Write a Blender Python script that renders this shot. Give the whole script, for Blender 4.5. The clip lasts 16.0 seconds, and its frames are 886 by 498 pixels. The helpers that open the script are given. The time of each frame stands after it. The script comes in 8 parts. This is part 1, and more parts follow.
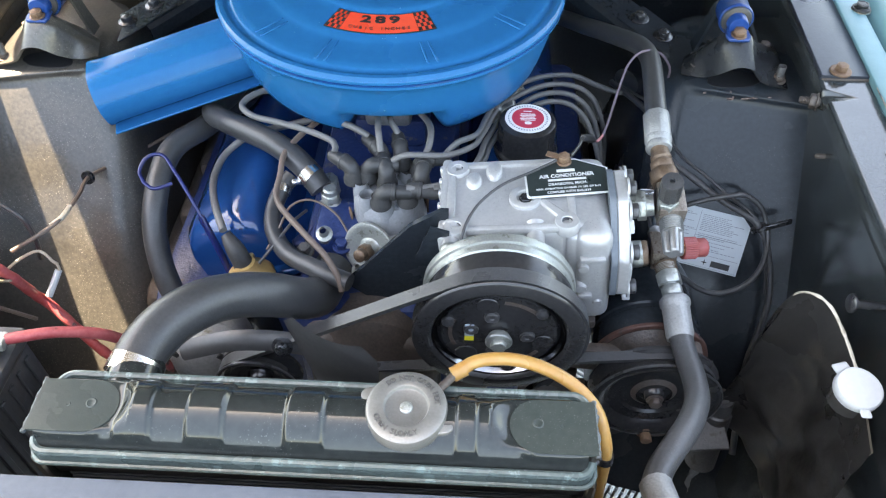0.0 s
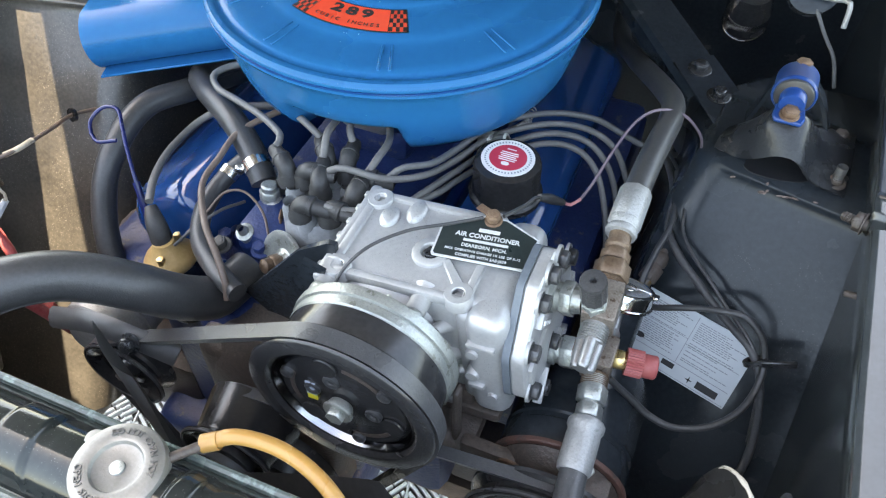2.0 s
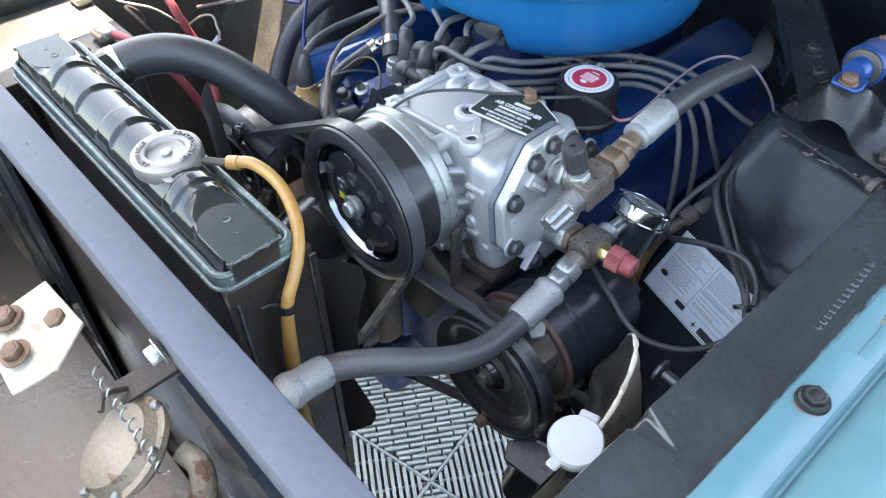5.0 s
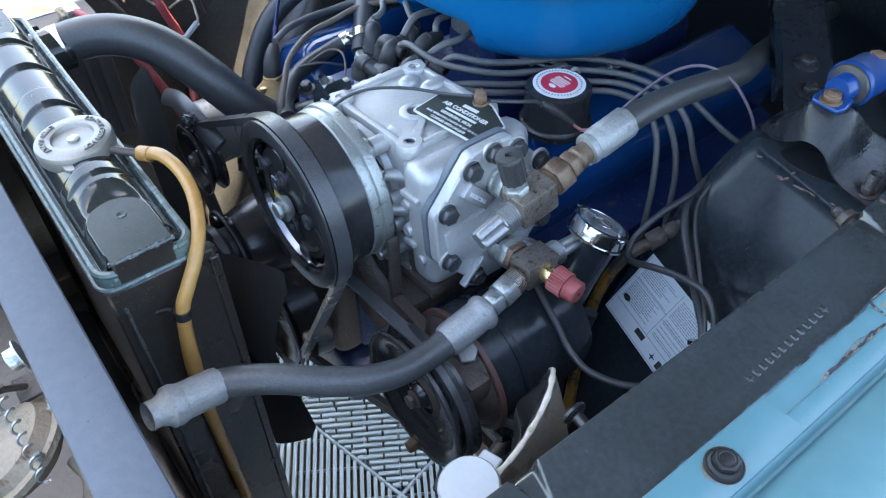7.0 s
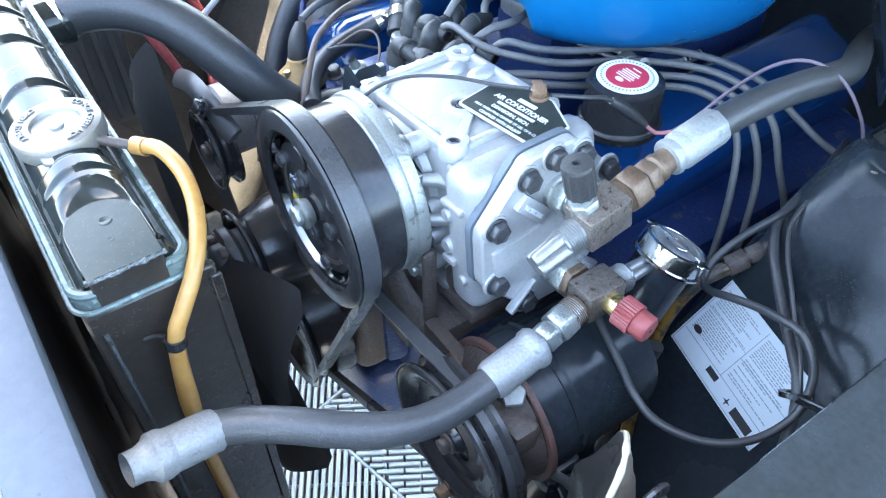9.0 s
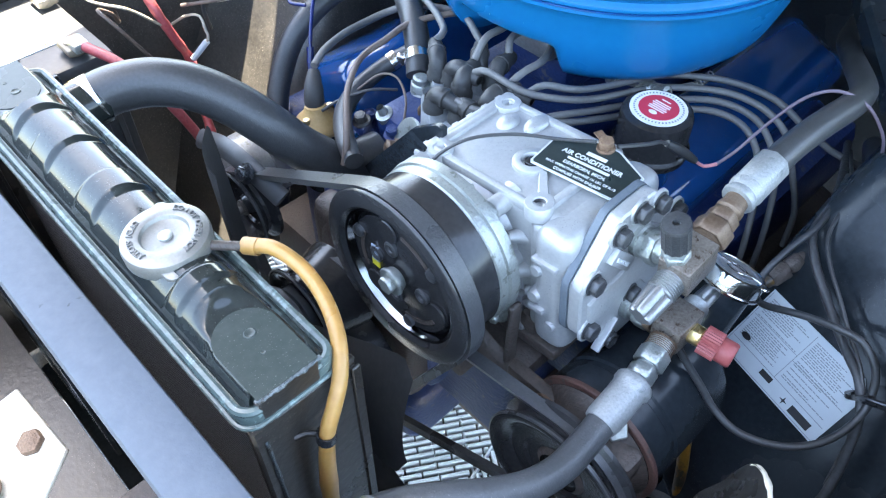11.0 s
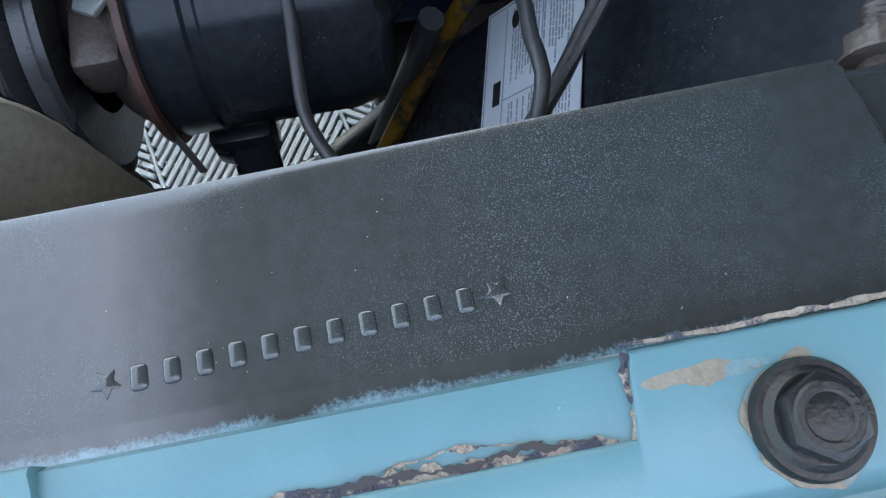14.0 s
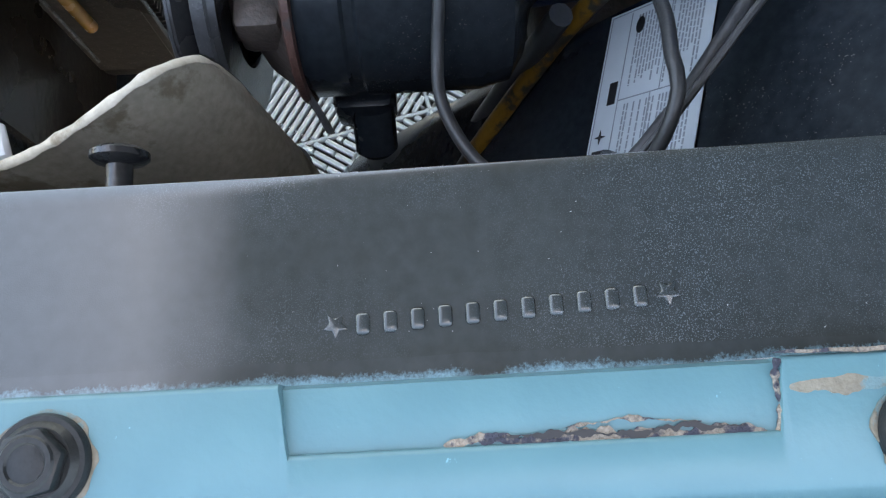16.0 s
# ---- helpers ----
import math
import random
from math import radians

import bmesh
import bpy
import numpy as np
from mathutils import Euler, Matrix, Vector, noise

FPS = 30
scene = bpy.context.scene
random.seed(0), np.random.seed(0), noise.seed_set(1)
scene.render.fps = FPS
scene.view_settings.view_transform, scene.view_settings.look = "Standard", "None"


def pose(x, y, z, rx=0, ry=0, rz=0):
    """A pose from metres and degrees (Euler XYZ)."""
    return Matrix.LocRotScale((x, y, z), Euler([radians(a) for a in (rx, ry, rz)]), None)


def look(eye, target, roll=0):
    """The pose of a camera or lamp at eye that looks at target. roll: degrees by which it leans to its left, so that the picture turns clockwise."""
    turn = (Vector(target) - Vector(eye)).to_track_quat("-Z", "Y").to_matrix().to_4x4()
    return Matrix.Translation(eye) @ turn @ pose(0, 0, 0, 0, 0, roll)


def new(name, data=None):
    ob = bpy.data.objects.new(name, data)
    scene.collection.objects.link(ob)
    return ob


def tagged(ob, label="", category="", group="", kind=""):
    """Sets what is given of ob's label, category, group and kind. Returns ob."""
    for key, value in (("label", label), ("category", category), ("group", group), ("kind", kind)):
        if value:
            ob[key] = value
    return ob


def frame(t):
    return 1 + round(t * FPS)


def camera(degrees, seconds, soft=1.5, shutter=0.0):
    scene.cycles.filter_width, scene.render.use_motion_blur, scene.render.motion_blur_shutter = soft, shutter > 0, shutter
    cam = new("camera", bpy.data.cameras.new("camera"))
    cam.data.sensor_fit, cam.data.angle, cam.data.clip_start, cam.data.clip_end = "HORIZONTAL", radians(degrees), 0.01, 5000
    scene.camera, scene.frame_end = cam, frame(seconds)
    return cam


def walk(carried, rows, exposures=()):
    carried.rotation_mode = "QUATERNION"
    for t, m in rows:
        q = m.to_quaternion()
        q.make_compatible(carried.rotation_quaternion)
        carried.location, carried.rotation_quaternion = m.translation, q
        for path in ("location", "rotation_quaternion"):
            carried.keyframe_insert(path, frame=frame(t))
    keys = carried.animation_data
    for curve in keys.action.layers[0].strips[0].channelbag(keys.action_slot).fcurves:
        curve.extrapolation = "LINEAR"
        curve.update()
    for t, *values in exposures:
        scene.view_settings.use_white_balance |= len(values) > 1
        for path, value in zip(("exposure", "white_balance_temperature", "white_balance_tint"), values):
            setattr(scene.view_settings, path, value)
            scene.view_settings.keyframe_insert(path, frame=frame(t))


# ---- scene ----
cam = camera(60.0, 16.0, soft=1.2)
PATH = [
    (0, (0.002, -0.008, 1.439), (-0.07, 1.341, -0.036), -0.1),
    (0.5, (0.118, 0.046, 1.425), (-0.06, 1.376, -0.058), -0.2),
    (1, (0.205, 0.076, 1.41), (-0.094, 1.379, -0.077), -0.4),
    (1.5, (0.223, 0.127, 1.398), (-0.171, 1.398, -0.095), -0.1),
    (2, (0.237, 0.175, 1.384), (-0.274, 1.4, -0.112), -0.0),
    (2.5, (0.314, 0.195, 1.382), (-0.337, 1.358, -0.109), -0.2),
    (3, (0.393, 0.208, 1.376), (-0.395, 1.31, -0.096), -0.7),
    (3.5, (0.435, 0.215, 1.357), (-0.449, 1.265, -0.098), -0.8),
    (4, (0.486, 0.204, 1.344), (-0.468, 1.21, -0.098), -0.9),
    (4.5, (0.492, 0.161, 1.34), (-0.513, 1.135, -0.089), -0.7),
    (4.7, (0.513, 0.12, 1.339), (-0.516, 1.079, -0.083), -0.8),
    (7, (0.554, 0.231, 1.304), (-0.571, 1.086, -0.112), -0.5),
    (7.5, (0.535, 0.279, 1.28), (-0.607, 1.113, -0.135), -0.6),
    (8, (0.52, 0.291, 1.266), (-0.635, 1.12, -0.141), -0.2),
    (8.5, (0.502, 0.295, 1.255), (-0.658, 1.096, -0.164), -0.5),
    (9, (0.469, 0.274, 1.244), (-0.675, 1.066, -0.193), -0.2),
    (9.2, (0.454, 0.253, 1.237), (-0.678, 1.044, -0.21), -0.3),
    (11.3, (0.35, 0.186, 1.322), (-0.59, 1.115, -0.178), 0.4),
    (11.5, (0.38, 0.222, 1.3), (-0.577, 1.124, -0.207), 0.2),
    (12, (0.446, 0.411, 1.195), (-0.548, 1.152, -0.375), -0.0),
    (12.5, (0.493, 0.531, 1.125), (-0.456, 1.079, -0.548), 0.7),
    (13, (0.505, 0.603, 1.093), (-0.313, 0.953, -0.699), 1.1),
    (13.5, (0.491, 0.621, 1.07), (-0.172, 0.821, -0.807), 1.3),
    (14, (0.477, 0.625, 1.061), (-0.095, 0.716, -0.854), -1.6),
    (14.5, (0.473, 0.622, 1.057), (-0.066, 0.676, -0.868), -1.7),
    (15, (0.473, 0.627, 1.057), (-0.061, 0.642, -0.87), -3.5),
    (15.5, (0.466, 0.613, 1.065), (0.019, 0.635, -0.884), -1.3),
    (16, (0.476, 0.587, 1.093), (-0.024, 0.58, -0.844), -3.8),
]
EXPOSURE = [(0, 3.64, 9000, 10), (2.5, 3.61, 9200, 9), (4.5, 3.56, 8500, 9), (7, 3.16, 7000, 7), (8.5, 4.03, 7000, 7), (9, 4.22, 7000, 6), (11.5, 3.81, 7100, 7), (12, 3.96, 7000, 5), (12.5, 4.28, 7000, 6), (13, 4.09, 7800, 7), (13.5, 3.54, 8100, 7), (14, 3.27, 8100, 7), (15, 3.39, 8100, 8), (16, 3.36, 8400, 8)]
walk(cam, [(t, look(eye, target, roll)) for t, eye, target, roll in PATH], EXPOSURE)

# ---- light ----
SUN_EL = 68.0
world = bpy.data.worlds.new("world")
scene.world = world
world.use_nodes = True
wn = world.node_tree.nodes
sky = wn.new("ShaderNodeTexSky")
sky.sky_type = "NISHITA"
sky.sun_disc = False
sky.sun_elevation, sky.sun_rotation = radians(SUN_EL), radians(-53.7)
sky.air_density, sky.dust_density = 1.0, 2.0
world.node_tree.links.new(sky.outputs[0], wn["Background"].inputs[0])
wn["Background"].inputs[1].default_value = 0.15
sun = new("sun", bpy.data.lights.new("sun", "SUN"))
sun.data.energy, sun.data.angle, sun.data.color = 5.0, radians(0.55), (1.0, 0.95, 0.87)
SUN_FROM = Vector((-0.30, 0.22, 0.93))
sun.matrix_world = look(SUN_FROM * 5, (0, 0, 0))


# ---- materials ----
def mat(name, col, rough=0.5, metal=0.0, col2=None, scale=60.0, amount=0.5, bump=0.0, bscale=None, spots=None, spot_scale=25.0, spot_cut=0.62, coat=0.0, rvar=0.08, per_object=False, dents=0.0):
    """Two scales of variation: broad stains and fine grain; spots: a third colour in worn patches."""
    m = bpy.data.materials.new(name)
    m.use_nodes = True
    nt = m.node_tree
    n, l = nt.nodes, nt.links.new
    b = n["Principled BSDF"]
    b.inputs["Metallic"].default_value = metal
    if coat:
        b.inputs["Coat Weight"].default_value = coat
        b.inputs["Coat Roughness"].default_value = 0.06
    tc = n.new("ShaderNodeTexCoord")
    big = n.new("ShaderNodeTexNoise")
    big.inputs["Scale"].default_value, big.inputs["Detail"].default_value = scale * 0.22, 5.0
    fine = n.new("ShaderNodeTexNoise")
    fine.inputs["Scale"].default_value, fine.inputs["Detail"].default_value = scale * 4.0, 4.0
    for k in (big, fine):
        l(tc.outputs["Object"], k.inputs["Vector"])
    mixf = n.new("ShaderNodeMath")
    mixf.operation = "MULTIPLY_ADD"
    l(fine.outputs["Fac"], mixf.inputs[0])
    mixf.inputs[1].default_value = 0.45
    sub = n.new("ShaderNodeMath")
    sub.operation = "MULTIPLY"
    l(big.outputs["Fac"], sub.inputs[0])
    sub.inputs[1].default_value = 0.55
    l(sub.outputs[0], mixf.inputs[2])
    ramp = n.new("ShaderNodeValToRGB")
    ramp.color_ramp.elements[0].position, ramp.color_ramp.elements[1].position = 0.5 - 0.16, 0.5 + 0.16
    l(mixf.outputs[0], ramp.inputs[0])
    c2 = col2 or tuple(min(1, c * (1 + amount)) for c in col)
    ramp.color_ramp.elements[0].color, ramp.color_ramp.elements[1].color = (*col, 1), (*c2, 1)
    out = ramp.outputs[0]
    if spots:
        sp = n.new("ShaderNodeTexNoise")
        sp.inputs["Scale"].default_value, sp.inputs["Detail"].default_value, sp.inputs["Roughness"].default_value = spot_scale, 8.0, 0.65
        l(tc.outputs["Object"], sp.inputs["Vector"])
        sr = n.new("ShaderNodeValToRGB")
        sr.color_ramp.elements[0].position, sr.color_ramp.elements[1].position = spot_cut, spot_cut + 0.06
        l(sp.outputs["Fac"], sr.inputs[0])
        mx = n.new("ShaderNodeMix")
        mx.data_type = "RGBA"
        l(sr.outputs[0], mx.inputs[0])
        l(out, mx.inputs[6])
        mx.inputs[7].default_value = (*spots, 1)
        out = mx.outputs[2]
    if per_object:
        info = n.new("ShaderNodeObjectInfo")
        hv = n.new("ShaderNodeHueSaturation")
        mr = n.new("ShaderNodeMapRange")
        mr.inputs[3].default_value, mr.inputs[4].default_value = 0.8, 1.2
        l(info.outputs["Random"], mr.inputs[0])
        l(mr.outputs[0], hv.inputs["Value"])
        l(out, hv.inputs["Color"])
        out = hv.outputs[0]
    l(out, b.inputs["Base Color"])
    rr = n.new("ShaderNodeMapRange")
    rr.inputs[1].default_value, rr.inputs[2].default_value = 0.3, 0.7
    rr.inputs[3].default_value, rr.inputs[4].default_value = max(0.03, rough - rvar), min(1, rough + rvar)
    l(big.outputs["Fac"], rr.inputs[0])
    l(rr.outputs[0], b.inputs["Roughness"])
    if bump:
        bt = n.new("ShaderNodeTexNoise")
        bt.inputs["Scale"].default_value, bt.inputs["Detail"].default_value = bscale or scale * 3, 3.0
        l(tc.outputs["Object"], bt.inputs["Vector"])
        bp = n.new("ShaderNodeBump")
        bp.inputs["Strength"].default_value, bp.inputs["Distance"].default_value = bump, 0.002
        l(bt.outputs["Fac"], bp.inputs["Height"])
        l(bp.outputs[0], b.inputs["Normal"])
        if dents:
            dn = n.new("ShaderNodeTexNoise")
            dn.inputs["Scale"].default_value, dn.inputs["Detail"].default_value = 22.0, 2.0
            l(tc.outputs["Object"], dn.inputs["Vector"])
            db = n.new("ShaderNodeBump")
            db.inputs["Strength"].default_value, db.inputs["Distance"].default_value = dents, 0.006
            l(dn.outputs["Fac"], db.inputs["Height"])
            l(bp.outputs[0], db.inputs["Normal"])
            l(db.outputs[0], b.inputs["Normal"])
            if coat:
                l(db.outputs[0], b.inputs["Coat Normal"])
    return m


M_BLACK = mat("bay_black_paint", (0.012, 0.0155, 0.019), 0.20, col2=(0.025, 0.031, 0.037), scale=45, bump=0.05, bscale=420, spots=(0.075, 0.078, 0.078), spot_scale=150, spot_cut=0.715, rvar=0.14, dents=0.10)
M_TOWERCAP = mat("dirty_black_cap_paint", (0.011, 0.012, 0.014), 0.26, col2=(0.030, 0.032, 0.034), scale=130, bump=0.16, bscale=300, spots=(0.09, 0.065, 0.050), spot_scale=65, spot_cut=0.68, rvar=0.16, dents=0.18)
M_APRON = mat("apron_black_paint", (0.02376, 0.02808, 0.02916), 0.17, col2=(0.03564, 0.04212, 0.04428), scale=60, bump=0.03, bscale=2600, rvar=0.08, coat=0.6, dents=0.035)
# Blue in the base paints in reflected sky; rust spots are the plate's own.
M_PLATESKY = mat("black_paint_sky_tint", (0.018, 0.022, 0.030), 0.32, col2=(0.030, 0.036, 0.047), scale=50, bump=0.08, bscale=500, spots=(0.12, 0.075, 0.055), spot_scale=45, spot_cut=0.69, dents=0.06)
M_PLATESKY.node_tree.nodes["Principled BSDF"].inputs["Specular IOR Level"].default_value = 0.25
M_DUSTY = mat("dusty_black_paint", (0.0322, 0.0299, 0.0276), 0.36, col2=(0.0805, 0.07245, 0.0621), scale=60, bump=0.14, bscale=180, spots=(0.12, 0.105, 0.088), spot_scale=210, spot_cut=0.66, coat=0.30, dents=0.18)
M_RAIL = mat("blue_grey_rail_paint", (0.0756, 0.08784, 0.108), 0.55, col2=(0.0972, 0.1116, 0.1339), scale=40, bump=0.08, bscale=500, spots=(0.06, 0.06, 0.065), spot_scale=60, spot_cut=0.72, dents=0.06)
M_RAIL.node_tree.nodes["Principled BSDF"].inputs["Specular IOR Level"].default_value = 0.22
M_RUBBER = mat("black_rubber", (0.03132, 0.03202, 0.03341), 0.36, col2=(0.0515, 0.0522, 0.05429), scale=70, bump=0.15, bscale=700)
M_HOSE_GREY = mat("dusty_rubber_hose", (0.05003, 0.05175, 0.05434), 0.42, col2=(0.0759, 0.07673, 0.07935), scale=70, bump=0.2, bscale=600)
M_GLOSS = mat("gloss_black_tank", (0.01344, 0.01568, 0.01568), 0.10, col2=(0.02464, 0.02912, 0.028), scale=40, bump=0.03, bscale=120, spots=(0.05, 0.055, 0.05), spot_scale=110, spot_cut=0.72, coat=0.15, rvar=0.05)
M_TANKPAD = mat("tank_pad_grey_black", (0.0345, 0.04255, 0.03795), 0.26, col2=(0.046, 0.05405, 0.04945), scale=40, bump=0.06, bscale=300, spots=(0.09, 0.10, 0.095), spot_scale=120, spot_cut=0.76)
M_RIMWORN = mat("worn_tank_rim", (0.055, 0.074, 0.072), 0.25, col2=(0.10, 0.135, 0.128), scale=50, bump=0.2, bscale=300, spots=(0.15, 0.21, 0.20), spot_scale=70, spot_cut=0.56)
M_CORE = mat("radiator_core_black", (0.01638, 0.01404, 0.01248), 0.30, col2=(0.03588, 0.02964, 0.02496), scale=30, bump=0.25, bscale=120, spots=(0.075, 0.055, 0.042), spot_scale=26, spot_cut=0.63)
M_CLEANER = mat("blue_air_cleaner_paint", (0, 0.09873, 0.2637), 0.26, col2=(0.000837, 0.113, 0.2887), scale=20, bump=0.02, bscale=300, coat=0.0, spots=(0.20, 0.36, 0.5), spot_scale=75, spot_cut=0.775)
M_ENGINE = mat("dark_blue_engine_paint", (0.00234, 0.04056, 0.156), 0.14, col2=(0.0039, 0.05148, 0.1833), scale=25, bump=0.06, bscale=150, coat=0.4, spots=(0.02, 0.02, 0.03), spot_scale=35, spot_cut=0.70)
M_ENGINE_OLD = mat("dirty_blue_engine_paint", (0.003968, 0.01786, 0.08928), 0.4, col2=(0.01984, 0.04464, 0.1389), scale=60, bump=0.5, bscale=220, spots=(0.10, 0.10, 0.11), spot_scale=40, spot_cut=0.6)
M_BLUEPART = mat("blue_bush_plastic", (0.003, 0.036, 0.16), 0.34, col2=(0.006, 0.052, 0.21), scale=50, bump=0.08, spots=(0.07, 0.08, 0.12), spot_scale=90, spot_cut=0.66)
M_ALU = mat("cast_aluminium", (0.3933, 0.3933, 0.3933), 0.44, metal=0.45, col2=(0.4802, 0.4802, 0.4751), scale=70, bump=0.15, bscale=900, spots=(0.36, 0.36, 0.36), spot_scale=60, spot_cut=0.7)
M_ALU_DULL = mat("dull_aluminium", (0.27, 0.27, 0.265), 0.5, metal=0.6, col2=(0.38, 0.38, 0.37), scale=70, bump=0.35, bscale=500, spots=(0.2, 0.18, 0.15), spot_scale=40, spot_cut=0.6)
M_ZINC = mat("zinc_plate", (0.323, 0.34, 0.3315), 0.42, metal=0.75, col2=(0.459, 0.476, 0.442), scale=130, bump=0.35, bscale=400, spots=(0.25, 0.26, 0.23), spot_scale=110, spot_cut=0.57)
M_CRIMP = mat("galvanised_crimp", (0.234, 0.2385, 0.2385), 0.52, metal=0.4, col2=(0.342, 0.3465, 0.342), scale=110, bump=0.3, bscale=400, spots=(0.19, 0.20, 0.20), spot_scale=90, spot_cut=0.60)
M_STEEL = mat("bright_steel", (0.66, 0.66, 0.65), 0.25, metal=1.0, col2=(0.78, 0.78, 0.77), scale=90, bump=0.1)
M_CHROME = mat("chrome", (0.56, 0.57, 0.58), 0.13, metal=1.0, col2=(0.64, 0.64, 0.64), scale=60, rvar=0.05, spots=(0.30, 0.30, 0.29), spot_scale=240, spot_cut=0.70, bump=0.03, bscale=300)
M_CAPFACE = mat("brushed_cap_face", (0.34, 0.345, 0.35), 0.38, metal=0.75, col2=(0.46, 0.465, 0.47), scale=160, bump=0.12, bscale=600, spots=(0.16, 0.16, 0.16), spot_scale=200, spot_cut=0.64)
M_CAPLETTER = mat("raised_cap_lettering", (0.15, 0.147, 0.14), 0.42, metal=0.6, col2=(0.19, 0.187, 0.18), scale=120)
M_CAP = mat("radiator_cap_steel", (0.2059, 0.202, 0.1901), 0.44, metal=0.6, col2=(0.2614, 0.2574, 0.2455), scale=120, bump=0.08, bscale=500, spots=(0.19, 0.185, 0.17), spot_scale=70, spot_cut=0.62)
M_RUST = mat("rust_mottled_steel", (0.125, 0.092, 0.068), 0.36, metal=0.55, col2=(0.29, 0.255, 0.225), scale=120, bump=0.2, bscale=900, spots=(0.075, 0.046, 0.031), spot_scale=190, spot_cut=0.56)
M_RUSTNUT = mat("brown_rusty_nut", (0.095, 0.055, 0.034), 0.42, metal=0.4, col2=(0.21, 0.145, 0.10), scale=100, bump=0.22, bscale=800, spots=(0.27, 0.235, 0.20), spot_scale=150, spot_cut=0.66)
M_CAPALU = mat("worn_silver_cap", (0.215, 0.215, 0.215), 0.34, metal=0.7, col2=(0.33, 0.33, 0.325), scale=140, bump=0.15, bscale=700, spots=(0.46, 0.46, 0.455), spot_scale=150, spot_cut=0.64)
M_RINGGLOSS = mat("polished_dark_ring", (0.20, 0.205, 0.22), 0.14, metal=1.0, col2=(0.30, 0.305, 0.32), scale=60, bump=0.03, bscale=400)
M_RUSTBOLT = mat("rusty_bolt", (0.10, 0.055, 0.035), 0.65, metal=0.3, col2=(0.22, 0.14, 0.09), scale=160, bump=0.5, bscale=700)
M_RUSTRED = mat("rust_red_ring", (0.07225, 0.034, 0.0272), 0.55, col2=(0.119, 0.0595, 0.04675), scale=120, bump=0.4, spots=(0.06, 0.045, 0.04), spot_scale=60, spot_cut=0.56)
M_RUSTDARK = mat("dark_rusty_iron", (0.04514, 0.03708, 0.03305), 0.5, col2=(0.1008, 0.07657, 0.06448), scale=70, bump=0.5, bscale=300, spots=(0.16, 0.10, 0.07), spot_scale=30, spot_cut=0.63)
M_BOLT = mat("black_oxide_bolt", (0.018, 0.019, 0.022), 0.26, metal=0.3, col2=(0.045, 0.046, 0.05), scale=120, bump=0.2, coat=0.4)
M_HEADBOLT = mat("dark_phosphate_bolt", (0.045, 0.046, 0.050), 0.34, metal=0.4, col2=(0.085, 0.086, 0.09), scale=120, bump=0.2, bscale=700)
M_FBOLT = mat("black_painted_bolt", (0.010, 0.011, 0.012), 0.36, col2=(0.020, 0.021, 0.022), scale=160, bump=0.12, bscale=900)
M_FBOLT.node_tree.nodes["Principled BSDF"].inputs["Specular IOR Level"].default_value = 0.28
M_CLUTCH = mat("clutch_black", (0.01788, 0.01788, 0.01925), 0.22, col2=(0.033, 0.033, 0.03438), scale=60, bump=0.06, bscale=400, rvar=0.1)
M_BELT = mat("belt_rubber", (0.03876, 0.03978, 0.04284), 0.32, col2=(0.06324, 0.06426, 0.06732), scale=80, bump=0.2, bscale=600)
M_TAN = mat("amber_vinyl_hose", (0.33, 0.165, 0.045), 0.30, col2=(0.42, 0.235, 0.075), scale=40, bump=0.05, bscale=200)
M_CLEANER.node_tree.nodes["Principled BSDF"].inputs["Specular IOR Level"].default_value = 0.18
M_BLACK.node_tree.nodes["Principled BSDF"].inputs["Specular IOR Level"].default_value = 0.26
M_TOWERCAP.node_tree.nodes["Principled BSDF"].inputs["Specular IOR Level"].default_value = 0.3
M_APRON.node_tree.nodes["Principled BSDF"].inputs["Specular IOR Level"].default_value = 0.40
M_GLOSS.node_tree.nodes["Principled BSDF"].inputs["Specular IOR Level"].default_value = 0.36
M_TANKPAD.node_tree.nodes["Principled BSDF"].inputs["Specular IOR Level"].default_value = 0.26
M_TAN.node_tree.nodes["Principled BSDF"].inputs["Subsurface Weight"].default_value = 0.15
M_TAN.node_tree.nodes["Principled BSDF"].inputs["Subsurface Radius"].default_value = (0.006, 0.003, 0.001)
M_WIRE = mat("grey_plug_wire", (0.09945, 0.09945, 0.09945), 0.5, col2=(0.1459, 0.1392, 0.1326), scale=90, bump=0.1, bscale=500)
M_WIREDARK = mat("dark_grey_plug_wire", (0.07, 0.072, 0.075), 0.5, col2=(0.11, 0.11, 0.11), scale=90, bump=0.1, bscale=500)
M_BOOT = mat("plug_boot_rubber", (0.02418, 0.02418, 0.02499), 0.5, col2=(0.04433, 0.04352, 0.04272), scale=90, bump=0.15)
M_DIST = mat("grey_distributor_cap", (0.22, 0.23, 0.24), 0.48, col2=(0.30, 0.31, 0.32), scale=80, bump=0.15, spots=(0.12, 0.11, 0.10), spot_scale=30, spot_cut=0.64)
M_BROWNTUBE = mat("brown_vacuum_tube", (0.10, 0.07, 0.055), 0.5, col2=(0.15, 0.11, 0.09), scale=80, bump=0.1)
M_YELLOW = mat("coil_tan_top", (0.36, 0.225, 0.085), 0.45, col2=(0.47, 0.31, 0.13), scale=80, bump=0.15, spots=(0.3, 0.18, 0.06), spot_scale=40, spot_cut=0.66)
M_RED = mat("red_plastic_cap", (0.27, 0.055, 0.055), 0.48, col2=(0.35, 0.085, 0.08), scale=90, bump=0.1)
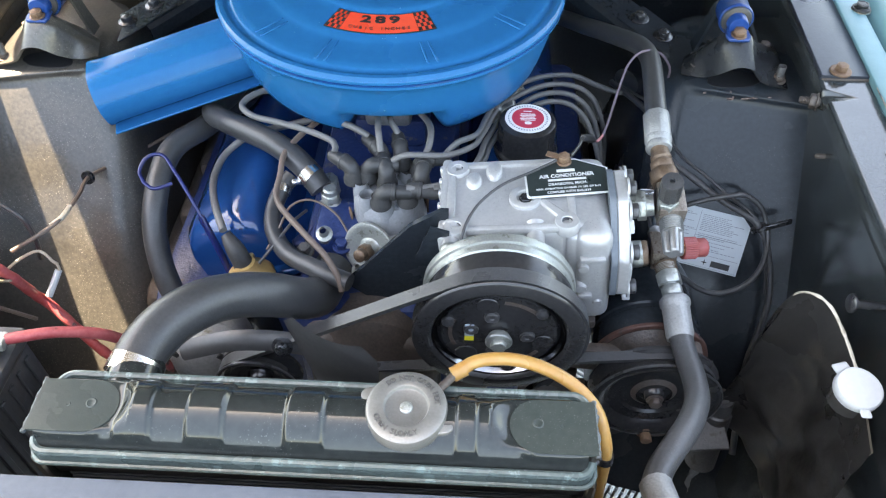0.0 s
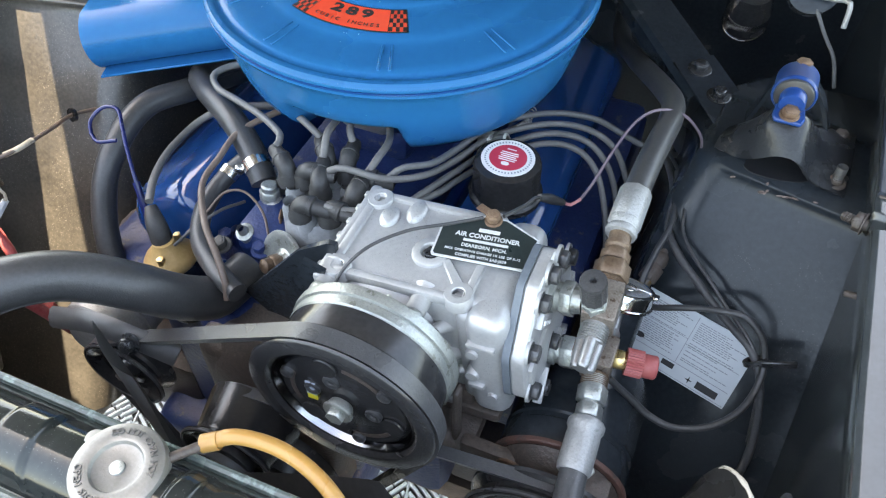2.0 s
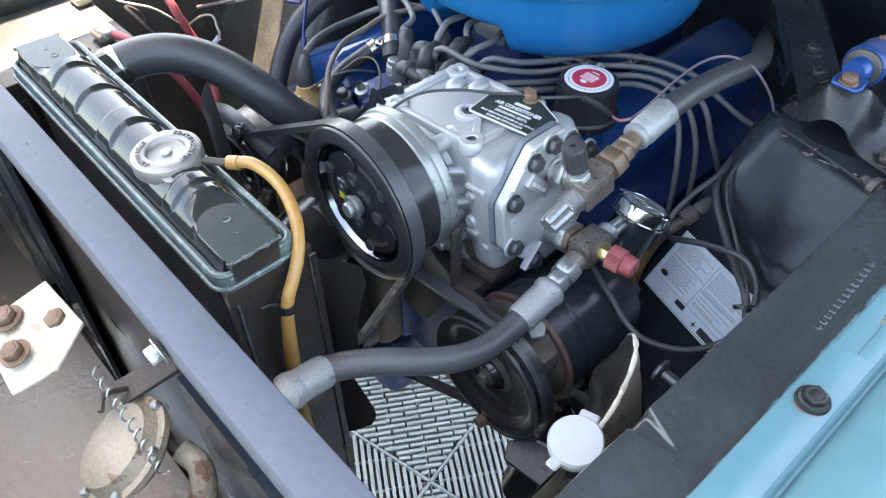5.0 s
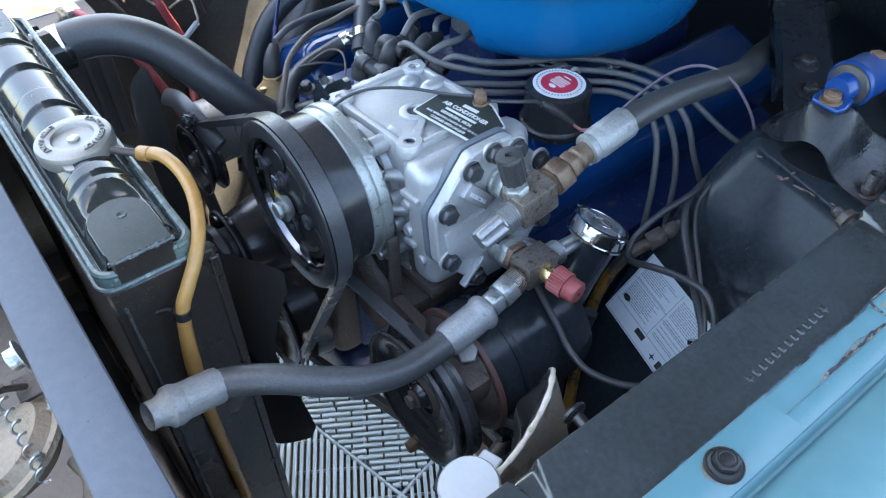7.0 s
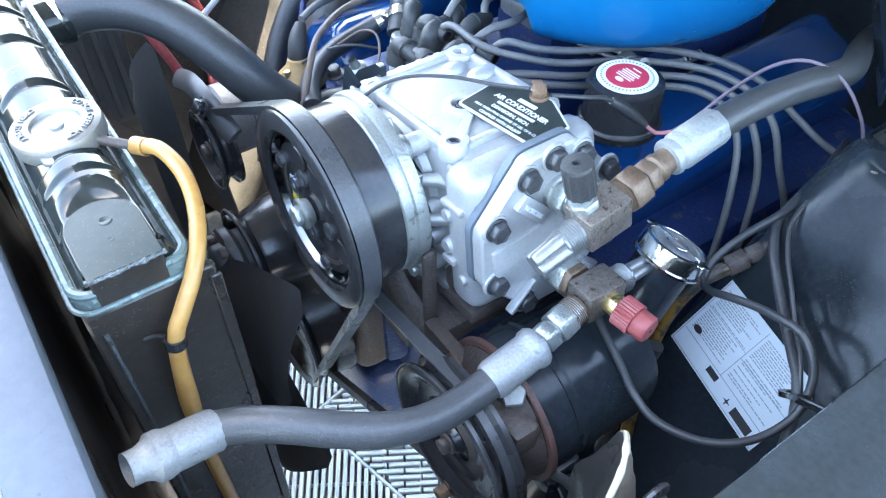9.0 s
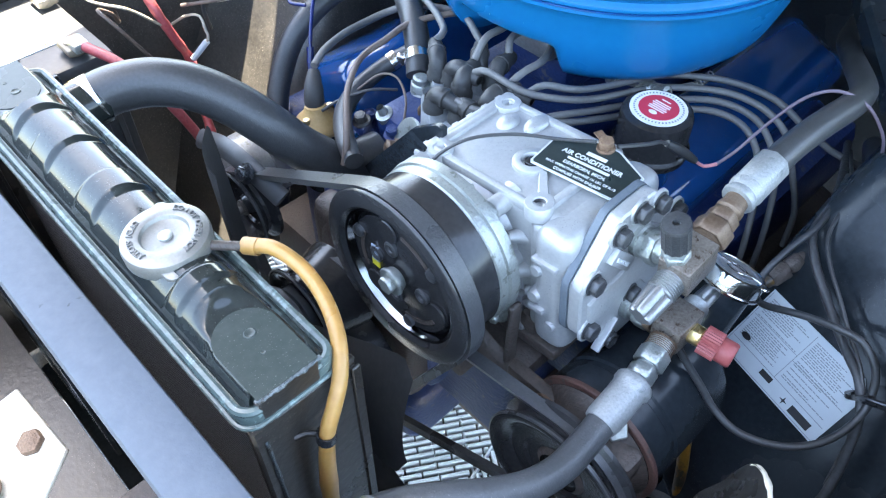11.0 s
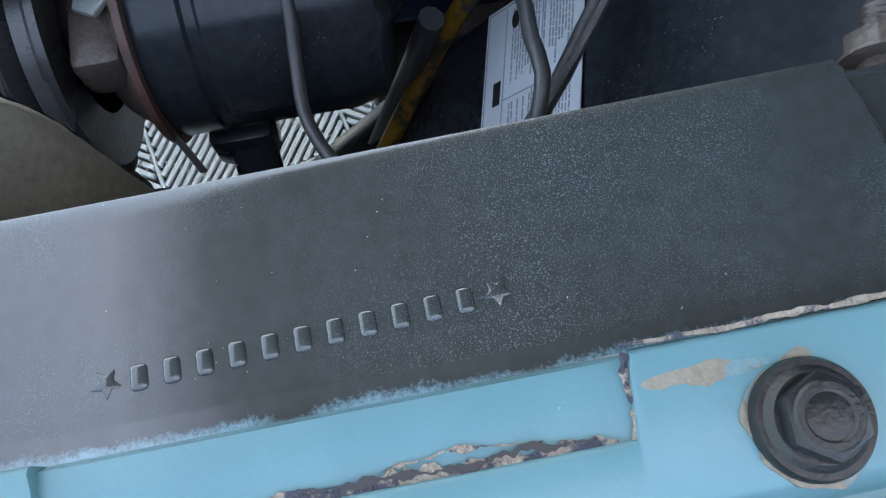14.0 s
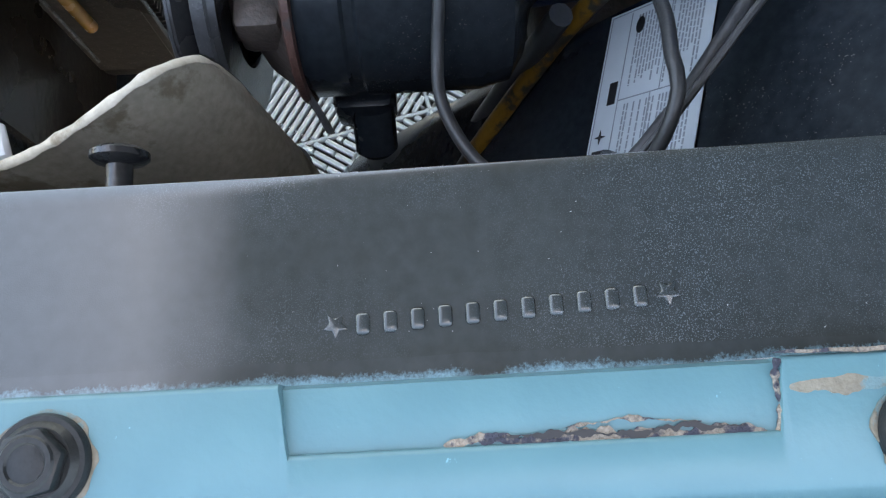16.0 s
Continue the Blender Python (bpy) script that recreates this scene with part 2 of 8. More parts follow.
M_REDCABLE = mat("faded_red_cable", (0.30, 0.035, 0.04), 0.5, col2=(0.42, 0.10, 0.10), scale=60, bump=0.15, spots=(0.05, 0.03, 0.03), spot_scale=40, spot_cut=0.6)
M_BRASS = mat("brass", (0.62, 0.47, 0.22), 0.3, metal=0.9, col2=(0.7, 0.55, 0.3), scale=90)
M_PINK = mat("faded_pink_wire", (0.50, 0.16, 0.18), 0.5, col2=(0.55, 0.28, 0.28), scale=90)
M_PURPLE = mat("faded_violet_wire", (0.10, 0.075, 0.10), 0.5, col2=(0.17, 0.13, 0.16), scale=90)
M_DIPSTICK = mat("chipped_navy_paint", (0.006, 0.012, 0.07), 0.25, col2=(0.01, 0.02, 0.11), scale=80, spots=(0.12, 0.13, 0.17), spot_scale=110, spot_cut=0.66, bump=0.1)
M_PAPER = mat("white_paper", (0.5016, 0.5544, 0.5896), 0.5, col2=(0.5544, 0.5984, 0.6248), scale=30, bump=0.03, bscale=200)
M_INK = mat("printed_grey", (0.22, 0.24, 0.27), 0.6, col2=(0.28, 0.3, 0.33))
# Print black, also laid as the dark of openings, slots and cracks.
M_INKSHADE = mat("print_and_shade_black", (0.012, 0.012, 0.014), 0.5)
M_PLATE = mat("plate_black", (0.014, 0.022, 0.022), 0.35, col2=(0.024, 0.032, 0.032), scale=80, bump=0.1)
# Silver of the plate print; on the cast letters it stands for edge highlights.
M_PRINTGLINT = mat("silver_print_and_letter_glint", (0.62, 0.64, 0.64), 0.4, metal=0.3, col2=(0.72, 0.73, 0.73))
M_DECALRED = mat("decal_red", (0.72, 0.06, 0.03), 0.3, col2=(0.78, 0.08, 0.04), scale=40, coat=0.3)
M_STICKRED = mat("sticker_red", (0.52, 0.03, 0.06), 0.35, col2=(0.58, 0.05, 0.08), scale=40)
M_STICKW = mat("sticker_white", (0.76, 0.75, 0.74), 0.4, col2=(0.82, 0.81, 0.80), scale=40)
M_STICKY = mat("sticker_yellow", (0.72, 0.60, 0.03), 0.4, col2=(0.78, 0.66, 0.05))
M_GASKET = mat("grey_gasket", (0.085, 0.105, 0.125), 0.5, col2=(0.12, 0.14, 0.16), scale=80, bump=0.1)
M_STICKG = mat("sticker_blue_grey", (0.30, 0.36, 0.44), 0.4, col2=(0.36, 0.42, 0.5))
M_FENDER = mat("light_blue_car_paint", (0.07213, 0.1656, 0.1928), 0.34, col2=(0.092, 0.1987, 0.2245), scale=14, bump=0.08, bscale=420, coat=0.0, spots=(0.17, 0.36, 0.42), spot_scale=240, spot_cut=0.70)
M_SEALER = mat("old_cracked_sealer", (0.12, 0.095, 0.075), 0.85, col2=(0.30, 0.25, 0.20), scale=300, bump=0.9, bscale=500, spots=(0.035, 0.035, 0.05), spot_scale=140, spot_cut=0.49)
M_FILM = mat("dried_tan_film", (0.125, 0.105, 0.078), 0.5, col2=(0.215, 0.19, 0.145), scale=150, bump=0.3, bscale=400, spots=(0.10, 0.185, 0.20), spot_scale=90, spot_cut=0.54)
M_SOLDER = mat("lumpy_solder", (0.055, 0.065, 0.07), 0.42, metal=0.3, col2=(0.13, 0.145, 0.15), scale=200, bump=0.9, bscale=500, spots=(0.04, 0.035, 0.03), spot_scale=90, spot_cut=0.55)


def speckle(m, col, scale, cut, clump=9.0, clump_cut=0.5, soft=0.12):
    """Fine flecks over a material, gathered in loose clusters."""
    n, l = m.node_tree.nodes, m.node_tree.links.new
    b = n["Principled BSDF"]
    base = b.inputs["Base Color"].links[0].from_socket
    tc = n.new("ShaderNodeTexCoord")
    facs = []
    for sc, c, w in ((scale, cut, 0.03), (clump, clump_cut, soft)):
        nz = n.new("ShaderNodeTexNoise")
        nz.inputs["Scale"].default_value, nz.inputs["Detail"].default_value = sc, 2.0
        l(tc.outputs["Object"], nz.inputs["Vector"])
        mr = n.new("ShaderNodeMapRange")
        mr.inputs[1].default_value, mr.inputs[2].default_value = c, c + w
        l(nz.outputs["Fac"], mr.inputs[0])
        facs.append(mr.outputs[0])
    mu = n.new("ShaderNodeMath")
    mu.operation = "MULTIPLY"
    l(facs[0], mu.inputs[0])
    l(facs[1], mu.inputs[1])
    mx = n.new("ShaderNodeMix")
    mx.data_type = "RGBA"
    l(mu.outputs[0], mx.inputs[0])
    l(base, mx.inputs[6])
    mx.inputs[7].default_value = (*col, 1)
    l(mx.outputs[2], b.inputs["Base Color"])


speckle(M_APRON, (0.085, 0.102, 0.115), 2900.0, 0.585, 16.0, 0.46, 0.26)
speckle(M_APRON, (0.30, 0.32, 0.33), 1100.0, 0.755, 9.0, 0.42)
speckle(M_BLACK, (0.12, 0.115, 0.11), 900.0, 0.68, 12.0, 0.50)
speckle(M_GLOSS, (0.11, 0.115, 0.11), 800.0, 0.68, 16.0, 0.46)
speckle(M_CLUTCH, (0.10, 0.098, 0.095), 900.0, 0.69, 18.0, 0.46)
speckle(M_DUSTY, (0.17, 0.155, 0.135), 600.0, 0.64, 12.0, 0.44)
speckle(M_ENGINE, (0.07, 0.10, 0.17), 800.0, 0.69, 14.0, 0.48)
speckle(M_TANKPAD, (0.11, 0.115, 0.11), 900.0, 0.68, 18.0, 0.44)
speckle(M_ALU, (0.25, 0.25, 0.245), 650.0, 0.66, 22.0, 0.50)
speckle(M_HOSE_GREY, (0.15, 0.148, 0.145), 900.0, 0.67, 16.0, 0.44)
speckle(M_CORE, (0.085, 0.070, 0.058), 500.0, 0.64, 14.0, 0.44)
speckle(M_BELT, (0.13, 0.128, 0.125), 900.0, 0.68, 18.0, 0.46)
speckle(M_RUBBER, (0.12, 0.115, 0.11), 700.0, 0.70, 14.0, 0.52)
M_FENDER.node_tree.nodes["Principled BSDF"].inputs["Specular IOR Level"].default_value = 0.32
speckle(M_FENDER, (0.07, 0.09, 0.10), 380.0, 0.735, 20.0, 0.52)
speckle(M_CLEANER, (0.42, 0.52, 0.60), 260.0, 0.735, 14.0, 0.58)
speckle(M_RAIL, (0.05, 0.055, 0.06), 150.0, 0.70, 30.0, 0.50)


def spray_material():
    """Blue paint that thins out into speckles across a few millimetres over black."""
    m = mat("overspray_edge", (0.026, 0.031, 0.033), 0.17, col2=(0.039, 0.046, 0.049), scale=60, bump=0.03, bscale=2600, coat=0.6, rvar=0.08, dents=0.035)
    n, l = m.node_tree.nodes, m.node_tree.links.new
    b = n["Principled BSDF"]
    base = b.inputs["Base Color"].links[0].from_socket
    tc = n.new("ShaderNodeTexCoord")
    sp = n.new("ShaderNodeSeparateXYZ")
    l(tc.outputs["Object"], sp.inputs[0])
    mr = n.new("ShaderNodeMapRange")
    mr.inputs[1].default_value, mr.inputs[2].default_value = 0.4540, 0.4605
    l(sp.outputs[0], mr.inputs[0])
    nz = n.new("ShaderNodeTexNoise")
    nz.inputs["Scale"].default_value, nz.inputs["Detail"].default_value, nz.inputs["Roughness"].default_value = 900.0, 6.0, 0.75
    l(tc.outputs["Object"], nz.inputs["Vector"])
    nb = n.new("ShaderNodeTexNoise")
    nb.inputs["Scale"].default_value = 60.0
    l(tc.outputs["Object"], nb.inputs["Vector"])
    ad = n.new("ShaderNodeMath")
    ad.operation = "ADD"
    l(mr.outputs[0], ad.inputs[0])
    l(nz.outputs["Fac"], ad.inputs[1])
    a2 = n.new("ShaderNodeMath")
    a2.operation = "ADD"
    l(ad.outputs[0], a2.inputs[0])
    l(nb.outputs["Fac"], a2.inputs[1])
    st = n.new("ShaderNodeMapRange")
    st.inputs[1].default_value, st.inputs[2].default_value = 1.48, 1.85
    l(a2.outputs[0], st.inputs[0])
    mx = n.new("ShaderNodeMix")
    mx.data_type = "RGBA"
    l(st.outputs[0], mx.inputs[0])
    l(base, mx.inputs[6])
    mx.inputs[7].default_value = (0.15, 0.27, 0.33, 1)
    l(mx.outputs[2], b.inputs["Base Color"])
    return m


M_SPRAY = spray_material()
M_BAGBLACK = mat("black_vinyl_bag", (0.02925, 0.0273, 0.02633), 0.30, col2=(0.04485, 0.04192, 0.03997), scale=60, bump=0.25, bscale=90)
M_BAGCREAM = mat("cream_vinyl", (0.36, 0.31, 0.235), 0.55, col2=(0.56, 0.50, 0.41), scale=70, bump=0.35, bscale=160, spots=(0.27, 0.22, 0.155), spot_scale=28, spot_cut=0.56)
M_WHITEPL = mat("white_plastic", (0.4136, 0.4268, 0.4312), 0.42, col2=(0.4576, 0.4664, 0.4708), scale=60, bump=0.1, spots=(0.3, 0.3, 0.29), spot_scale=160, spot_cut=0.74)
M_TILE = mat("light_grey_mat_plastic", (0.44, 0.4576, 0.4752), 0.5, col2=(0.528, 0.5456, 0.5544), scale=25, bump=0.1, bscale=300, spots=(0.36, 0.36, 0.35), spot_scale=8, spot_cut=0.62, per_object=True)
M_CONCRETE = mat("dark_concrete", (0.10, 0.098, 0.094), 0.8, col2=(0.17, 0.165, 0.155), scale=10, bump=0.4, bscale=60)
M_BATTERY = mat("battery_case", (0.03808, 0.03808, 0.0392), 0.38, col2=(0.06272, 0.06272, 0.06384), scale=40, bump=0.1)
M_CONDUIT = mat("loom_tape", (0.0392, 0.0392, 0.042), 0.42, col2=(0.0728, 0.0728, 0.0756), scale=60, bump=0.4, bscale=200)
M_YELROD = mat("amber_painted_tube", (0.22, 0.11, 0.014), 0.35, col2=(0.15, 0.075, 0.014), scale=60, bump=0.1, spots=(0.03, 0.025, 0.02), spot_scale=38, spot_cut=0.46)
M_CHIP = mat("chipped_bare_metal", (0.20, 0.13, 0.105), 0.5, metal=0.2, col2=(0.34, 0.255, 0.22), scale=260, bump=0.4, bscale=900, spots=(0.05, 0.04, 0.035), spot_scale=300, spot_cut=0.52)
M_STEELGREY = mat("grimy_grey_steel", (0.05525, 0.0546, 0.05395), 0.45, metal=0.3, col2=(0.104, 0.1008, 0.0975), scale=90, bump=0.3, bscale=400, spots=(0.05, 0.042, 0.036), spot_scale=60, spot_cut=0.58)
M_HORN = mat("weathered_horn_metal", (0.22, 0.18, 0.13), 0.6, metal=0.2, col2=(0.34, 0.29, 0.22), scale=60, bump=0.5, bscale=250, spots=(0.14, 0.07, 0.035), spot_scale=30, spot_cut=0.56)


# ---- mesh helpers ----
def ob_from(name, bm, m, parent=None, label="", smooth=True, angle=40):
    me = bpy.data.meshes.new(name)
    bmesh.ops.recalc_face_normals(bm, faces=bm.faces)
    bm.to_mesh(me)
    bm.free()
    me.materials.append(m)
    if smooth:
        me.polygons.foreach_set("use_smooth", [True] * len(me.polygons))
        me.set_sharp_from_angle(angle=radians(angle))
    ob = new(name, me)
    if parent:
        ob.parent = parent
    if label:
        ob["label"] = label
    return ob


def part(name, bm, m, parent, label="", angle=40):
    return ob_from(name, bm, m, parent, label, True, angle)


def thing(name, label, category, group="", at=(0, 0, 0), kind=""):
    e = new(name)
    e.empty_display_size = 0.02
    e.location = at
    return tagged(e, label, category, group, kind)


def shift(bm, m):
    bmesh.ops.transform(bm, matrix=m, verts=bm.verts)
    return bm


def box(x0, x1, y0, y1, z0, z1, bevel=0.0, seg=2, m=None):
    bm = bmesh.new()
    bmesh.ops.create_cube(bm, size=1, matrix=Matrix.Translation(((x0 + x1) / 2, (y0 + y1) / 2, (z0 + z1) / 2)) @ Matrix.Diagonal((x1 - x0, y1 - y0, z1 - z0, 1)))
    if bevel:
        bmesh.ops.bevel(bm, geom=list(bm.edges), offset=bevel, segments=seg, affect="EDGES", profile=0.5)
    return shift(bm, m) if m else bm


def lathe(profile, seg=48, m=None, closed=False):
    """Revolves (radius, height) pairs round the local z axis."""
    bm = bmesh.new()
    rings = []
    for r, h in profile:
        if r < 1e-6:
            rings.append([bm.verts.new((0, 0, h))])
        else:
            rings.append([bm.verts.new((r * math.cos(2 * math.pi * k / seg), r * math.sin(2 * math.pi * k / seg), h)) for k in range(seg)])
    pairs = list(zip(rings, rings[1:])) + ([(rings[-1], rings[0])] if closed else [])
    for a, b in pairs:
        for k in range(seg):
            q = (k + 1) % seg
            if len(a) == 1 and len(b) == 1:
                continue
            if len(a) == 1:
                bm.faces.new((a[0], b[k], b[q]))
            elif len(b) == 1:
                bm.faces.new((a[k], a[q], b[0]))
            else:
                bm.faces.new((a[k], a[q], b[q], b[k]))
    return shift(bm, m) if m else bm


def prism(outline, h0, h1, bevel=0.0, m=None, seg=2):
    """Extrudes an outline in the local xy plane from h0 to h1."""
    bm = bmesh.new()
    lo = [bm.verts.new((x, y, h0)) for x, y in outline]
    hi = [bm.verts.new((x, y, h1)) for x, y in outline]
    bm.faces.new(lo)
    bm.faces.new(hi)
    k = len(outline)
    for i in range(k):
        bm.faces.new((lo[i], lo[(i + 1) % k], hi[(i + 1) % k], hi[i]))
    if bevel:
        bmesh.ops.recalc_face_normals(bm, faces=bm.faces)
        bmesh.ops.bevel(bm, geom=list(bm.edges), offset=bevel, segments=seg, affect="EDGES", profile=0.5)
    return shift(bm, m) if m else bm


def ngon(r, k=6, turn=0.0):
    return [(r * math.cos(turn + 2 * math.pi * i / k), r * math.sin(turn + 2 * math.pi * i / k)) for i in range(k)]


def join(*bms):
    out = bmesh.new()
    for b in bms:
        me = bpy.data.meshes.new("tmp")
        b.to_mesh(me)
        b.free()
        out.from_mesh(me)
        bpy.data.meshes.remove(me)
    return out


def spline(pts, step=0.006):
    """Points along a smooth curve through the given ones."""
    p = [Vector(q) for q in pts]
    p = [2 * p[0] - p[1]] + p + [2 * p[-1] - p[-2]]
    out = []
    for i in range(1, len(p) - 2):
        n = max(2, int((p[i + 1] - p[i]).length / step))
        for k in range(n):
            t = k / n
            out.append(0.5 * ((2 * p[i]) + (p[i + 1] - p[i - 1]) * t + (2 * p[i - 1] - 5 * p[i] + 4 * p[i + 1] - p[i + 2]) * t * t + (-p[i - 1] + 3 * p[i] - 3 * p[i + 1] + p[i + 2]) * t ** 3))
    out.append(p[-2])
    return out


def tube(pts, r, seg=12, step=0.006, wobble=0.0, radii=None, flat=1.0):
    q = spline(pts, step) if len(pts) > 2 else [Vector(pts[0]), Vector(pts[1])]
    bm = bmesh.new()
    up = None
    rings = []
    for i, c in enumerate(q):
        d = (q[min(i + 1, len(q) - 1)] - q[max(i - 1, 0)]).normalized()
        if up is None:
            up = d.orthogonal().normalized()
        up = (up - d * up.dot(d)).normalized()
        side = d.cross(up)
        rr = r * (1 + wobble * math.sin(i * 1.7) * math.sin(i * 0.37))
        if radii:
            f = i / (len(q) - 1) * (len(radii) - 1)
            k = min(int(f), len(radii) - 2)
            rr = r * (radii[k] + (radii[k + 1] - radii[k]) * (f - k))
        rings.append([bm.verts.new(c + up * rr * math.cos(2 * math.pi * k / seg) + side * rr * flat * math.sin(2 * math.pi * k / seg)) for k in range(seg)])
    for a, b in zip(rings, rings[1:]):
        for k in range(seg):
            bm.faces.new((a[k], a[(k + 1) % seg], b[(k + 1) % seg], b[k]))
    bm.faces.new(rings[0])
    bm.faces.new(rings[-1])
    return bm


def along(a, b, roll=0.0):
    """A frame at a whose z axis points at b."""
    a, b = Vector(a), Vector(b)
    return Matrix.Translation(a) @ (b - a).to_track_quat("Z", "Y").to_matrix().to_4x4() @ Matrix.Rotation(roll, 4, "Z")


def axes(o, ex, ey):
    """A frame at o with x along ex and y near ey."""
    ex, ey = Vector(ex).normalized(), Vector(ey)
    ez = ex.cross(ey).normalized()
    ey = ez.cross(ex)
    m = Matrix((ex, ey, ez)).transposed().to_4x4()
    m.translation = Vector(o)
    return m


def text_bm(body, size, m, depth=0.0003, align="CENTER", spacing=1.0, bold=0.0):
    cu = bpy.data.curves.new("writing", "FONT")
    cu.body, cu.size, cu.extrude, cu.align_x, cu.align_y, cu.space_character, cu.offset = body, size, depth, align, "CENTER", spacing, bold
    cu.resolution_u = 3
    tmp = bpy.data.objects.new("writing", cu)
    me = bpy.data.meshes.new_from_object(tmp)
    bm = bmesh.new()
    bm.from_mesh(me)
    bpy.data.objects.remove(tmp)
    bpy.data.curves.remove(cu)
    bpy.data.meshes.remove(me)
    return shift(bm, m)


def hex_bolt(r, h, m, washer=0.0, wh=0.0015, dome=True):
    """A hexagon head on a washer, base at the frame's origin, along its z."""
    bits = []
    if washer:
        bits.append(lathe([(0, 0), (washer, 0), (washer, wh * 0.7), (washer * 0.93, wh), (0, wh)], 24))
    head = prism(ngon(r), wh if washer else 0, (wh if washer else 0) + h, r * 0.07, None, 1)
    bits.append(head)
    if dome:
        z = (wh if washer else 0) + h
        bits.append(lathe([(r * 0.72, z - 0.0002), (r * 0.6, z + r * 0.08), (0, z + r * 0.1)], 16))
    return shift(join(*bits), m)


def thread(r, z0, z1, fr, pitch=0.0017):
    """A short run of screw thread."""
    n = int((z1 - z0) / pitch)
    return lathe([(r * 0.9, z0)] + [q for k in range(n) for q in ((r * 0.91, z0 + pitch * k), (r, z0 + pitch * (k + 0.45)), (r * 0.91, z0 + pitch * (k + 0.9)))] + [(r * 0.9, z1)], 28, fr)


def sheet(corners, thick=0.002):
    """A thin solid plate over a planar ring of points."""
    p = [Vector(c) for c in corners]
    n = (p[1] - p[0]).cross(p[2] - p[0]).normalized() * thick
    bm = bmesh.new()
    a = [bm.verts.new(q) for q in p]
    b = [bm.verts.new(q + n) for q in p]
    bm.faces.new(a)
    bm.faces.new(b)
    for i in range(len(p)):
        bm.faces.new((a[i], a[(i + 1) % len(p)], b[(i + 1) % len(p)], b[i]))
    return bm


RX = Matrix.Rotation(radians(-90), 4, "X")  # local z to world +y
CX = -0.117  # the car's middle


# ---- ground and mat ----
ground = ob_from("ground", box(-60, 60, -60, 60, -0.2, -0.012), M_CONCRETE, smooth=False)
tagged(ground, "dark rough concrete driveway under the car", "ground", kind="structure")


def mat_tile(size=0.40, pitch=0.0125, bar=0.0070, h=0.012):
    """One drainage tile: four triangles of ribs whose direction turns at the diagonals, with cross ties below."""
    bm = bmesh.new()
    half = size / 2

    def bar_box(x0, x1, y0, y1, z0, z1, turn):
        v = []
        for z, e in ((z0, 0), (z1 - 0.002, 0), (z1, 0.0016)):
            v.append([bm.verts.new(Matrix.Rotation(turn, 3, "Z") @ Vector((x, y, z))) for x, y in ((x0 + e, y0 + e), (x1 - e, y0 + e), (x1 - e, y1 - e), (x0 + e, y1 - e))])
        for a, b in zip(v, v[1:]):
            for i in range(4):
                bm.faces.new((a[i], a[(i + 1) % 4], b[(i + 1) % 4], b[i]))
        bm.faces.new(v[-1])

    n = int(half / pitch)
    for q in range(4):
        turn = q * math.pi / 2
        for k in range(n + 1):
            y = -half + (k + 0.35) * pitch
            w = -y - 0.006
            if w < 0.012:
                continue
            x, off = -w, (k % 2) * 0.03
            while x < w - 0.008:
                x1 = min(w, (math.floor((x - off) / 0.06) + 1) * 0.06 + off - 0.004) if q % 2 else w
                if x1 - x > 0.006:
                    bar_box(x, x1, y - bar / 2, y + bar / 2, -0.012, 0, turn)
                x = max(x1 + 0.004, x + 0.008)
    for q in range(4):
        for x in (-0.13, -0.065, 0.0, 0.065, 0.13):
            bar_box(x - 0.002, x + 0.002, -half + 0.002, -abs(x) - 0.002, -0.012, -0.004, q * math.pi / 2)
    for turn in (math.pi / 4, -math.pi / 4):
        bar_box(-half * 1.41 + 0.004, half * 1.41 - 0.004, -0.003, 0.003, -0.012, -0.001, turn)
    return bm


floor_mat = thing("floor_mat", "light grey interlocking plastic drainage mat lying on the driveway", "floor mat", kind="structure")
first = part("mat_tile", mat_tile(), M_TILE, floor_mat)
MAT = Matrix.Rotation(radians(-32), 4, "Z")
first.matrix_basis = Matrix.Translation((-0.030, 0.574, 0)) @ MAT
for ix in range(-4, 5):
    for iy in range(-4, 5):
        if (ix, iy) == (0, 0):
            continue
        t = new("mat_tile", first.data)
        t.parent = floor_mat
        t.matrix_basis = Matrix.Translation((-0.030, 0.574, 0)) @ MAT @ Matrix.Translation((ix * 0.404, iy * 0.404, 0))

# ---- car body ----
AZ = 0.8980  # top of the apron rail
DART2 = 0.402  # depth of the forward dart


def dart_depth(x, y):
    """Pressed triangular darts in the rail, flat-bottomed, deepest at the inner edge."""
    for y0 in (0.7385, DART2):
        k = (0.4385 - max(x, 0.402)) / 0.0335
        if k > 0:
            v = abs(y - (y0 - 0.004 * (1 - k))) / (0.0102 * k + 0.0004)
            if v < 1:
                return 0.0068 * k ** 1.2 * min(1.0, (1 - v) * 3.2)
    return 0.0


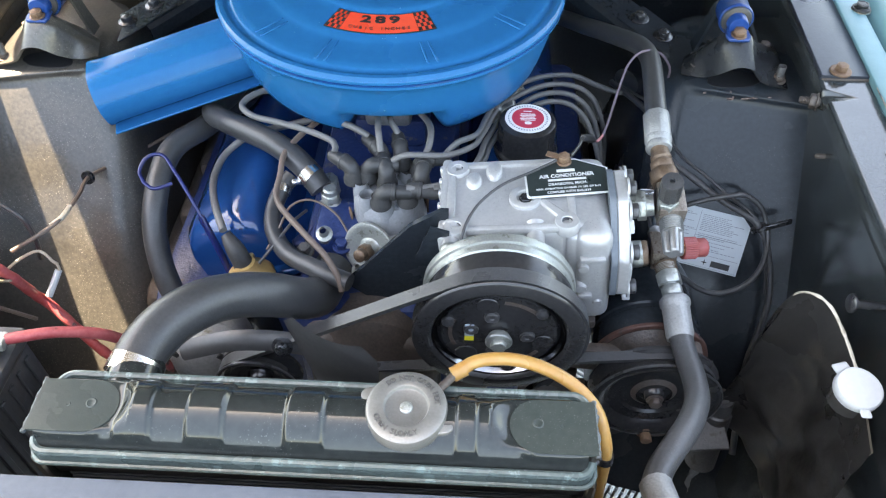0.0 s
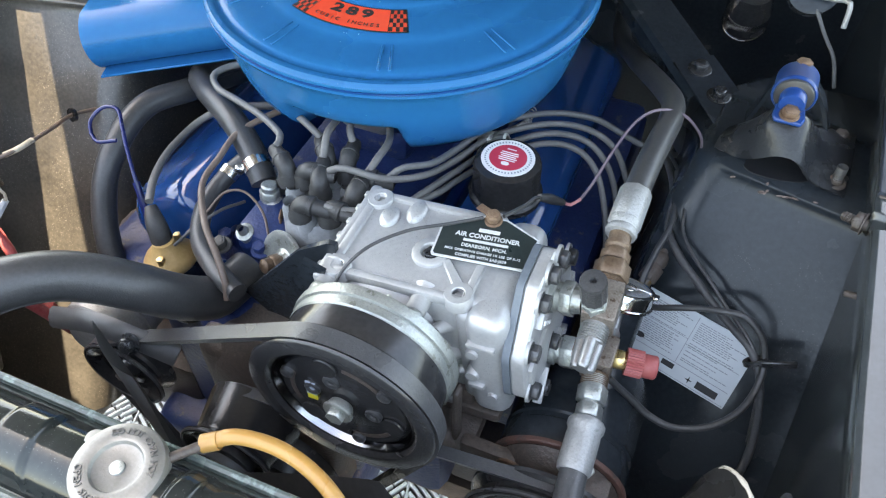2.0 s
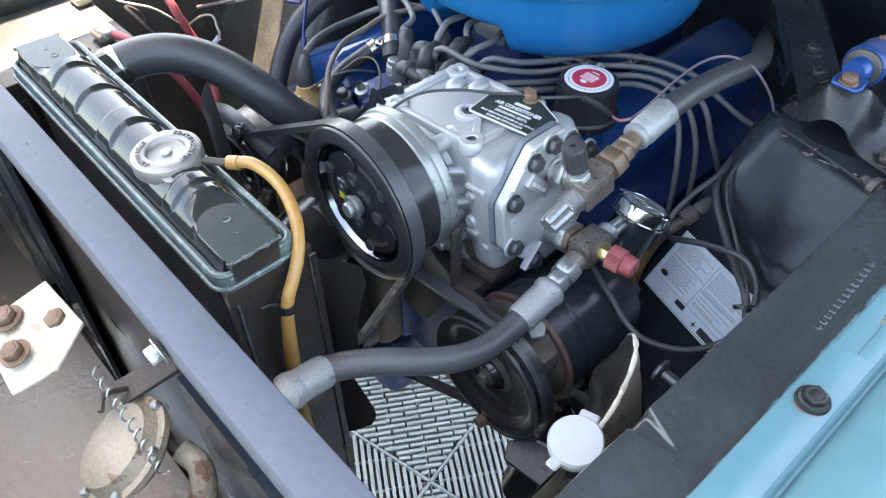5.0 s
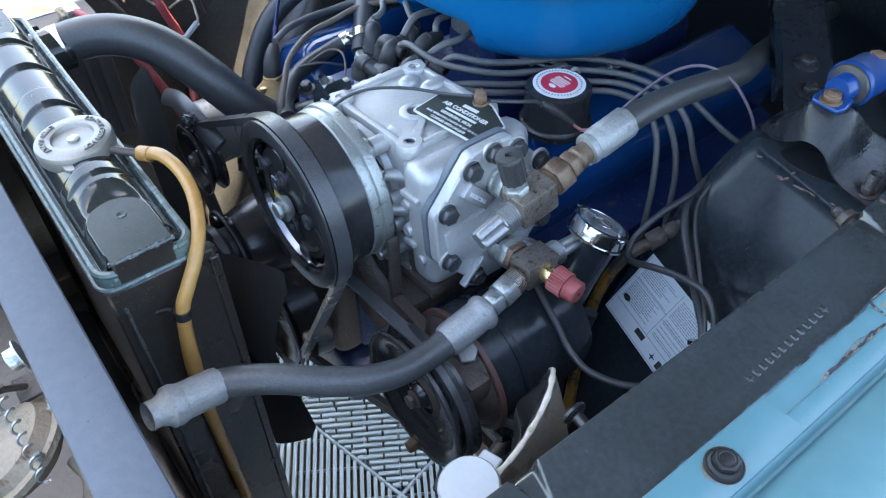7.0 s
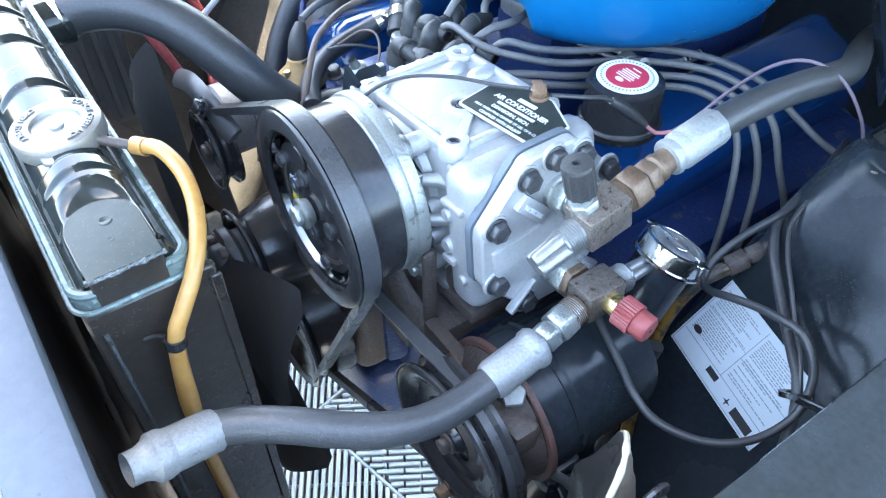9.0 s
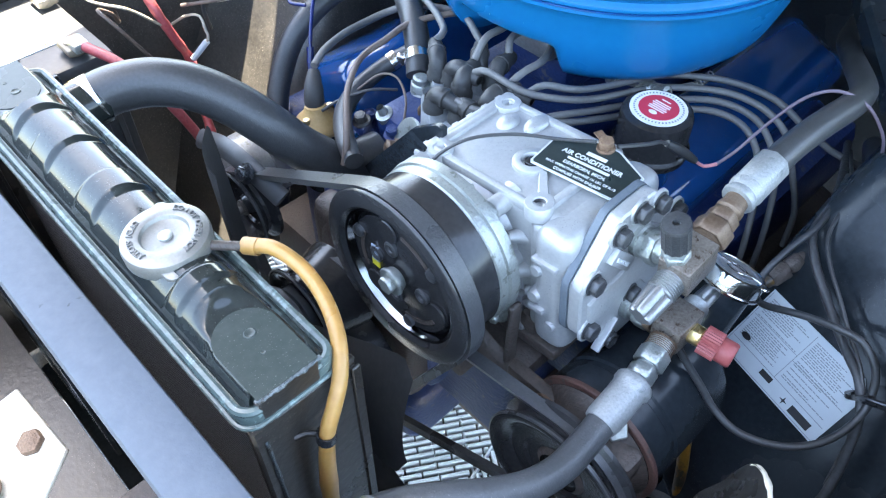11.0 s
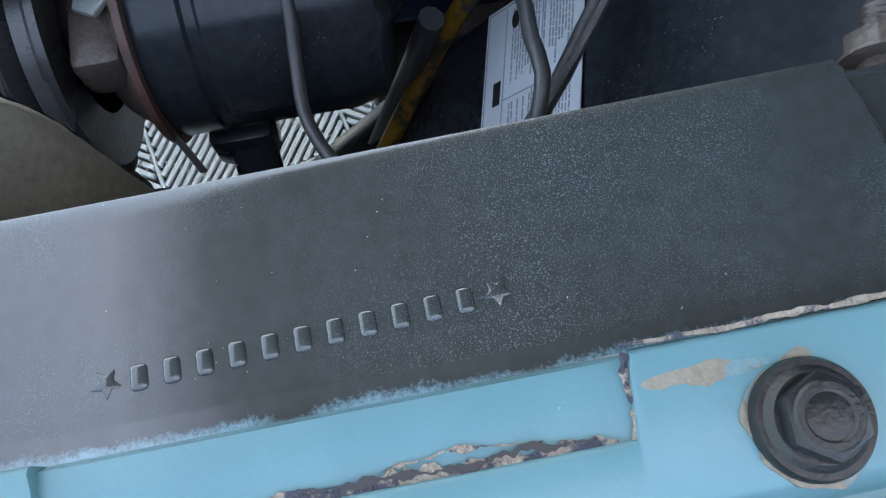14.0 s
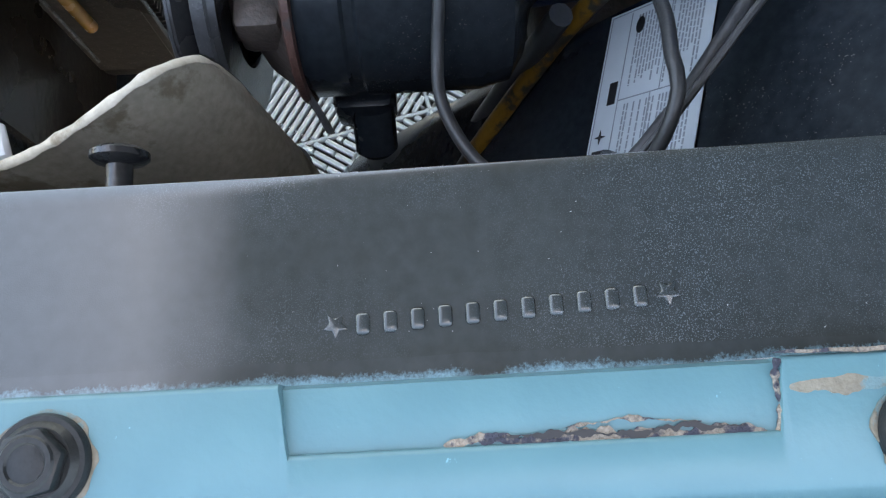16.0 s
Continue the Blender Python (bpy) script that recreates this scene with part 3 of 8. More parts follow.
def apron(side):
    """The inner fender: a flat rail along the top, a rolled inner lip and the wall below it."""
    s = side
    x0, x1 = 0.402, 0.4585
    top = [x1, 0.446] + [0.4385 - 0.0025 * k for k in range(13)]
    prof = [(x, AZ) for x in top] + [(x0 + 0.004, AZ), (x0 + 0.0012, AZ - 0.0012), (x0, AZ - 0.004), (x0, AZ - 0.022), (x0 + 0.004, AZ - 0.027), (x0 + 0.012, AZ - 0.032),
            (x0 + 0.012, 0.62), (x0 - 0.02, 0.52), (x0 - 0.05, 0.44), (x0 - 0.05, 0.437), (x0 + 0.016, 0.55), (x0 + 0.016, AZ - 0.03), (x1, AZ - 0.03)]
    ys = sorted(set([0.12 + 0.03 * k for k in range(44)] + [c + 0.0008 * k for c in (0.7370, DART2 - 0.0015) for k in range(-17, 18)]))
    bm = bmesh.new()
    rows = []
    for y in ys:
        lift = 0.002 * math.sin((y - 0.3) * 2.2) + max(0, y - 0.55) * 0.045
        row = []
        for k, (x, z) in enumerate(prof):
            cut = dart_depth(x, y) if s > 0 and k < len(top) + 3 else 0.0
            row.append(bm.verts.new((x if s > 0 else 2 * CX - x, y, z + (lift if z > 0.8 else 0) - cut)))
        rows.append(row)
    for a, b in zip(rows, rows[1:]):
        for i in range(len(prof)):
            bm.faces.new((a[i], a[(i + 1) % len(prof)], b[(i + 1) % len(prof)], b[i]))
    bm.faces.new(rows[0])
    bm.faces.new(rows[-1])
    return bm


def rail_z(y):
    return AZ + 0.002 * math.sin((y - 0.3) * 2.2) + max(0, y - 0.55) * 0.045


apron_r = thing("fender_apron", "satin black inner fender apron with a flat stamped top rail", "fender apron", "fender aprons")
part("apron_panel", apron(1), M_APRON, apron_r)


# stamped identification, as bars, a star at each end
for k in range(11):
    y, z = 0.5650 + k * 0.0070, rail_z(0.5650 + k * 0.0070)
    part("stamped_mark", box(0.4418 - k * 0.00028, 0.4476 - k * 0.00028, y - 0.0019, y + 0.0019, z - 0.001, z + 0.0010, 0.0011, 3), M_APRON, apron_r)
for y, xs in ((0.5580, 0.4447), (0.6420, 0.4413)):
    star = [((0.0038 if i % 2 == 0 else 0.0017) * math.cos(i * math.pi / 5), (0.0038 if i % 2 == 0 else 0.0017) * math.sin(i * math.pi / 5)) for i in range(10)]
    part("stamped_star", prism(star, -0.001, 0.0006, 0.0005, Matrix.Translation((xs, y, rail_z(y))), 2), M_APRON, apron_r)


def rear_plate():
    """Doubler plate that follows the rising rail behind the dart."""
    bm = bmesh.new()
    rows = []
    for k in range(26):
        y = 0.769 + 0.02 * k
        z = rail_z(y)
        rows.append([bm.verts.new(p) for p in ((0.404, y, z - 0.001), (0.404, y, z + 0.0038), (0.4052, y, z + 0.0050), (0.4610, y, z + 0.0050), (0.462, y, z + 0.0042), (0.462, y, z - 0.001))])
    for p, q in zip(rows, rows[1:]):
        for i in range(5):
            bm.faces.new((p[i], p[i + 1], q[i + 1], q[i]))
    bm.faces.new(rows[0])
    bm.faces.new(rows[-1])
    return bm


part("rear_plate", rear_plate(), M_PLATESKY, apron_r)
part("plate_joint", box(0.4055, 0.4600, 0.7665, 0.7695, rail_z(0.768) - 0.001, rail_z(0.768) + 0.0016, 0.0006, 1), M_RUSTDARK, apron_r, "rusty joint at the front of the plate")
for x, y in ((0.4275, 0.777), (0.4315, 0.951), (0.433, 1.10)):
    part("rail_bolt", hex_bolt(0.0075, 0.007, Matrix.Translation((x, y, rail_z(y) + 0.005)), 0.0125, 0.0025), M_RUSTBOLT, apron_r)
for x, y, z in ((0.411, 0.705, 0.846), (0.411, 0.53, 0.74)):
    part("wall_stud", lathe([(0, -0.02), (0.009, -0.02), (0.009, -0.012), (0.0045, -0.011), (0.0045, 0.006), (0.003, 0.008), (0, 0.008)], 12, Matrix.Translation((x - 0.002, y, z)) @ Matrix.Rotation(radians(-90), 4, "Y") @ Matrix.Scale(0.7, 4)), M_RUSTDARK, apron_r)

part("threaded_stud", lathe([(0.0058, -0.030), (0.0058, -0.012)] + [q for k in range(8) for q in ((0.0040, -0.0118 + 0.002 * k), (0.0047, -0.0110 + 0.002 * k), (0.0040, -0.0102 + 0.002 * k))] + [(0.003, 0.006), (0, 0.006)], 14, along((0.3990, 0.7482, 0.8922), (0.3831, 0.7537, 0.8908)) @ Matrix.Translation((0, 0, 0.0120))), M_RUSTDARK, apron_r)
part("stud_nut", hex_bolt(0.0092, 0.0070, along((0.4010, 0.7476, 0.8924), (0.3831, 0.7537, 0.8908)), 0.0105, 0.0016, False), M_RUSTDARK, apron_r, "rusty nut on the stud")

part("bag_peg", lathe([(0, -0.003), (0.0078, -0.003), (0.0098, -0.0015), (0.0098, 0.0005), (0.0080, 0.0020), (0.0044, 0.0028), (0.0044, 0.032)], 28, along((0.3757, 0.4785, 0.8510), (0.4040, 0.4780, 0.8480))), M_BOLT, apron_r, "black mushroom peg that holds the bag")

apron_l = thing("fender_apron", "dusty black inner fender apron, sunlit in patches", "fender apron", "fender aprons")
part("apron_panel", apron(-1), M_DUSTY, apron_l)
for y, z in ((0.60, 0.80), (0.66, 0.74), (0.72, 0.80)):
    part("wall_stud", lathe([(0, -0.02), (0.009, -0.02), (0.009, -0.012), (0.004, -0.011), (0.004, 0.006), (0, 0.008)], 12, Matrix.Translation((2 * CX - 0.405, y, z)) @ Matrix.Rotation(radians(90), 4, "Y")), M_ZINC, apron_l)


def fender(side):
    """The blue outer fender: bolted flange, a small gutter and the crowned skin."""
    prof = [(0.4592, 0.0), (0.4606, 0.0050), (0.4640, 0.0062), (0.4700, 0.0066), (0.4880, 0.0064), (0.4915, 0.0045), (0.4935, 0.0010), (0.4955, 0.0010), (0.4985, 0.0070),
            (0.506, 0.0150), (0.53, 0.0205), (0.57, 0.0230), (0.60, 0.019), (0.622, 0.006), (0.634, -0.02), (0.642, -0.07), (0.65, -0.25), (0.65, -0.55)]
    ys = [-0.05 + 0.025 * k for k in range(60)]
    bm = bmesh.new()
    rows = []
    for y in ys:
        z = rail_z(y)
        rows.append([bm.verts.new((x if side > 0 else 2 * CX - x, y, z + dz)) for x, dz in prof] + [bm.verts.new((x if side > 0 else 2 * CX - x, y, z + dz - 0.0012)) for x, dz in reversed(prof)])
    n = len(rows[0])
    for a, b in zip(rows, rows[1:]):
        for i in range(n):
            bm.faces.new((a[i], a[(i + 1) % n], b[(i + 1) % n], b[i]))
    bm.faces.new(rows[0])
    bm.faces.new(rows[-1])
    return bm


fender_r = thing("fender", "light blue painted front fender with worn sealer along its bolted flange", "fender", "front fenders")
part("fender_panel", fender(1), M_FENDER, fender_r)


def flange_plate():
    """Raised flange, notched back between its two jogs."""
    bm = bmesh.new()
    rows = []
    ys = sorted(set([0.20 + 0.02 * k for k in range(48)] + [c + 0.0006 * k for c in (0.5463, 0.6622) for k in range(-6, 7)]))
    for y in ys:
        s = min(1.0, max(0.0, (y - 0.5450) / 0.0026)) * min(1.0, max(0.0, (0.6635 - y) / 0.0026))
        xi = 0.4592 + 0.0168 * s * s * (3 - 2 * s)
        z = rail_z(y)
        rows.append([bm.verts.new((x, y, z + h)) for x, h in ((xi, -0.001), (xi, 0.0070), (xi + 0.0005, 0.0080), (xi + 0.0016, 0.0087), (0.4880, 0.0087), (0.4893, 0.0080), (0.4898, -0.001))])
    for a, b in zip(rows, rows[1:]):
        for i in range(6):
            bm.faces.new((a[i], a[i + 1], b[i + 1], b[i]))
    bm.faces.new(rows[0])
    bm.faces.new(rows[-1])
    return bm


part("flange_doubler", flange_plate(), M_FENDER, fender_r)
for y, x in ((0.2810, 0.4745), (0.4900, 0.4750), (0.6930, 0.4785), (0.9030, 0.4865)):
    z = rail_z(y) + 0.0084
    b = part("fender_bolt", lathe([(0, 0), (0.0116, 0), (0.0116, 0.0018), (0.0110, 0.0030), (0.0098, 0.0030), (0.0090, 0.0040), (0.0084, 0.0046), (0, 0.0046)], 40, Matrix.Translation((x, y, z))), M_FBOLT, fender_r, "black washer-faced fender bolt")
    part("bolt_head", shift(join(prism(ngon(0.0084, 6, 0.3 + y), 0.0040, 0.0082, 0.0009), lathe([(0.0066, 0.0081), (0.0060, 0.0087), (0.0048, 0.0087), (0.0042, 0.0081), (0.0022, 0.0081), (0, 0.0084)], 20)), Matrix.Translation((x, y, z))), M_FBOLT, b)
    ring = [((0.0124 + 0.0022 * noise.noise(Vector((math.cos(a) * 2, math.sin(a) * 2, y * 9)))) * math.cos(a), (0.0124 + 0.0028 * noise.noise(Vector((math.cos(a) * 2, math.sin(a) * 2, y * 9 + 4)))) * math.sin(a)) for a in [2 * math.pi * i / 40 for i in range(40)]]
    part("sealer_ring", prism(ring, -0.001, 0.0005, 0, Matrix.Translation((x, y, z))), M_FILM, fender_r, "cracked tan sealer round the bolt")


def ragged_strip(x0, x1, y0, y1, z, seed, wave=0.004, n=60, h=0.0008):
    """A torn-edged film lying on the panel."""
    bm = bmesh.new()
    left, right = [], []
    for k in range(n + 1):
        y = y0 + (y1 - y0) * k / n
        e = math.sin(math.pi * k / n) ** 0.4
        a = noise.noise(Vector((y * 160, seed, 0))) * wave + noise.noise(Vector((y * 600, seed, 0))) * wave * 0.3
        b = noise.noise(Vector((y * 190, seed + 7, 0))) * wave + noise.noise(Vector((y * 700, seed + 3, 0))) * wave * 0.4
        mid = (x0 + x1) / 2 + noise.noise(Vector((y * 55, seed + 11, 0))) * wave * 1.3
        left.append((mid + (x0 - (x0 + x1) / 2 + a) * e, y))
        right.append((mid + (x1 - (x0 + x1) / 2 + b) * e, y))
    ring = left + right[::-1]
    lo = [bm.verts.new((x, y, z(y))) for x, y in left], [bm.verts.new((x, y, z(y))) for x, y in right]
    hi = [bm.verts.new((x, y, z(y) + h)) for x, y in left], [bm.verts.new((x, y, z(y) + h)) for x, y in right]
    for k in range(n):
        bm.faces.new((hi[0][k], hi[1][k], hi[1][k + 1], hi[0][k + 1]))
        bm.faces.new((lo[0][k], lo[0][k + 1], hi[0][k + 1], hi[0][k]))
        bm.faces.new((lo[1][k], hi[1][k], hi[1][k + 1], lo[1][k + 1]))
    return bm


part("paint_edge", ragged_strip(0.4535, 0.4598, 0.26, 0.745, lambda y: rail_z(y) + 0.0001, 1.0, 0.0003, 220, 0.0002), M_SPRAY, fender_r, "speckled overspray between black and blue")
part("sealer_crack", ragged_strip(0.4738, 0.4776, 0.584, 0.6620, lambda y: rail_z(y) + 0.0064, 4.0, 0.0030, 300, 0.0008), M_SEALER, fender_r, "cracked brown seam sealer")
part("crack_gap", ragged_strip(0.4738, 0.4750, 0.596, 0.6540, lambda y: rail_z(y) + 0.0067, 14.0, 0.0022, 300, 0.0008), M_INKSHADE, fender_r, "dark open crack in the sealer")
part("sealer_flake", ragged_strip(0.4722, 0.4728, 0.612, 0.6440, lambda y: rail_z(y) + 0.0064, 21.0, 0.0013, 200, 0.0006), M_SEALER, fender_r, "lifted flakes of sealer")
part("sealer_crack", ragged_strip(0.4580, 0.4592, 0.662, 0.745, lambda y: rail_z(y) + 0.0074, 6.0, 0.0007, 200, 0.0012), M_SEALER, fender_r, "cracked brown seam sealer")
part("tan_film", ragged_strip(0.4648, 0.4684, 0.664, 0.6890, lambda y: rail_z(y) + 0.00865, 9.0, 0.0012, 90, 0.0001), M_FILM, fender_r, "dried tan film beside the bolt")
part("jog_crack", tube([(x, y, rail_z(y) + h) for x, y, h in ((0.4598, 0.6626, 0.0080), (0.4645, 0.6618, 0.0072), (0.4700, 0.6624, 0.0070), (0.4762, 0.6612, 0.0068))], 0.0009, 6, 0.0008, wobble=0.5), M_SEALER, fender_r)
fender_l = thing("fender", "light blue painted front fender beyond the dusty apron", "fender", "front fenders")
part("fender_panel", fender(-1), M_FENDER, fender_l)


def tower(side, m):
    """Shock tower: a tapered housing with a rounded ridge, its front face sloping forwards."""
    t_ = t = thing("shock_tower", "satin black pressed steel shock tower with a bolted arched cap" if side > 0 else "dusty black pressed steel shock tower with a bolted arched cap", "shock tower", "shock towers")
    prof = [(0.862, 0.262, 0.425, 0.985), (0.850, 0.247, 0.430, 0.995), (0.815, 0.236, 0.440, 1.01), (0.750, 0.226, 0.440, 1.04), (0.660, 0.212, 0.440, 1.07), (0.55, 0.20, 0.44, 1.10), (0.40, 0.19, 0.44, 1.12)]

    def at(z, k):
        for p, q in zip(prof, prof[1:]):
            if z >= q[0]:
                return q[k] + (p[k] - q[k]) * (z - q[0]) / (p[0] - q[0])
        return prof[-1][k]

    def front(x, z):
        lip = max(0.0, min(1.0, (z - 0.850) / 0.010))
        return 0.6975 + 0.734 * (z - 0.678) - 0.2405 * (x - 0.231) - 0.006 * lip * lip + 0.0016 * noise.noise(Vector((x * 30, z * 30, 1.0)))

    bm = bmesh.new()
    loops = []
    for z in [0.862, 0.860, 0.857, 0.853, 0.848, 0.842, 0.834, 0.824, 0.81, 0.79, 0.77, 0.745, 0.72, 0.69, 0.66, 0.62, 0.57, 0.50, 0.40]:
        x0, x1, y1 = at(z, 1), at(z, 2), at(z, 3)
        c = 0.040
        pts = [(x, front(x, z)) for x in [x1 + (x0 + c - x1) * k / 8 for k in range(8)]]
        y0 = front(x0 + c, z)
        pts += [(x0 + c - c * math.sin(radians(9 * k)), y0 + c * 1.1 * (1 - math.cos(radians(9 * k)))) for k in range(11)]
        pts += [(x0, y1 - c), (x0 + c, y1), (x1, y1)]
        loops.append([bm.verts.new((x if side > 0 else 2 * CX - x, y, z)) for x, y in pts])
    for a, b in zip(loops, loops[1:]):
        for i in range(len(a)):
            bm.faces.new((a[i], a[(i + 1) % len(a)], b[(i + 1) % len(a)], b[i]))
    bm.faces.new(loops[0])
    part("tower_panel", bm, m, t, angle=60)

    def put(x, y, z):
        return (x if side > 0 else 2 * CX - x, y, z)
    # saddle-shaped cap with an arched opening in front
    rails = [
        [(0.262, 0.834, 0.8675), (0.284, 0.822, 0.8705), (0.300, 0.810, 0.8830), (0.319, 0.804, 0.8975), (0.338, 0.803, 0.8960), (0.358, 0.805, 0.8770), (0.390, 0.808, 0.8675)],
        [(0.264, 0.846, 0.8700), (0.285, 0.834, 0.8900), (0.301, 0.820, 0.9140), (0.317, 0.817, 0.9190), (0.334, 0.819, 0.9160), (0.357, 0.820, 0.8860), (0.391, 0.824, 0.8700)],
        [(0.266, 0.853, 0.8705), (0.286, 0.842, 0.8950), (0.302, 0.829, 0.9215), (0.317, 0.827, 0.9235), (0.336, 0.830, 0.9215), (0.357, 0.832, 0.8900), (0.392, 0.835, 0.8705)],
        [(0.268, 0.860, 0.8705), (0.286, 0.850, 0.8945), (0.302, 0.841, 0.9215), (0.318, 0.842, 0.9235), (0.337, 0.843, 0.9200), (0.354, 0.852, 0.8945), (0.393, 0.862, 0.8705)],
        [(0.270, 0.866, 0.8695), (0.285, 0.862, 0.8840), (0.298, 0.860, 0.9000), (0.318, 0.868, 0.9020), (0.342, 0.868, 0.8960), (0.360, 0.878, 0.8880), (0.394, 0.888, 0.8695)],
        [(0.272, 0.872, 0.8675), (0.284, 0.876, 0.8740), (0.297, 0.882, 0.8800), (0.318, 0.888, 0.8820), (0.344, 0.890, 0.8820), (0.364, 0.902, 0.8740), (0.395, 0.908, 0.8675)],
    ]

    def dense(pts, n=6):
        q = [Vector(p) for p in pts]
        q = [2 * q[0] - q[1]] + q + [2 * q[-1] - q[-2]]
        return [0.5 * (2 * q[i] + (q[i + 1] - q[i - 1]) * f + (2 * q[i - 1] - 5 * q[i] + 4 * q[i + 1] - q[i + 2]) * f * f + (3 * q[i] - q[i - 1] - 3 * q[i + 1] + q[i + 2]) * f ** 3) for i in range(1, len(q) - 2) for f in [k / n for k in range(n)]] + [q[-2]]

    cols = [dense(c, 5) for c in zip(*[dense(r, 6) for r in rails])]
    cap = bmesh.new()
    vs = [[cap.verts.new(put(*p)) for p in c] for c in cols]
    for a, b in zip(vs, vs[1:]):
        for k in range(len(a) - 1):
            cap.faces.new((a[k], b[k], b[k + 1], a[k + 1]))
    bmesh.ops.recalc_face_normals(cap, faces=cap.faces)
    bmesh.ops.solidify(cap, geom=list(cap.faces), thickness=0.0028)
    part("arched_cap", cap, M_TOWERCAP if side > 0 else m, t_, angle=60)
    # Black sheet paints in the depth's shade; the tower top has no hole.
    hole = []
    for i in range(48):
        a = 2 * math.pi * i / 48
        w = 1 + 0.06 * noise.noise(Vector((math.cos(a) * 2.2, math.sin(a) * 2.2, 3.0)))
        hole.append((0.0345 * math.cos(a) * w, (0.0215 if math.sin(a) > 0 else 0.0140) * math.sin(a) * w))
    part("shade_sheet", prism(hole if side > 0 else [(-x, y) for x, y in hole], 0.8602, 0.8634, 0.0, Matrix.Translation(put(0.3285, 0.8270, 0)) @ Matrix.Rotation(radians(8 * side), 4, "Z")), M_INKSHADE, t_, "black sheet standing for the shaded hole under the arched cap")
    if side > 0:
        for x, y, ln, w, turn, seed in ((0.3165, 0.7895, 0.0060, 0.0026, 15, 1), (0.3210, 0.7935, 0.0032, 0.0016, 60, 2), (0.3375, 0.7915, 0.0085, 0.0014, 8, 3), (0.3480, 0.7925, 0.0040, 0.0010, -10, 4), (0.3200, 0.8040, 0.0030, 0.0018, 70, 5), (0.2870, 0.8010, 0.0040, 0.0012, 30, 6), (0.3660, 0.7950, 0.0030, 0.0010, 0, 7)):
            ring = []
            for i in range(22):
                a = 2 * math.pi * i / 22
                q = 1 + 0.55 * noise.noise(Vector((math.cos(a) * 1.9, math.sin(a) * 1.9, seed * 3.1)))
                ring.append((0.72 * ln * q * math.cos(a), 0.72 * w * q * math.sin(a)))
            part("paint_chip", prism(ring, -0.0004, 0.0005, 0, Matrix.Translation((x, y, 0.8622)) @ Matrix.Rotation(radians(turn), 4, "Z")), M_CHIP, t_, "pinkish bare metal where paint has chipped")
    part("cap_stud", thread(0.0052, 0.0, 0.016, Matrix.Translation(put(0.379, 0.820, 0.876))), M_STEELGREY, t_, "threaded stud end")
    for x, y in ((0.279, 0.840), (0.379, 0.820), (0.379, 0.893)):
        part("cap_bolt", hex_bolt(0.0068, 0.006, Matrix.Translation(put(x, y, 0.8705)), 0.0100, 0.0020), M_RUSTDARK, t_)
    # shock absorber eye and bush
    f = along(put(0.3165, 0.848, 0.9345), put(0.3180, 0.895, 0.9330))
    bush = part("shock_bush", lathe([(0.016, 0.004), (0.0195, 0.003), (0.0208, 0.005), (0.0208, 0.0075), (0.0196, 0.009), (0.0196, 0.034), (0.0180, 0.037), (0, 0.037)], 44, f), M_BLUEPART, t_, "blue polyurethane bush on the shock absorber stud")
    part("bush_face", lathe([(0, -0.001), (0.010, -0.001), (0.0175, 0.001), (0.0188, 0.0035), (0.0188, 0.010)], 36, f), M_RUBBER, bush, "grey rubber face of the bush")
    tg = Matrix.Translation(put(0.3168, 0.832, 0.9240)) @ Matrix.Rotation(radians(6), 4, "X")
    part("bush_tongue", join(prism([(-0.012, -0.012), (0.012, -0.012), (0.0150, -0.004), (0.0130, 0.012), (-0.0130, 0.012), (-0.0150, -0.004)], 0.0, 0.0045, 0.0012, tg, 1), lathe([(0, -0.014), (0.0110, -0.014), (0.0122, -0.012), (0.0122, 0.004)], 28, f @ Matrix.Translation((0, 0, 0.0)))), M_BLUEPART, bush)
    part("tongue_bolt", hex_bolt(0.0080, 0.006, tg @ Matrix.Translation((0, -0.003, 0.0045)), 0.0095, 0.0015), M_RUSTBOLT, bush)
    part("stud_nut", hex_bolt(0.0080, 0.006, Matrix.Translation(put(0.3180, 0.884, 0.9470))), M_RUSTBOLT, t_)
    hoop = bmesh.new()
    hq = spline([put(0.286, 0.893, 0.868), put(0.293, 0.893, 0.893), put(0.302, 0.893, 0.925), put(0.317, 0.893, 0.941), put(0.334, 0.892, 0.928), put(0.350, 0.889, 0.908), put(0.362, 0.884, 0.884), put(0.369, 0.881, 0.868)], 0.005)
    hr = []
    for k, p in enumerate(hq):
        d = (hq[min(k + 1, len(hq) - 1)] - hq[max(k - 1, 0)]).normalized()
        nn = d.cross(Vector((0, 1, 0))).normalized() * 0.0018
        w = Vector((0, 0.0075 + 0.004 * abs(2 * k / (len(hq) - 1) - 1), 0))
        hr.append([hoop.verts.new(p + q) for q in (nn - w, nn + w, -nn + w, -nn - w)])
    for a, b in zip(hr, hr[1:]):
        for k in range(4):
            hoop.faces.new((a[k], a[(k + 1) % 4], b[(k + 1) % 4], b[k]))
    part("rear_hoop", hoop, m, t_, angle=50)
    return t


tower_r = tower(1, M_BLACK)
tower_l = tower(-1, M_DUSTY)


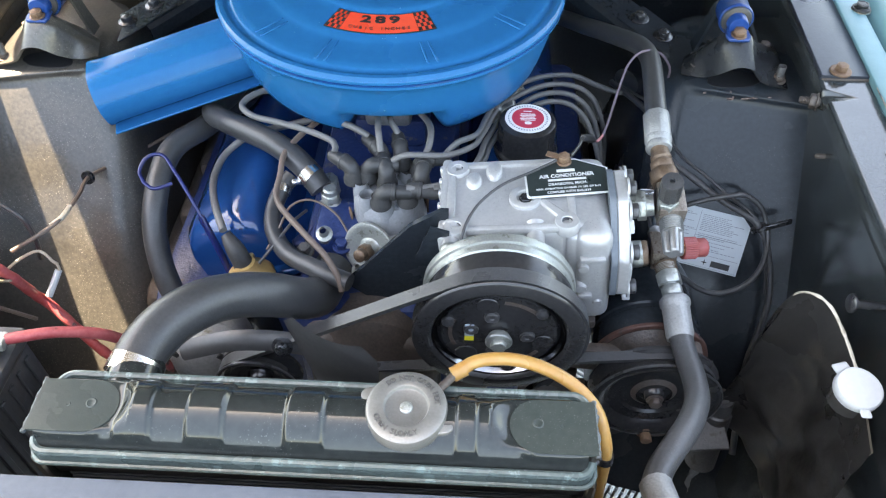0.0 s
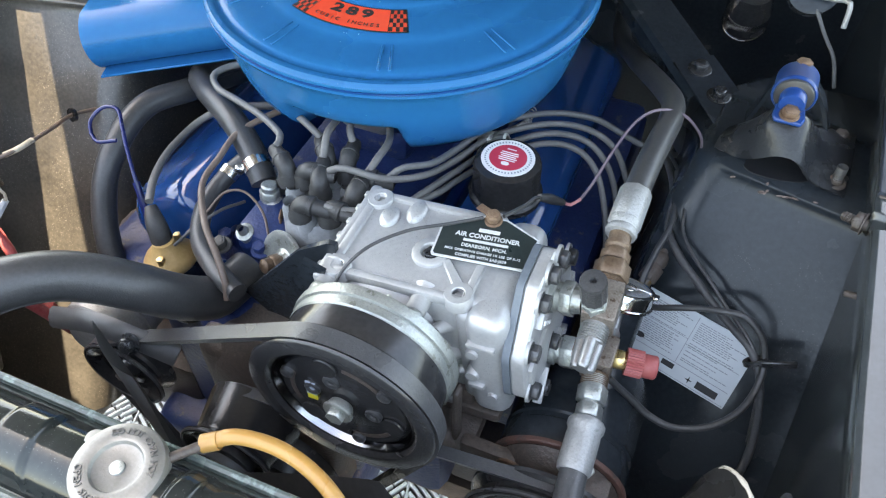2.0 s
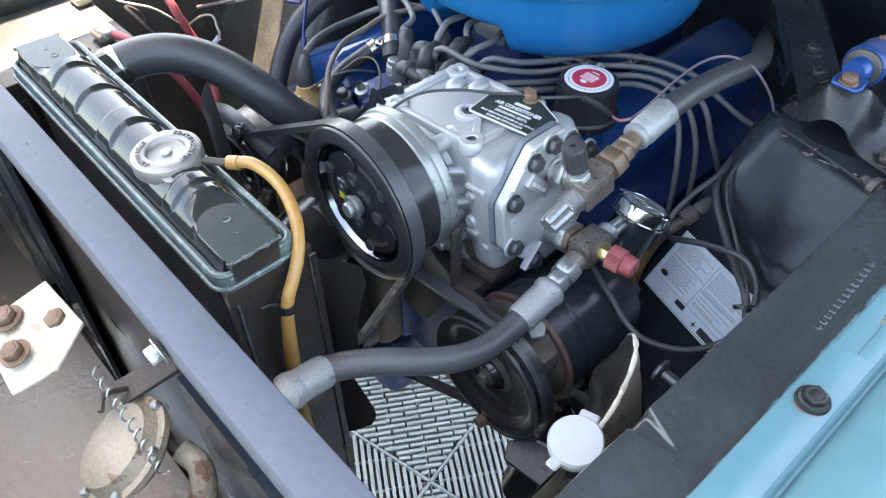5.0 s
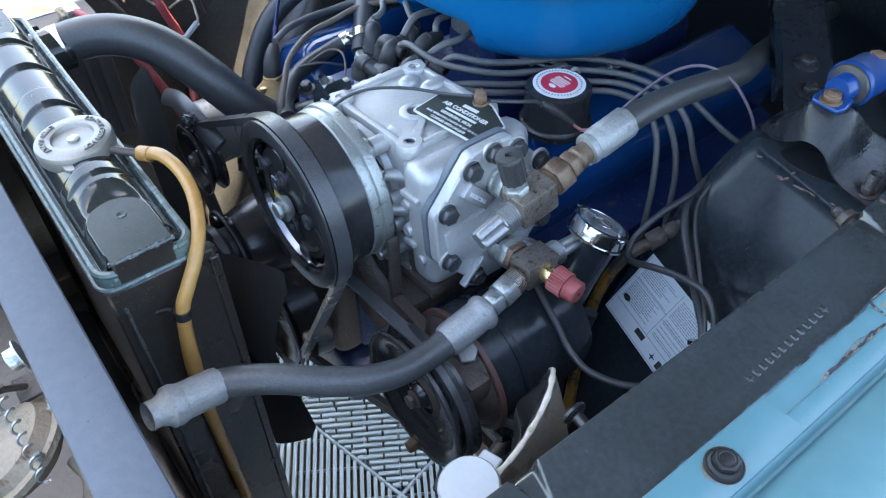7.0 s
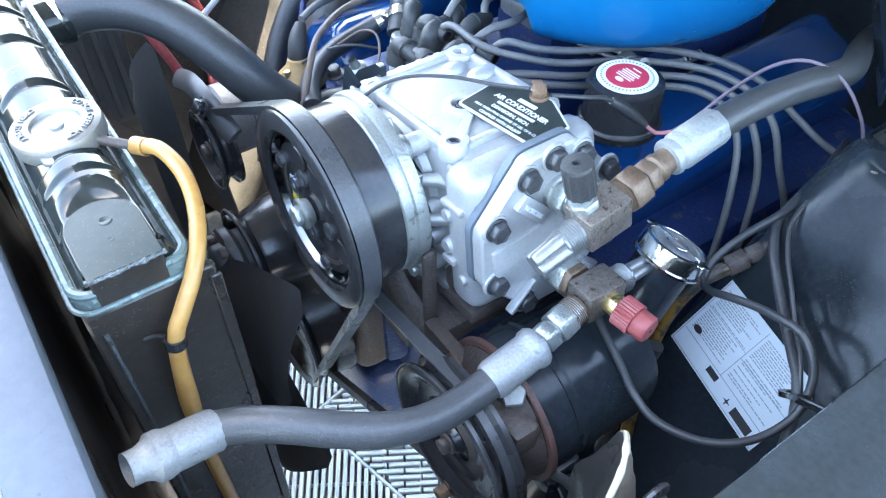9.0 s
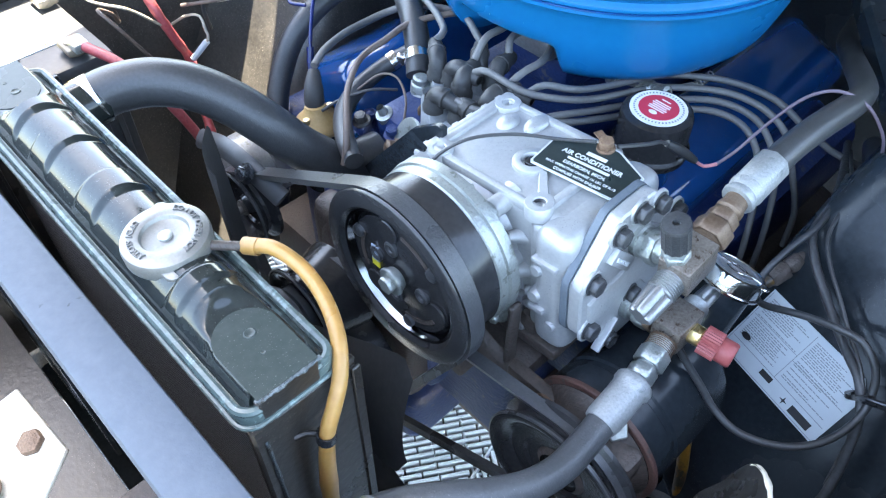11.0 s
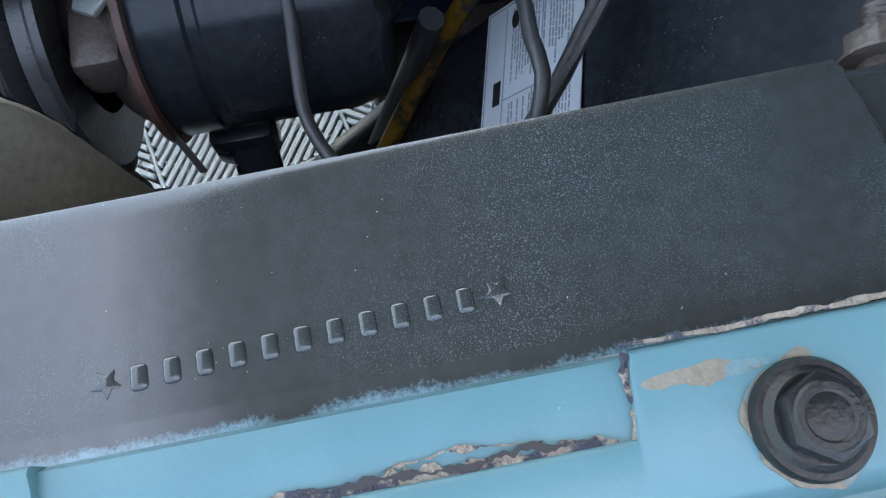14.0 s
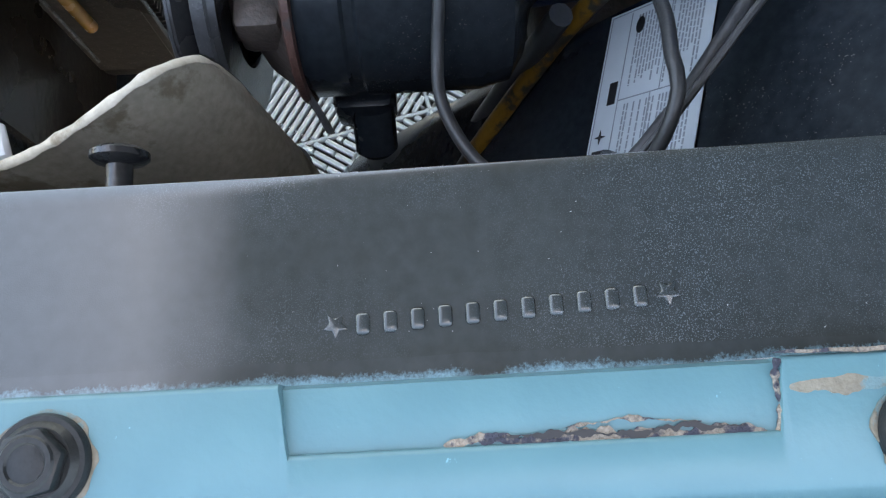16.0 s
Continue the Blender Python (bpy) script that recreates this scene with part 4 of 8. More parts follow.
def brace(side):
    """Pressed channel brace from the tower to the cowl."""
    t = thing("cowl_brace", "black pressed steel brace bolted from the shock tower to the cowl", "brace", "cowl braces")

    def put(x, y, z):
        return (x if side > 0 else 2 * CX - x, y, z)
    a, b = Vector(put(0.290, 0.884, 0.853)), Vector(put(0.030, 1.215, 0.895))
    f = axes(a, b - a, Vector((0, 0, 1)).cross(b - a))
    ln = (b - a).length
    part("bracket_plate", shift(box(0.0, 0.124, -0.026, 0.026, 0.0, 0.003, 0.001, 1), f), M_BLACK, t)
    u = [(-0.030, -0.012), (-0.030, 0.006), (-0.024, 0.0115), (0.024, 0.0115), (0.030, 0.006), (0.030, -0.012), (0.0275, -0.012), (0.0275, 0.005), (0.023, 0.009), (-0.023, 0.009), (-0.0275, 0.005), (-0.0275, -0.012)]
    part("channel", shift(prism([(a, b - 0.0118) for a, b in u], 0.070, ln, 0.0, Matrix(((0, 0, 1, 0), (1, 0, 0, 0), (0, 1, 0, 0), (0, 0, 0, 1)))), f), M_BLACK, t)
    for d in (0.058, 0.104):
        part("brace_bolt", hex_bolt(0.0085, 0.007, f @ Matrix.Translation((d, 0.002, 0.003)), 0.0135, 0.0025), M_BOLT, t)
    return t


brace(1)
brace(-1)

firewall = thing("firewall", "black painted firewall and cowl behind the engine", "firewall", kind="structure")
part("firewall_panel", box(-1.0, 0.78, 1.30, 1.32, 0.25, 0.99, 0.004, 1), M_BLACK, firewall)
part("cowl_top", box(-1.0, 0.78, 1.30, 1.75, 0.97, 0.99, 0.004, 1), M_FENDER, firewall)
splash = thing("splash_panel", "dark dusty splash panel and frame rail low on the far side", "splash panel", kind="structure")
part("frame_rail", box(-0.62, -0.53, 0.05, 1.30, 0.24, 0.36, 0.012, 2), M_DUSTY, splash)
part("wheel_panel", sheet([(-0.64, 0.05, 0.56), (-0.60, 0.05, 0.34), (-0.60, 1.30, 0.34), (-0.64, 1.30, 0.56)], 0.003), M_DUSTY, splash)
rail_t = thing("radiator_support", "radiator support with a flat blue-grey top rail", "radiator support", kind="structure")
part("top_rail", box(-0.72, 0.42, 0.199, 0.2365, 0.880, 0.909, 0.004, 2), M_RAIL, rail_t)
part("face_panel", join(box(-0.72, -0.42, 0.205, 0.215, 0.30, 0.885), box(0.20, 0.41, 0.205, 0.215, 0.30, 0.80), box(-0.42, -0.315, 0.207, 0.213, 0.30, 0.883), box(0.085, 0.20, 0.207, 0.213, 0.30, 0.80)), M_BLACK, rail_t)
part("rail_bolt", hex_bolt(0.0085, 0.008, Matrix.Translation((0.126, 0.196, 0.886)) @ Matrix.Rotation(radians(100), 4, "X"), 0.012), M_ZINC, rail_t)
part("core_surround", box(-0.72, 0.20, 0.224, 0.232, 0.30, 0.868), M_CORE, rail_t)
part("lower_member", box(-0.72, 0.40, 0.19, 0.30, 0.24, 0.32, 0.01, 2), M_BLACK, rail_t)
# Unseen hood, added to block sun and sky; dark lining cuts the bounce.
hood = thing("hood", "light blue hood propped open out of view, added to shade the engine bay", "hood")
hm = Matrix.Translation((0, 1.36, 1.0)) @ Matrix.Rotation(radians(-30), 4, "X")
part("hood_panel", box(-0.722, 0.488, -1.28, 0.0, 0.0, 0.025, 0.008, 2, hm), M_FENDER, hood)
part("hood_lining", box(-0.700, 0.466, -1.25, -0.03, -0.012, -0.004, 0.003, 1, hm), M_DUSTY, hood, "dark inner side of the hood")


# ---- radiator ----
radiator = thing("radiator", "gloss black radiator with a ribbed top tank and worn rim", "radiator", at=(-0.117, 0.297, 0.40))
RI = Matrix.Translation((0.117, -0.297, -0.40))


def rpart(name, bm, m, label="", parent=None):
    if parent:
        return part(name, shift(bm, RI), m, parent, label)
    return part(name, shift(bm, RI), m, radiator, label)


X0, X1, Y0, Y1, ZR = -0.338, 0.104, 0.259, 0.336, 0.893


def rounded(x0, x1, y0, y1, r, n=6):
    out = []
    for cx, cy, a0 in ((x1 - r, y1 - r, 0), (x0 + r, y1 - r, 90), (x0 + r, y0 + r, 180), (x1 - r, y0 + r, 270)):
        for k in range(n + 1):
            a = radians(a0 + 90 * k / n)
            out.append((cx + r * math.cos(a), cy + r * math.sin(a)))
    return out


rpart("rim", prism(rounded(X0, X1, Y0, Y1, 0.014), ZR - 0.012, ZR, 0.003, None, 2), M_RIMWORN, "worn tank rim with greenish scuffs")


def rim_path(e, r, z):
    """Closed rounded rectangle with points all along its sides."""
    ring = rounded(X0 + e, X1 - e, Y0 + e, Y1 - e, r, 5)
    out = []
    for a, b in zip(ring, ring[1:] + ring[:1]):
        n = max(1, int(math.hypot(b[0] - a[0], b[1] - a[1]) / 0.012))
        out += [(a[0] + (b[0] - a[0]) * k / n, a[1] + (b[1] - a[1]) * k / n, z) for k in range(n)]
    return out + [out[0]]


rpart("rim_bead", tube(rim_path(0.003, 0.012, ZR + 0.001), 0.0034, 8, 0.02), M_RIMWORN)
rpart("lower_bead", tube(rim_path(-0.0005, 0.013, ZR - 0.0105), 0.0022, 8, 0.02), M_RIMWORN)


PADZ = 0.9080


def pad_gap(x, y):
    """Signed distance outside the arch-shaped end pads."""
    best = 1.0
    for xc, sg in ((0.0605, 1), (-0.2945, -1)):
        u, w = (x - xc) * sg, y - 0.2956
        best = min(best, (math.hypot(u, w) if u < 0 else abs(w)) - 0.0234)
    return best


def tank_skin():
    """Crowned tank with raised pressed ribs, dished down to a flat pad at each end."""
    nx, ny = 331, 45
    bm = bmesh.new()
    grid = []
    for i in range(nx):
        x = X0 + 0.007 + (X1 - X0 - 0.014) * i / (nx - 1)
        row = []
        for j in range(ny):
            v = j / (ny - 1)
            y = Y0 + 0.007 + (Y1 - Y0 - 0.014) * v
            u = abs(2 * v - 1)
            end = min(1.0, min(x - X0 - 0.006, X1 - 0.006 - x) / 0.014)
            z = ZR + 0.001 + 0.0245 * (1 - u ** 2.1) * max(0.0, end) ** 0.5
            for c, w in ((-0.255, 0.0125), (-0.198, 0.0125), (-0.121, 0.0125)):
                d = abs(x - c) / w
                if d < 1.3 and u < 0.9:
                    z += 0.0040 * min(1, max(0, (1.3 - d) / 0.3)) * min(1, (0.9 - u) / 0.10)
            d = abs(x - 0.004) / 0.007
            if d < 1.3 and u < 0.92:
                z += 0.0028 * min(1, max(0, (1.3 - d) / 0.4)) * min(1, (0.92 - u) / 0.10)
            g = pad_gap(x, y)
            if g <= 0:
                z = PADZ
            elif z > PADZ:
                k = min(1.0, g / 0.016)
                z = PADZ + (z - PADZ) * (k * k * (3 - 2 * k) * 0.85 + (0.15 if g > 0.016 else 0.0))
            else:
                k = min(1.0, g / 0.0035)
                z = PADZ + (z - PADZ) * k
            row.append(bm.verts.new((x, y, z)))
        grid.append(row)
    for a, b in zip(grid, grid[1:]):
        for j in range(ny - 1):
            bm.faces.new((a[j], a[j + 1], b[j + 1], b[j]))
    return bm


rpart("top_tank", tank_skin(), M_GLOSS)


def pad(xc, sg, x1):
    w = 0.0231
    out = [(x1, -w), (x1, w)] + [(xc - sg * w * math.cos(radians(a)), w * math.sin(radians(a))) for a in range(90, -91, -6)]
    return prism([(x, 0.2956 + y) for x, y in out], PADZ - 0.002, PADZ + 0.0006, 0.0, None)


def solder(x, sg, seed):
    """Lumpy soldered seam where the pad is folded over the rim."""
    bm = bmesh.new()
    rows = []
    for k in range(41):
        y = 0.2706 + 0.050 * k / 40
        r = 0.0016 + 0.0007 * noise.noise(Vector((y * 300, seed, 0)))
        c = Vector((x + sg * 0.0012 * noise.noise(Vector((y * 120, seed, 3))), y, PADZ - 0.0012))
        rows.append([bm.verts.new(c + Vector((r * 1.3 * math.cos(a), 0, r * math.sin(a)))) for a in [2 * math.pi * i / 8 for i in range(8)]])
    for a, b in zip(rows, rows[1:]):
        for i in range(8):
            bm.faces.new((a[i], a[(i + 1) % 8], b[(i + 1) % 8], b[i]))
    return bm


for xc, sg, x1 in ((0.0605, 1, X1 + 0.0005), (-0.2945, -1, X0 - 0.0005)):
    e = rpart("end_pad", pad(xc, sg, x1), M_TANKPAD, "flat scuffed end pad of the tank")
    rpart("pad_fold", box(min(x1, x1 - sg * 0.006), max(x1, x1 - sg * 0.006), 0.2728, 0.3184, ZR - 0.030, PADZ - 0.001, 0.0015, 1), M_CORE)
    rpart("solder_seam", solder(x1, sg, xc * 10), M_SOLDER, "lumpy solder along the folded end", e)
    rpart("pad_dimple", lathe([(0.0046, 0.0), (0.0042, 0.0005), (0.0036, 0.0007), (0.0030, 0.0003), (0, 0.0003)], 24, Matrix.Translation((xc - sg * 0.001, 0.2980, PADZ + 0.0005))), M_TANKPAD, "", e)
    rpart("pad_dimple", lathe([(0.0020, 0.0), (0.0016, 0.0005), (0.0008, 0.0002), (0, 0.0002)], 16, Matrix.Translation((xc + sg * 0.017, 0.2960, PADZ + 0.0005))), M_TANKPAD, "", e)
rpart("tank_skirt", join(box(X0 + 0.006, X1 - 0.006, Y0 + 0.008, Y1 - 0.008, ZR - 0.045, ZR - 0.011, 0.004, 2)), M_CORE)
rpart("core", box(X0 + 0.012, X1 - 0.012, Y0 + 0.014, Y1 + 0.002, 0.44, ZR - 0.044), M_CORE)
rpart("bottom_tank", box(X0, X1, Y0, Y1, 0.40, 0.445, 0.008, 2), M_CORE)
for x in (X0 - 0.002, X1 - 0.006):
    rpart("side_plate", box(x, x + 0.008, Y0 + 0.002, Y1 + 0.010, 0.42, ZR - 0.012, 0.002, 1), M_CORE)
fins = bmesh.new()
for k in range(60):
    z = 0.455 + k * 0.0066
    for y in (Y0 + 0.0125, Y1 + 0.0020):
        bmesh.ops.create_cube(fins, size=1, matrix=Matrix.Translation(((X0 + X1) / 2, y + 0.0015, z)) @ Matrix.Diagonal((X1 - X0 - 0.03, 0.009, 0.0022, 1)))
tagged(rpart("core_face", fins, M_BATTERY), kind="stuff")
rpart("side_seam", tube([(X1 + 0.003, Y0 + 0.010, ZR - 0.030), (X1 + 0.003, Y0 + 0.011, 0.78), (X1 + 0.003, Y0 + 0.010, 0.66), (X1 + 0.003, Y0 + 0.010, 0.44)], 0.0016, 6, 0.01, wobble=0.3), M_SOLDER)
rpart("side_lip", box(X1 + 0.001, X1 + 0.004, Y1 + 0.004, Y1 + 0.012, 0.43, ZR - 0.020, 0.001, 1), M_CORE)
rpart("clip_bracket", tube([(X1 + 0.002, 0.288, ZR - 0.050), (X1 + 0.006, 0.296, ZR - 0.048), (0.118, 0.302, ZR - 0.046)], 0.0022, 6), M_CORE)
rpart("filler_neck", lathe([(0.022, ZR + 0.010), (0.031, ZR + 0.018), (0.031, ZR + 0.026), (0.026, ZR + 0.027)], 40, Matrix.Translation((-0.043, 0.300, 0))), M_GLOSS)
rpart("overflow_nipple", tube([(-0.020, 0.320, ZR + 0.020), (-0.004, 0.345, ZR + 0.012)], 0.0036, 12), M_RUSTDARK)
rpart("hose_neck", lathe([(0.024, -0.02), (0.024, 0.03)], 32, along((-0.286, 0.330, 0.872), (-0.289, 0.40, 0.872))), M_GLOSS)

# radiator cap
CAPM = RI @ Matrix.Translation((-0.043, 0.300, 0.918)) @ Matrix.Rotation(radians(-22), 4, "Z") @ Matrix.Rotation(radians(2), 4, "X")
ears = []
for k in range(120):
    a = 2 * math.pi * k / 120
    d = min(abs(math.atan2(math.sin(a - e), math.cos(a - e))) for e in (0.0, math.pi))
    ears.append(((0.0318 + 0.0078 * max(0, 1 - (d / 0.26) ** 2)) * math.cos(a), (0.0318 + 0.0078 * max(0, 1 - (d / 0.26) ** 2)) * math.sin(a)))
cap_t = part("radiator_cap", prism(ears, -0.010, -0.0015, 0.0014, CAPM, 2), M_CAP, radiator, "round plated steel cap with two ears and raised lettering")
part("cap_top", lathe([(0, 0.0010), (0.0055, 0.0010), (0.0150, 0.0010), (0.0165, 0.0016), (0.0178, 0.0042), (0.0195, 0.0048), (0.0285, 0.0042), (0.0310, 0.0030), (0.0320, 0.0), (0.0320, -0.002)], 64, CAPM), M_CAP, cap_t)
part("rivet", lathe([(0.0052, 0.0008), (0.0050, 0.0026), (0.0038, 0.0032), (0, 0.0030)], 24, CAPM), M_ZINC, cap_t)
for word, mid, rad in (("DO NOT OPEN HOT", 90, 0.0242), ("OPEN SLOWLY", 270, 0.0242)):
    span, letters = 8.6, []
    for k, ch in enumerate(word):
        if ch == " ":
            continue
        off = (k - (len(word) - 1) / 2) * span
        a = radians(mid - off) if mid == 90 else radians(mid + off)
        turn = a - math.pi / 2 if mid == 90 else a + math.pi / 2
        letters.append(text_bm(ch, 0.0062, CAPM @ Matrix.Translation((rad * math.cos(a), rad * math.sin(a), 0.0048)) @ Matrix.Rotation(turn, 4, "Z"), 0.0010, bold=0.0001))
    part("raised_lettering", join(*letters), M_CAPLETTER, cap_t)

for k in range(16):
    rpart("core_tube", box(0.086, 0.104, 0.3335, 0.3460, 0.700 + 0.0105 * k, 0.7035 + 0.0105 * k, 0.0008, 1), M_STEELGREY)
rpart("core_strip", join(box(0.100, 0.105, 0.3320, 0.3465, 0.690, 0.868, 0.0008, 1), box(0.086, 0.090, 0.3320, 0.3440, 0.690, 0.868, 0.0008, 1)), M_CORE)

# ---- coolant hoses ----
th = thing("radiator_hose", "thick black rubber upper radiator hose curving to the thermostat housing", "radiator hose")
RH = [(-0.2895, 0.345, 0.871), (-0.284, 0.372, 0.877), (-0.272, 0.398, 0.879), (-0.257, 0.419, 0.876), (-0.240, 0.438, 0.868), (-0.219, 0.457, 0.853), (-0.196, 0.475, 0.832), (-0.180, 0.493, 0.806), (-0.171, 0.513, 0.782), (-0.166, 0.540, 0.758), (-0.160, 0.585, 0.752)]
part("hose", tube(RH, 0.0226, 32, 0.005), M_RUBBER, th)
part("hose_clamp", lathe([(0.0229, -0.008), (0.0240, -0.0078), (0.0240, 0.0078), (0.0229, 0.008)], 40, along((-0.2878, 0.353, 0.873), (-0.283, 0.376, 0.878)), True), M_STEEL, th, "bright steel band clamp")
part("clamp_screw", join(box(-0.006, 0.006, -0.005, 0.005, 0.0235, 0.031, 0.001, 1, along((-0.2878, 0.353, 0.873), (-0.283, 0.376, 0.878)) @ Matrix.Rotation(radians(90), 4, "X") @ Matrix.Rotation(radians(40), 4, "Y"))), M_STEEL, th)
part("mould_line", tube([(x + 0.013, y - 0.010, z - 0.0155) for x, y, z in RH[1:8]], 0.0012, 6), M_HOSE_GREY, th)
ov = thing("overflow_hose", "amber vinyl overflow hose looping down from the radiator neck", "overflow hose")
part("hose", tube([(-0.008, 0.340, 0.905), (0.010, 0.351, 0.911), (0.038, 0.356, 0.909), (0.066, 0.353, 0.903), (0.092, 0.343, 0.894), (0.110, 0.329, 0.882), (0.118, 0.315, 0.866), (0.121, 0.305, 0.848), (0.121, 0.299, 0.80), (0.121, 0.296, 0.74), (0.121, 0.297, 0.66), (0.120, 0.300, 0.52)], 0.0056, 16, 0.005, radii=[1, 1, 1, 1, 1.02, 1.25, 1.05, 1, 1, 1, 1, 1]), M_TAN, ov)
part("hose_clip", lathe([(0.0058, -0.004), (0.0072, -0.004), (0.0072, 0.004), (0.0058, 0.004)], 20, along((0.121, 0.304, 0.846), (0.121, 0.299, 0.80)), True), M_BOLT, ov)
part("hose_ferrule", lathe([(0.0058, -0.006), (0.0066, -0.006), (0.0066, 0.006), (0.0058, 0.006)], 20, along((-0.004, 0.343, 0.907), (0.012, 0.3515, 0.911)), True), M_TAN, ov)

# ---- air cleaner ----
ac = thing("air_cleaner", "glossy blue round air cleaner with snorkel and red decal", "air cleaner", at=(-0.111, 0.897, 0.85))
AI = Matrix.Translation((0, 0, -0.85))


def lid_z(r):
    prof = [(0, 0.9735), (0.100, 0.9735), (0.1060, 0.9722), (0.1105, 0.9690), (0.147, 0.9640), (0.1525, 0.9624), (0.158, 0.9600), (0.165, 0.9588), (0.1995, 0.9562), (0.2035, 0.9535), (0.2062, 0.9528), (0.2092, 0.9540), (0.2118, 0.9553), (0.2170, 0.9550), (0.2200, 0.9510)]
    for (r0, z0), (r1, z1) in zip(prof, prof[1:]):
        if r <= r1:
            return z0 + (z1 - z0) * (r - r0) / (r1 - r0)
    return 0.95


part("lid", lathe([(r, lid_z(r)) for r in [0, 0.03, 0.06, 0.08, 0.100, 0.1035, 0.106, 0.1085, 0.1105, 0.12, 0.13, 0.14, 0.147, 0.150, 0.1525, 0.155, 0.158, 0.161, 0.165, 0.175, 0.19, 0.1995, 0.2015, 0.2035, 0.2062, 0.2078, 0.2092, 0.2105, 0.2118, 0.2145, 0.2170, 0.2186, 0.2200]] + [(0.2208, 0.9488), (0.2200, 0.9466), (0.216, 0.9460)], 128, AI), M_CLEANER, ac)
part("lid_seam", lathe([(0.2185, 0.9462), (0.2205, 0.9455), (0.2205, 0.9440), (0.2185, 0.9432)], 128, AI, True), M_ENGINE, ac)


def bowl():
    prof = [(0.2190, 0.9435), (0.2195, 0.9400), (0.2160, 0.9360), (0.2120, 0.9280), (0.2070, 0.9080), (0.2040, 0.8960), (0.2010, 0.8860), (0.1985, 0.8770), (0.1945, 0.8660), (0.1900, 0.8580), (0.1830, 0.8500), (0.1740, 0.8450), (0.1620, 0.8430), (0.12, 0.8425), (0.0, 0.8425)]
    bm = lathe(prof, 256, None)
    for v in bm.verts:
        r = math.hypot(v.co.x, v.co.y)
        a = math.degrees(math.atan2(v.co.y, v.co.x)) % 360
        # scalloped relief low on the front
        d = abs(a - 275) / 21
        if d < 1 and v.co.z < 0.89 and r > 0.1:
            k = min(1.0, (1 - d) / 0.3)
            k = k * k * (3 - 2 * k) * min(1, (0.89 - v.co.z) / 0.022)
            v.co.z += 0.023 * k
            v.co.x *= 1 - 0.05 * k
            v.co.y *= 1 - 0.05 * k
    return shift(bm, AI)


part("bowl", bowl(), M_CLEANER, ac)
for a in (252 + 37 * k + d for k in range(10) for d in (-1.6, 1.6)):
    part("lid_ridge", shift(box(0.160, 0.198, -0.0014, 0.0014, -0.001, 0.0007, 0.0006, 1), AI @ Matrix.Rotation(radians(a), 4, "Z") @ Matrix.Translation((0.160, 0, 0.9597)) @ Matrix.Rotation(radians(4.6), 4, "Y") @ Matrix.Translation((-0.160, 0, 0))), M_CLEANER, ac)
# snorkel
sa, sb = Vector((-0.288, 0.852, 0.886)), Vector((-0.482, 0.783, 0.846))
fr = axes(sa, sb - sa, (0, 0, 1))
sn = bmesh.new()
rings = []
for d, k in ((-0.03, 1.0), (0.0, 1.0), (0.10, 1.0), (0.196, 1.0), (0.204, 1.03), (0.208, 1.03), (0.207, 0.97), (0.10, 0.95)):
    rings.append([sn.verts.new(fr @ Vector((d, 0.0365 * k * max(-0.8, min(1, math.sin(a) * 1.05)), 0.046 * k * math.copysign(abs(math.cos(a)) ** 0.92, math.cos(a))))) for a in [2 * math.pi * i / 40 for i in range(40)]])
for a, b in zip(rings, rings[1:]):
    for k in range(40):
        sn.faces.new((a[k], a[(k + 1) % 40], b[(k + 1) % 40], b[k]))
part("snorkel", shift(sn, Matrix.Translation((0.111, -0.897, -0.85))), M_CLEANER, ac)
part("snorkel_flange", shift(box(0.01, 0.205, -0.0320, -0.0290, -0.052, 0.052, 0.001, 1), Matrix.Translation((0.111, -0.897, -0.85)) @ fr), M_CLEANER, ac)


def sector(r0, r1, a0, a1, up, na=24, nr=4):
    bm = bmesh.new()
    g = [[bm.verts.new((r * math.cos(radians(a)), r * math.sin(radians(a)), lid_z(r) + up)) for r in [r0 + (r1 - r0) * j / nr for j in range(nr + 1)]] for a in [a0 + (a1 - a0) * i / na for i in range(na + 1)]]
    for p, q in zip(g, g[1:]):
        for j in range(nr):
            bm.faces.new((p[j], q[j], q[j + 1], p[j + 1]))
    return shift(bm, AI)


DC = 270
decal = part("decal", sector(0.1125, 0.1468, DC - 26.5, DC + 26.5, 0.0004, 40), M_INKSHADE, ac, "black-edged red decal with the engine size")
part("red_field", sector(0.1140, 0.1455, DC - 18.3, DC + 18.3, 0.0008, 30), M_DECALRED, decal)
for d0, d1 in ((-25.9, -18.6), (18.6, 25.9)):
    part("check_field", sector(0.1140, 0.1455, DC + d0, DC + d1, 0.0007, 8), M_DECALRED, decal)
chk = []
for s0 in (DC - 25.9, DC + 18.6):
    for i in range(5):
        for j in range(5):
            if (i + j) % 2 == 0:
                chk.append(sector(0.1140 + 0.0063 * j, 0.1140 + 0.0063 * (j + 1), s0 + 1.46 * i, s0 + 1.46 * (i + 1), 0.0011, 2, 1))
tagged(part("black_checks", join(*chk), M_INKSHADE, decal), kind="stuff")


def arc_text(body, size, r, step, up, bold=0.0, wide=1.0):
    out = []
    for k, ch in enumerate(body):
        if ch == " ":
            continue
        a = radians(DC + (k - (len(body) - 1) / 2) * step)
        out.append(text_bm(ch, size, AI @ Matrix.Translation((r * math.cos(a), r * math.sin(a), lid_z(r) + up)) @ Matrix.Rotation(a + math.pi / 2, 4, "Z") @ Matrix.Rotation(radians(5.7), 4, "X") @ Matrix.Diagonal((wide, 1, 1, 1)), 0.0002, bold=bold))
    return join(*out)


